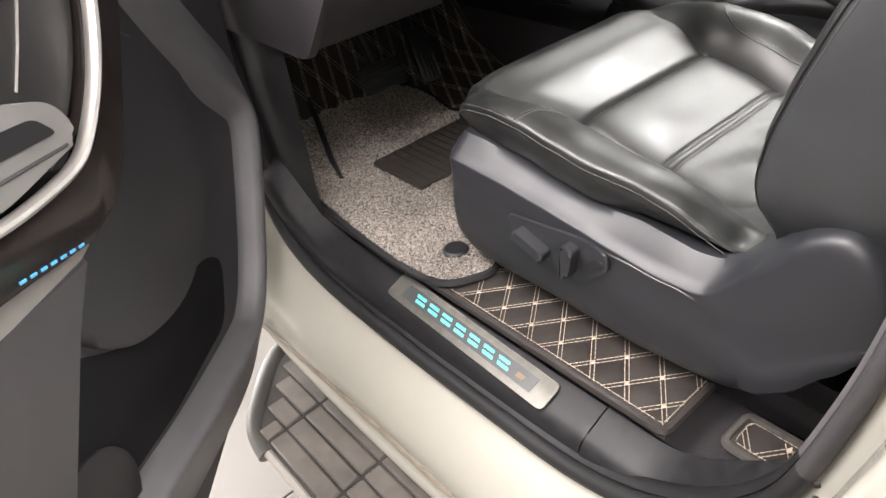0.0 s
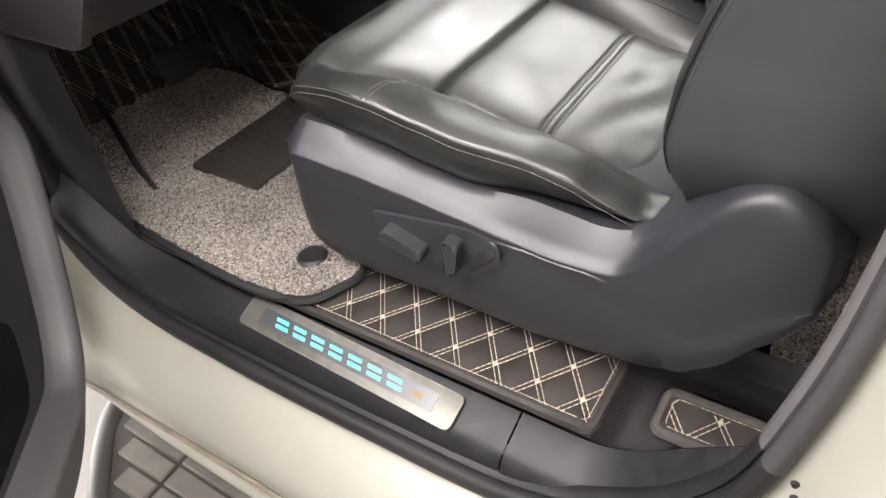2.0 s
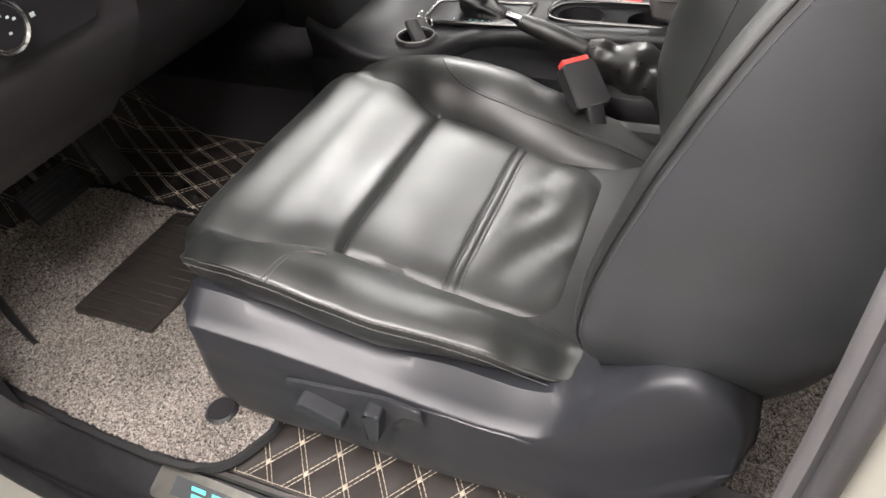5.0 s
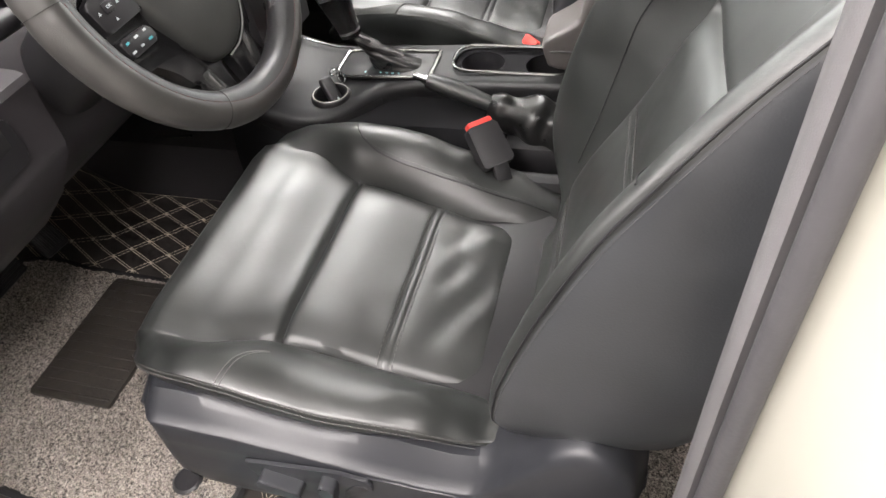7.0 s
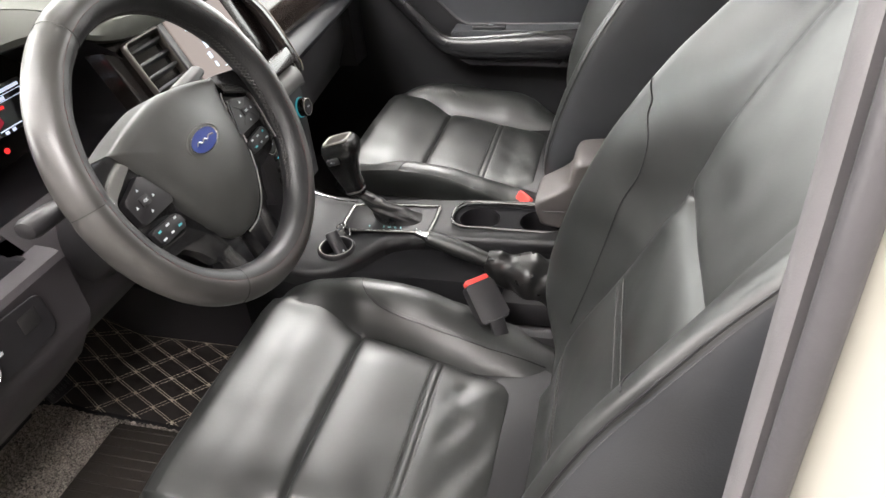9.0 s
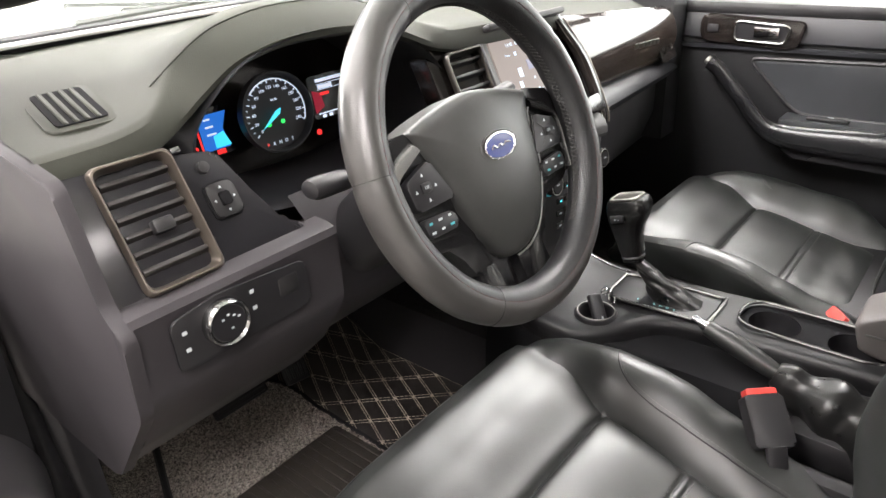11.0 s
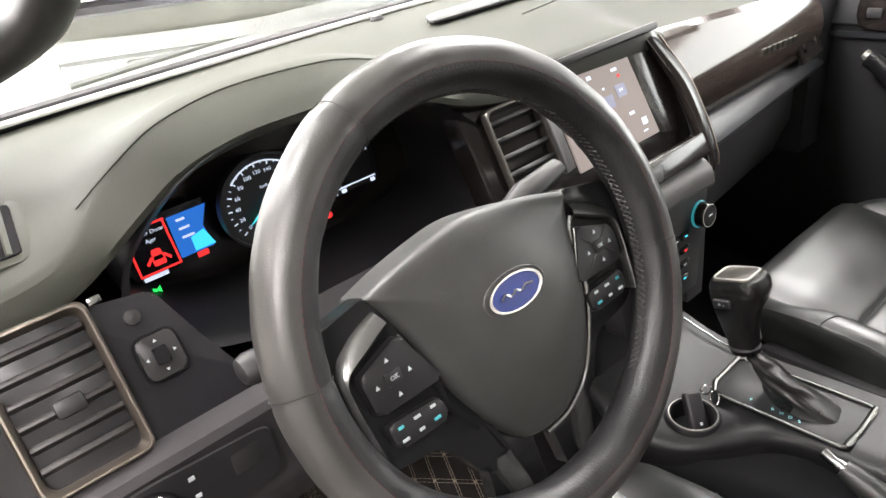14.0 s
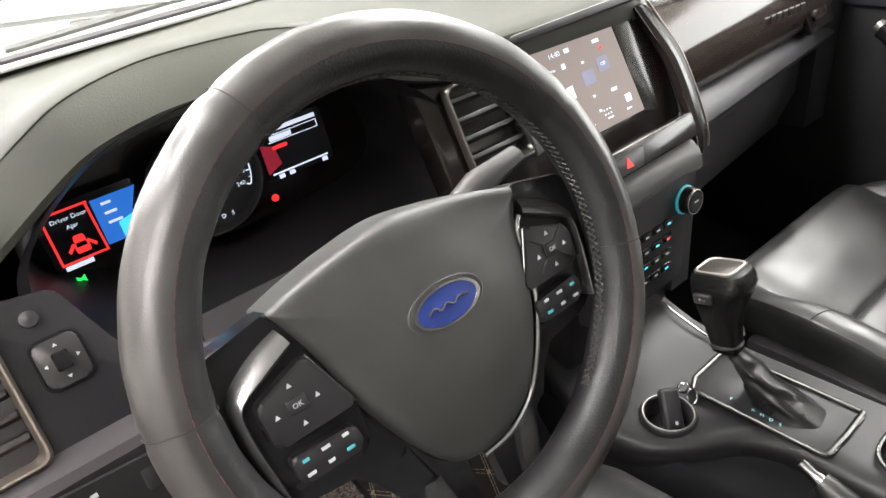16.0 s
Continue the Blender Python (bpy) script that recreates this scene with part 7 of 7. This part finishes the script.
thread = bmesh.new()
stitches(dense([Vector(boot_ring(t)[30]) + Vector((-0.0004, -0.0008, 0.0003)) for t in np.linspace(0.02, 0.96, 60)], 0.0008), 0.003, 0.0015, 0.0005, thread)
part("boot_stitching", thread, LACE, lever, "grey stitched seam")
part("boot", loft([boot_ring(t) for t in np.linspace(0, 1, 30)]), DARK_HIDE, lever, "creased black leather boot")

brake = thing("handbrake", "black leather handbrake lever with a chrome button", "handbrake")
HB = [Vector((-0.076, 0.092, 0.940)), Vector((-0.078, 0.070, 0.932)), Vector((-0.080, 0.02, 0.916)), Vector((-0.083, -0.030, 0.899)), Vector((-0.086, -0.075, 0.882))]
part("grip", tube(curve_points(HB[1:4], 16), [0.0115 + 0.003 * math.sin(math.pi * i / 15) for i in range(16)], 14), LEATHER, brake, "black leather grip")
part("button", tube([HB[0], HB[0].lerp(HB[1], 0.6), HB[1]], [0.0055, 0.006, 0.0085], 14), SATIN, brake, "chrome release button")
part("collar", tube([HB[3], HB[3].lerp(HB[4], 0.3)], 0.0145, 14), DARK, brake)
secs = []
for t in np.linspace(0, 1, 56):
    c = Vector((-0.084, -0.030, 0.898)).lerp(Vector((-0.096, -0.155, 0.858)), t)
    row = []
    for i in range(48):
        a = 2 * math.pi * i / 48
        r = 0.017 + 0.036 * t ** 0.8 + 0.0045 * math.sin(13 * t + 1.6 * math.sin(a) + 1.0 * math.cos(2 * a)) * smooth(0, 0.2, t) + 0.005 * t * noise.noise(Vector((math.cos(a) * 2.2, math.sin(a) * 2.2, t * 5)))
        row.append((c.x + r * math.cos(a) * 0.95, c.y - 0.3 * r * math.sin(a), c.z + r * 0.95 * math.sin(a)))
    secs.append(row)
part("gaiter", loft(secs), DARK_HIDE, brake, "crumpled black leather gaiter")
part("base_cover", rbox((0.10, 0.20, 0.05), Matrix.Translation((-0.092, -0.16, 0.835)), 0.01), DARK, brake)


def buckle(cx, cy, cz, yaw, label):
    b = thing("seat_belt_buckle", label, "seat belt buckle", "seat belt buckles")
    M = Matrix.Translation((cx, cy, cz)) @ pose(0, 0, 0, 38, 0, yaw)
    part("housing", prism(round_poly([(-0.0255, -0.066), (0.0255, -0.066), (0.024, 0.0), (-0.024, 0.0)], 0.005), 0.022, M @ Matrix.Translation((0, 0, -0.011)), 0.004), BLACK, b, "black buckle housing")
    part("release_button", rbox((0.040, 0.015, 0.019), M @ Matrix.Translation((0, 0.001, 0.0)), 0.003), RED, b, "red release button")
    part("stalk", rbox((0.026, 0.06, 0.010), M @ Matrix.Translation((0, -0.09, -0.004)) @ pose(0, 0, 0, 25, 0, 0), 0.004), BLACK, b)


buckle(-0.168, -0.032, 0.915, -48, "black seat belt buckle with red button beside the driver seat")
buckle(0.150, -0.062, 0.878, 40, "black seat belt buckle with red button beside the passenger seat")

low_line = part("low_line", tube([(-0.194, 0.539, 0.863), (-0.194, 0.454, 0.877)], 0.0022, 6), SATIN, console, "thin satin line low on the console")

# pedals
pedals = thing("brake_pedal", "worn black rubber brake pedal", "pedal", "pedals")
part("pad", rbox((0.105, 0.012, 0.055), Matrix.Translation((-0.470, 0.700, 0.775)) @ pose(0, 0, 0, -28, 0, 0), 0.006), RUBBER, pedals, "ribbed rubber pad")
for i in range(6):
    part("rib", rbox((0.095, 0.003, 0.003), Matrix.Translation((-0.470, 0.700, 0.775)) @ pose(0, 0, 0, -28, 0, 0) @ Matrix.Translation((0, -0.0065, -0.02 + i * 0.008)), 0.001, 1), RUBBER, pedals)
part("arm", tube([(-0.470, 0.715, 0.785), (-0.470, 0.78, 0.87), (-0.47, 0.80, 1.0)], 0.010, 8), BLACK, pedals)
acc = thing("accelerator_pedal", "black ribbed plastic accelerator pedal", "pedal", "pedals")
AM = Matrix.Translation((-0.335, 0.735, 0.765)) @ pose(0, 0, 0, -32, 0, -10)
part("pad", rbox((0.050, 0.014, 0.12), AM, 0.006), BLACK, acc)
for i in range(5):
    part("rib", rbox((0.0035, 0.004, 0.10), AM @ Matrix.Translation((-0.017 + i * 0.0085, -0.008, 0)), 0.001, 1), PLASTIC, acc)


# ---- passenger door ----
pdoor = thing("passenger_door", "closed dark grey trimmed passenger door", "car door")


def door_x(z):
    return interp([(0.60, 0.775), (0.85, 0.745), (1.0, 0.735), (1.10, 0.735), (1.20, 0.74), (1.262, 0.755)], z)


secs = [[(door_x(z), y, z) for z in np.linspace(0.60, 1.262, 24)] for y in np.linspace(-0.42, 0.97, 14)]
# shade below the upper panel is put into this near-black plastic
part("inner_panel", loft(secs, wrap=False), material("shaded_door_plastic", (0.0095, 0.0095, 0.0105), 0.6, spec=0.3, bump=0.1, grain=1, grain_size=0.0012, mottle=0.1), pdoor, "grained door panel, its shade put into a near-black colour")
secs = [[(door_x(z) - d, y, z) for z, d in ((1.186, 0.0), (1.1865, 0.005), (1.190, 0.008), (1.21, 0.008), (1.235, 0.006), (1.250, 0.005), (1.251, 0.0))] for y in np.linspace(-0.42, 0.97, 14)]
part("upper_panel", loft(secs, wrap=False), SEAT_PLASTIC, pdoor, "dark grey upper door panel")
ins = round_poly([(0.30, 1.150), (0.18, 1.035), (-0.205, 1.035), (-0.205, 1.165)], [0.03, 0.03, 0.02, 0.02], 5)
XM = Matrix(((0, 0, -1, 0.735), (1, 0, 0, 0), (0, 1, 0, 0), (0, 0, 0, 1)))
part("insert", prism(ins, 0.006, XM, 0.004), LEATHER_SIDE, pdoor, "padded dark insert")
part("insert_groove", tube([XM @ Vector((a, b, 0.0035)) for a, b in ins], 0.0055, 8, True), BLACK, pdoor, "black groove round the insert")
PULL = curve_points([(0.690, 0.372, 1.142), (0.686, 0.345, 1.125), (0.672, 0.29, 1.075), (0.665, 0.235, 1.02), (0.662, 0.18, 1.0), (0.662, 0.05, 1.0), (0.665, -0.10, 1.005), (0.672, -0.24, 1.01)], 36)
part("armrest", tube(PULL, [0.012 + 0.014 * smooth(0.30, 0.9, i / 35) for i in range(36)], 12, flat=1.5), SPOKE, pdoor, "gloss black pull handle and armrest")
part("armrest_top", tube([p + Vector((-0.004, 0, 0.018 + 0.003)) for p in PULL[14:]], 0.0009, 6), GLOSS_GREY, pdoor, "thin dark trim line")
part("handle_tip", tube([(0.692, 0.380, 1.148), (0.688, 0.350, 1.130), (0.676, 0.305, 1.092)], [0.009, 0.011, 0.009], 10), STEEL, pdoor, "silver handle tip")
part("armrest_body", prism(round_poly([(0.22, 1.02), (0.18, 0.955), (-0.30, 0.945), (-0.30, 1.02)], 0.02), 0.072, XM, 0.012, 3), SPOKE, pdoor, "gloss black armrest side")
part("armrest_tray", prism(round_poly([(0.20, 1.036), (0.20, 1.02), (-0.26, 1.02), (-0.26, 1.036)], 0.004), 0.06, XM, 0.004), LEATHER_SIDE, pdoor, "grey armrest tray")
part("window_switch", rbox((0.02, 0.085, 0.010), Matrix.Translation((0.692, 0.105, 1.041)), 0.004), BLACK, pdoor, "window switch")
part("switch_mark", rbox((0.003, 0.012, 0.001), Matrix.Translation((0.690, 0.10, 1.0468)), 0.0003, 1), WHITE_MARK, pdoor, "", False)
bez = round_poly([(0.415, 1.185), (0.20, 1.175), (0.185, 1.235), (0.415, 1.245)], 0.02, 5)
part("handle_bezel", prism(bez, 0.014, XM, 0.004), GLOSS, pdoor, "dark handle bezel")
hb2 = round_poly([(0.335, 1.190), (0.225, 1.187), (0.215, 1.225), (0.335, 1.232)], 0.014, 5)
part("handle_frame", tube([XM @ Vector((a, b, 0.016)) for a, b in hb2], 0.0035, 8, True), SATIN, pdoor, "chrome handle frame")
part("handle_recess", prism(hb2, 0.001, XM @ Matrix.Translation((0, 0, 0.0145))), BLACK, pdoor)
part("handle", rbox((0.008, 0.055, 0.024), Matrix.Translation((0.716, 0.265, 1.210)), 0.004), CHROME, pdoor, "chrome inner handle")
part("lock_switch", rbox((0.006, 0.026, 0.018), Matrix.Translation((0.720, 0.385, 1.213)), 0.003), DARK, pdoor)
part("upper_strip", prism(round_poly([(0.50, 1.165), (-0.42, 1.175), (-0.42, 1.185), (0.50, 1.175)], 0.003), 0.007, XM, 0.003), SEAT_PLASTIC, pdoor, "grey upper strip")
part("window_sill", rbox((0.05, 1.05, 0.03), Matrix.Translation((0.765, 0.10, 1.256)), 0.010), DARK, pdoor)
pane = loft([[(0.775, y, 1.25), (0.74, y, 1.48), (0.68, y, 1.66)] for y in (-0.42, 0.12, 0.6)], wrap=False)
wp = part("window_pane", pane, GLASS, pdoor, "clear side window")
wp.visible_shadow = False


# ---- pillar grab handle, the car parked ahead, floor tiles ----
grab = thing("pillar_grab_handle", "dark plastic grab handle on the windscreen pillar", "grab handle")
GH = curve_points([(-0.745, 0.60, 1.44), (-0.69, 0.585, 1.435), (-0.635, 0.555, 1.447), (-0.605, 0.515, 1.463), (-0.588, 0.485, 1.476), (-0.575, 0.445, 1.493), (-0.575, 0.39, 1.522), (-0.62, 0.34, 1.57), (-0.70, 0.32, 1.62)], 40)
part("grip", tube(GH, [0.014 + 0.005 * math.sin(math.pi * i / 39) for i in range(40)], 14), PLASTIC, grab)
for p in (GH[0], GH[-1]):
    part("mount", rbox((0.05, 0.05, 0.04), Matrix.Translation(p), 0.012), DARK, grab)

parked = thing("parked_car", "white car parked ahead with red tail lamps", "car")
rows = []
for y, k in ((6.0, 0.90), (6.02, 0.95), (6.08, 0.985), (6.2, 1.0), (7.0, 1.0), (8.6, 1.0), (8.9, 0.96)):
    rows.append([(1.68 + 0.92 * k * x, y + 0.10 * max(0, z - 1.0), 0.35 + (z - 0.35) * (0.97 + 0.03 * k)) for x, z in ((-0.9, 0.35), (-1.0, 0.5), (-1.0, 0.85), (-0.97, 1.1), (-0.86, 1.45), (-0.74, 1.66), (0.74, 1.66), (0.86, 1.45), (0.97, 1.1), (1.0, 0.85), (1.0, 0.5), (0.9, 0.35))])
part("body", loft(rows), PAINT, parked, "white painted body")
part("bumper", rbox((1.78, 0.12, 0.22), Matrix.Translation((1.68, 5.99, 0.52)), 0.05, 3), PAINT, parked)
part("rear_window", prism(round_poly([(-0.62, -0.17), (0.62, -0.17), (0.54, 0.17), (-0.54, 0.17)], 0.05), 0.012, Matrix.Translation((1.68, 6.06, 1.38)) @ pose(0, 0, 0, 84, 0, 0)), GLOSS, parked, "dark rear window")
TAIL = material("tail_lamp_red", (0.55, 0.05, 0.05), 0.25, coat=0.4, mottle=0.1)
for s in (-1, 1):
    part("tail_lamp", prism(round_poly([(-0.07, -0.13), (0.06, -0.15), (0.08, 0.10), (-0.05, 0.14)], 0.03, 4), 0.05, Matrix.Translation((1.68 + s * 0.78, 6.0, 0.98)) @ pose(0, 0, 0, 90, 0, 0), 0.012), TAIL, parked, "red tail lamp")
    for y in (6.75, 8.2):
        part("wheel", lathe([(0, -0.1), (0.28, -0.1), (0.33, -0.06), (0.33, 0.06), (0.28, 0.1), (0, 0.1)], Matrix.Translation((1.68 + s * 0.84, y, 0.33)) @ pose(0, 0, 0, 0, 90, 0), 28), RUBBER, parked, "black tyre")
plate_back = part("number_plate", rbox((0.46, 0.012, 0.17), Matrix.Translation((1.62, 5.985, 0.90)), 0.008), TILE, parked, "pale plate")
for i, zz in ((0, 0.935), (1, 0.87)):
    part("plate_bar", rbox((0.30 - 0.06 * i, 0.004, 0.035), Matrix.Translation((1.62, 5.978, zz)), 0.002, 1), COWL, plate_back, "", False)

tile_mesh = None
for i in range(13):
    for j in range(20):
        m = Matrix.Translation((-4.2 + 0.6 * i + 0.3, -3.0 + 0.6 * j + 0.3, -0.004))
        if tile_mesh is None:
            t = part("tile", rbox((0.596, 0.596, 0.008), None, 0.0015, 1), TILE, floor)
            tile_mesh = t.data
        else:
            t = new("tile", tile_mesh)
            t.parent = floor
        t.matrix_world = m
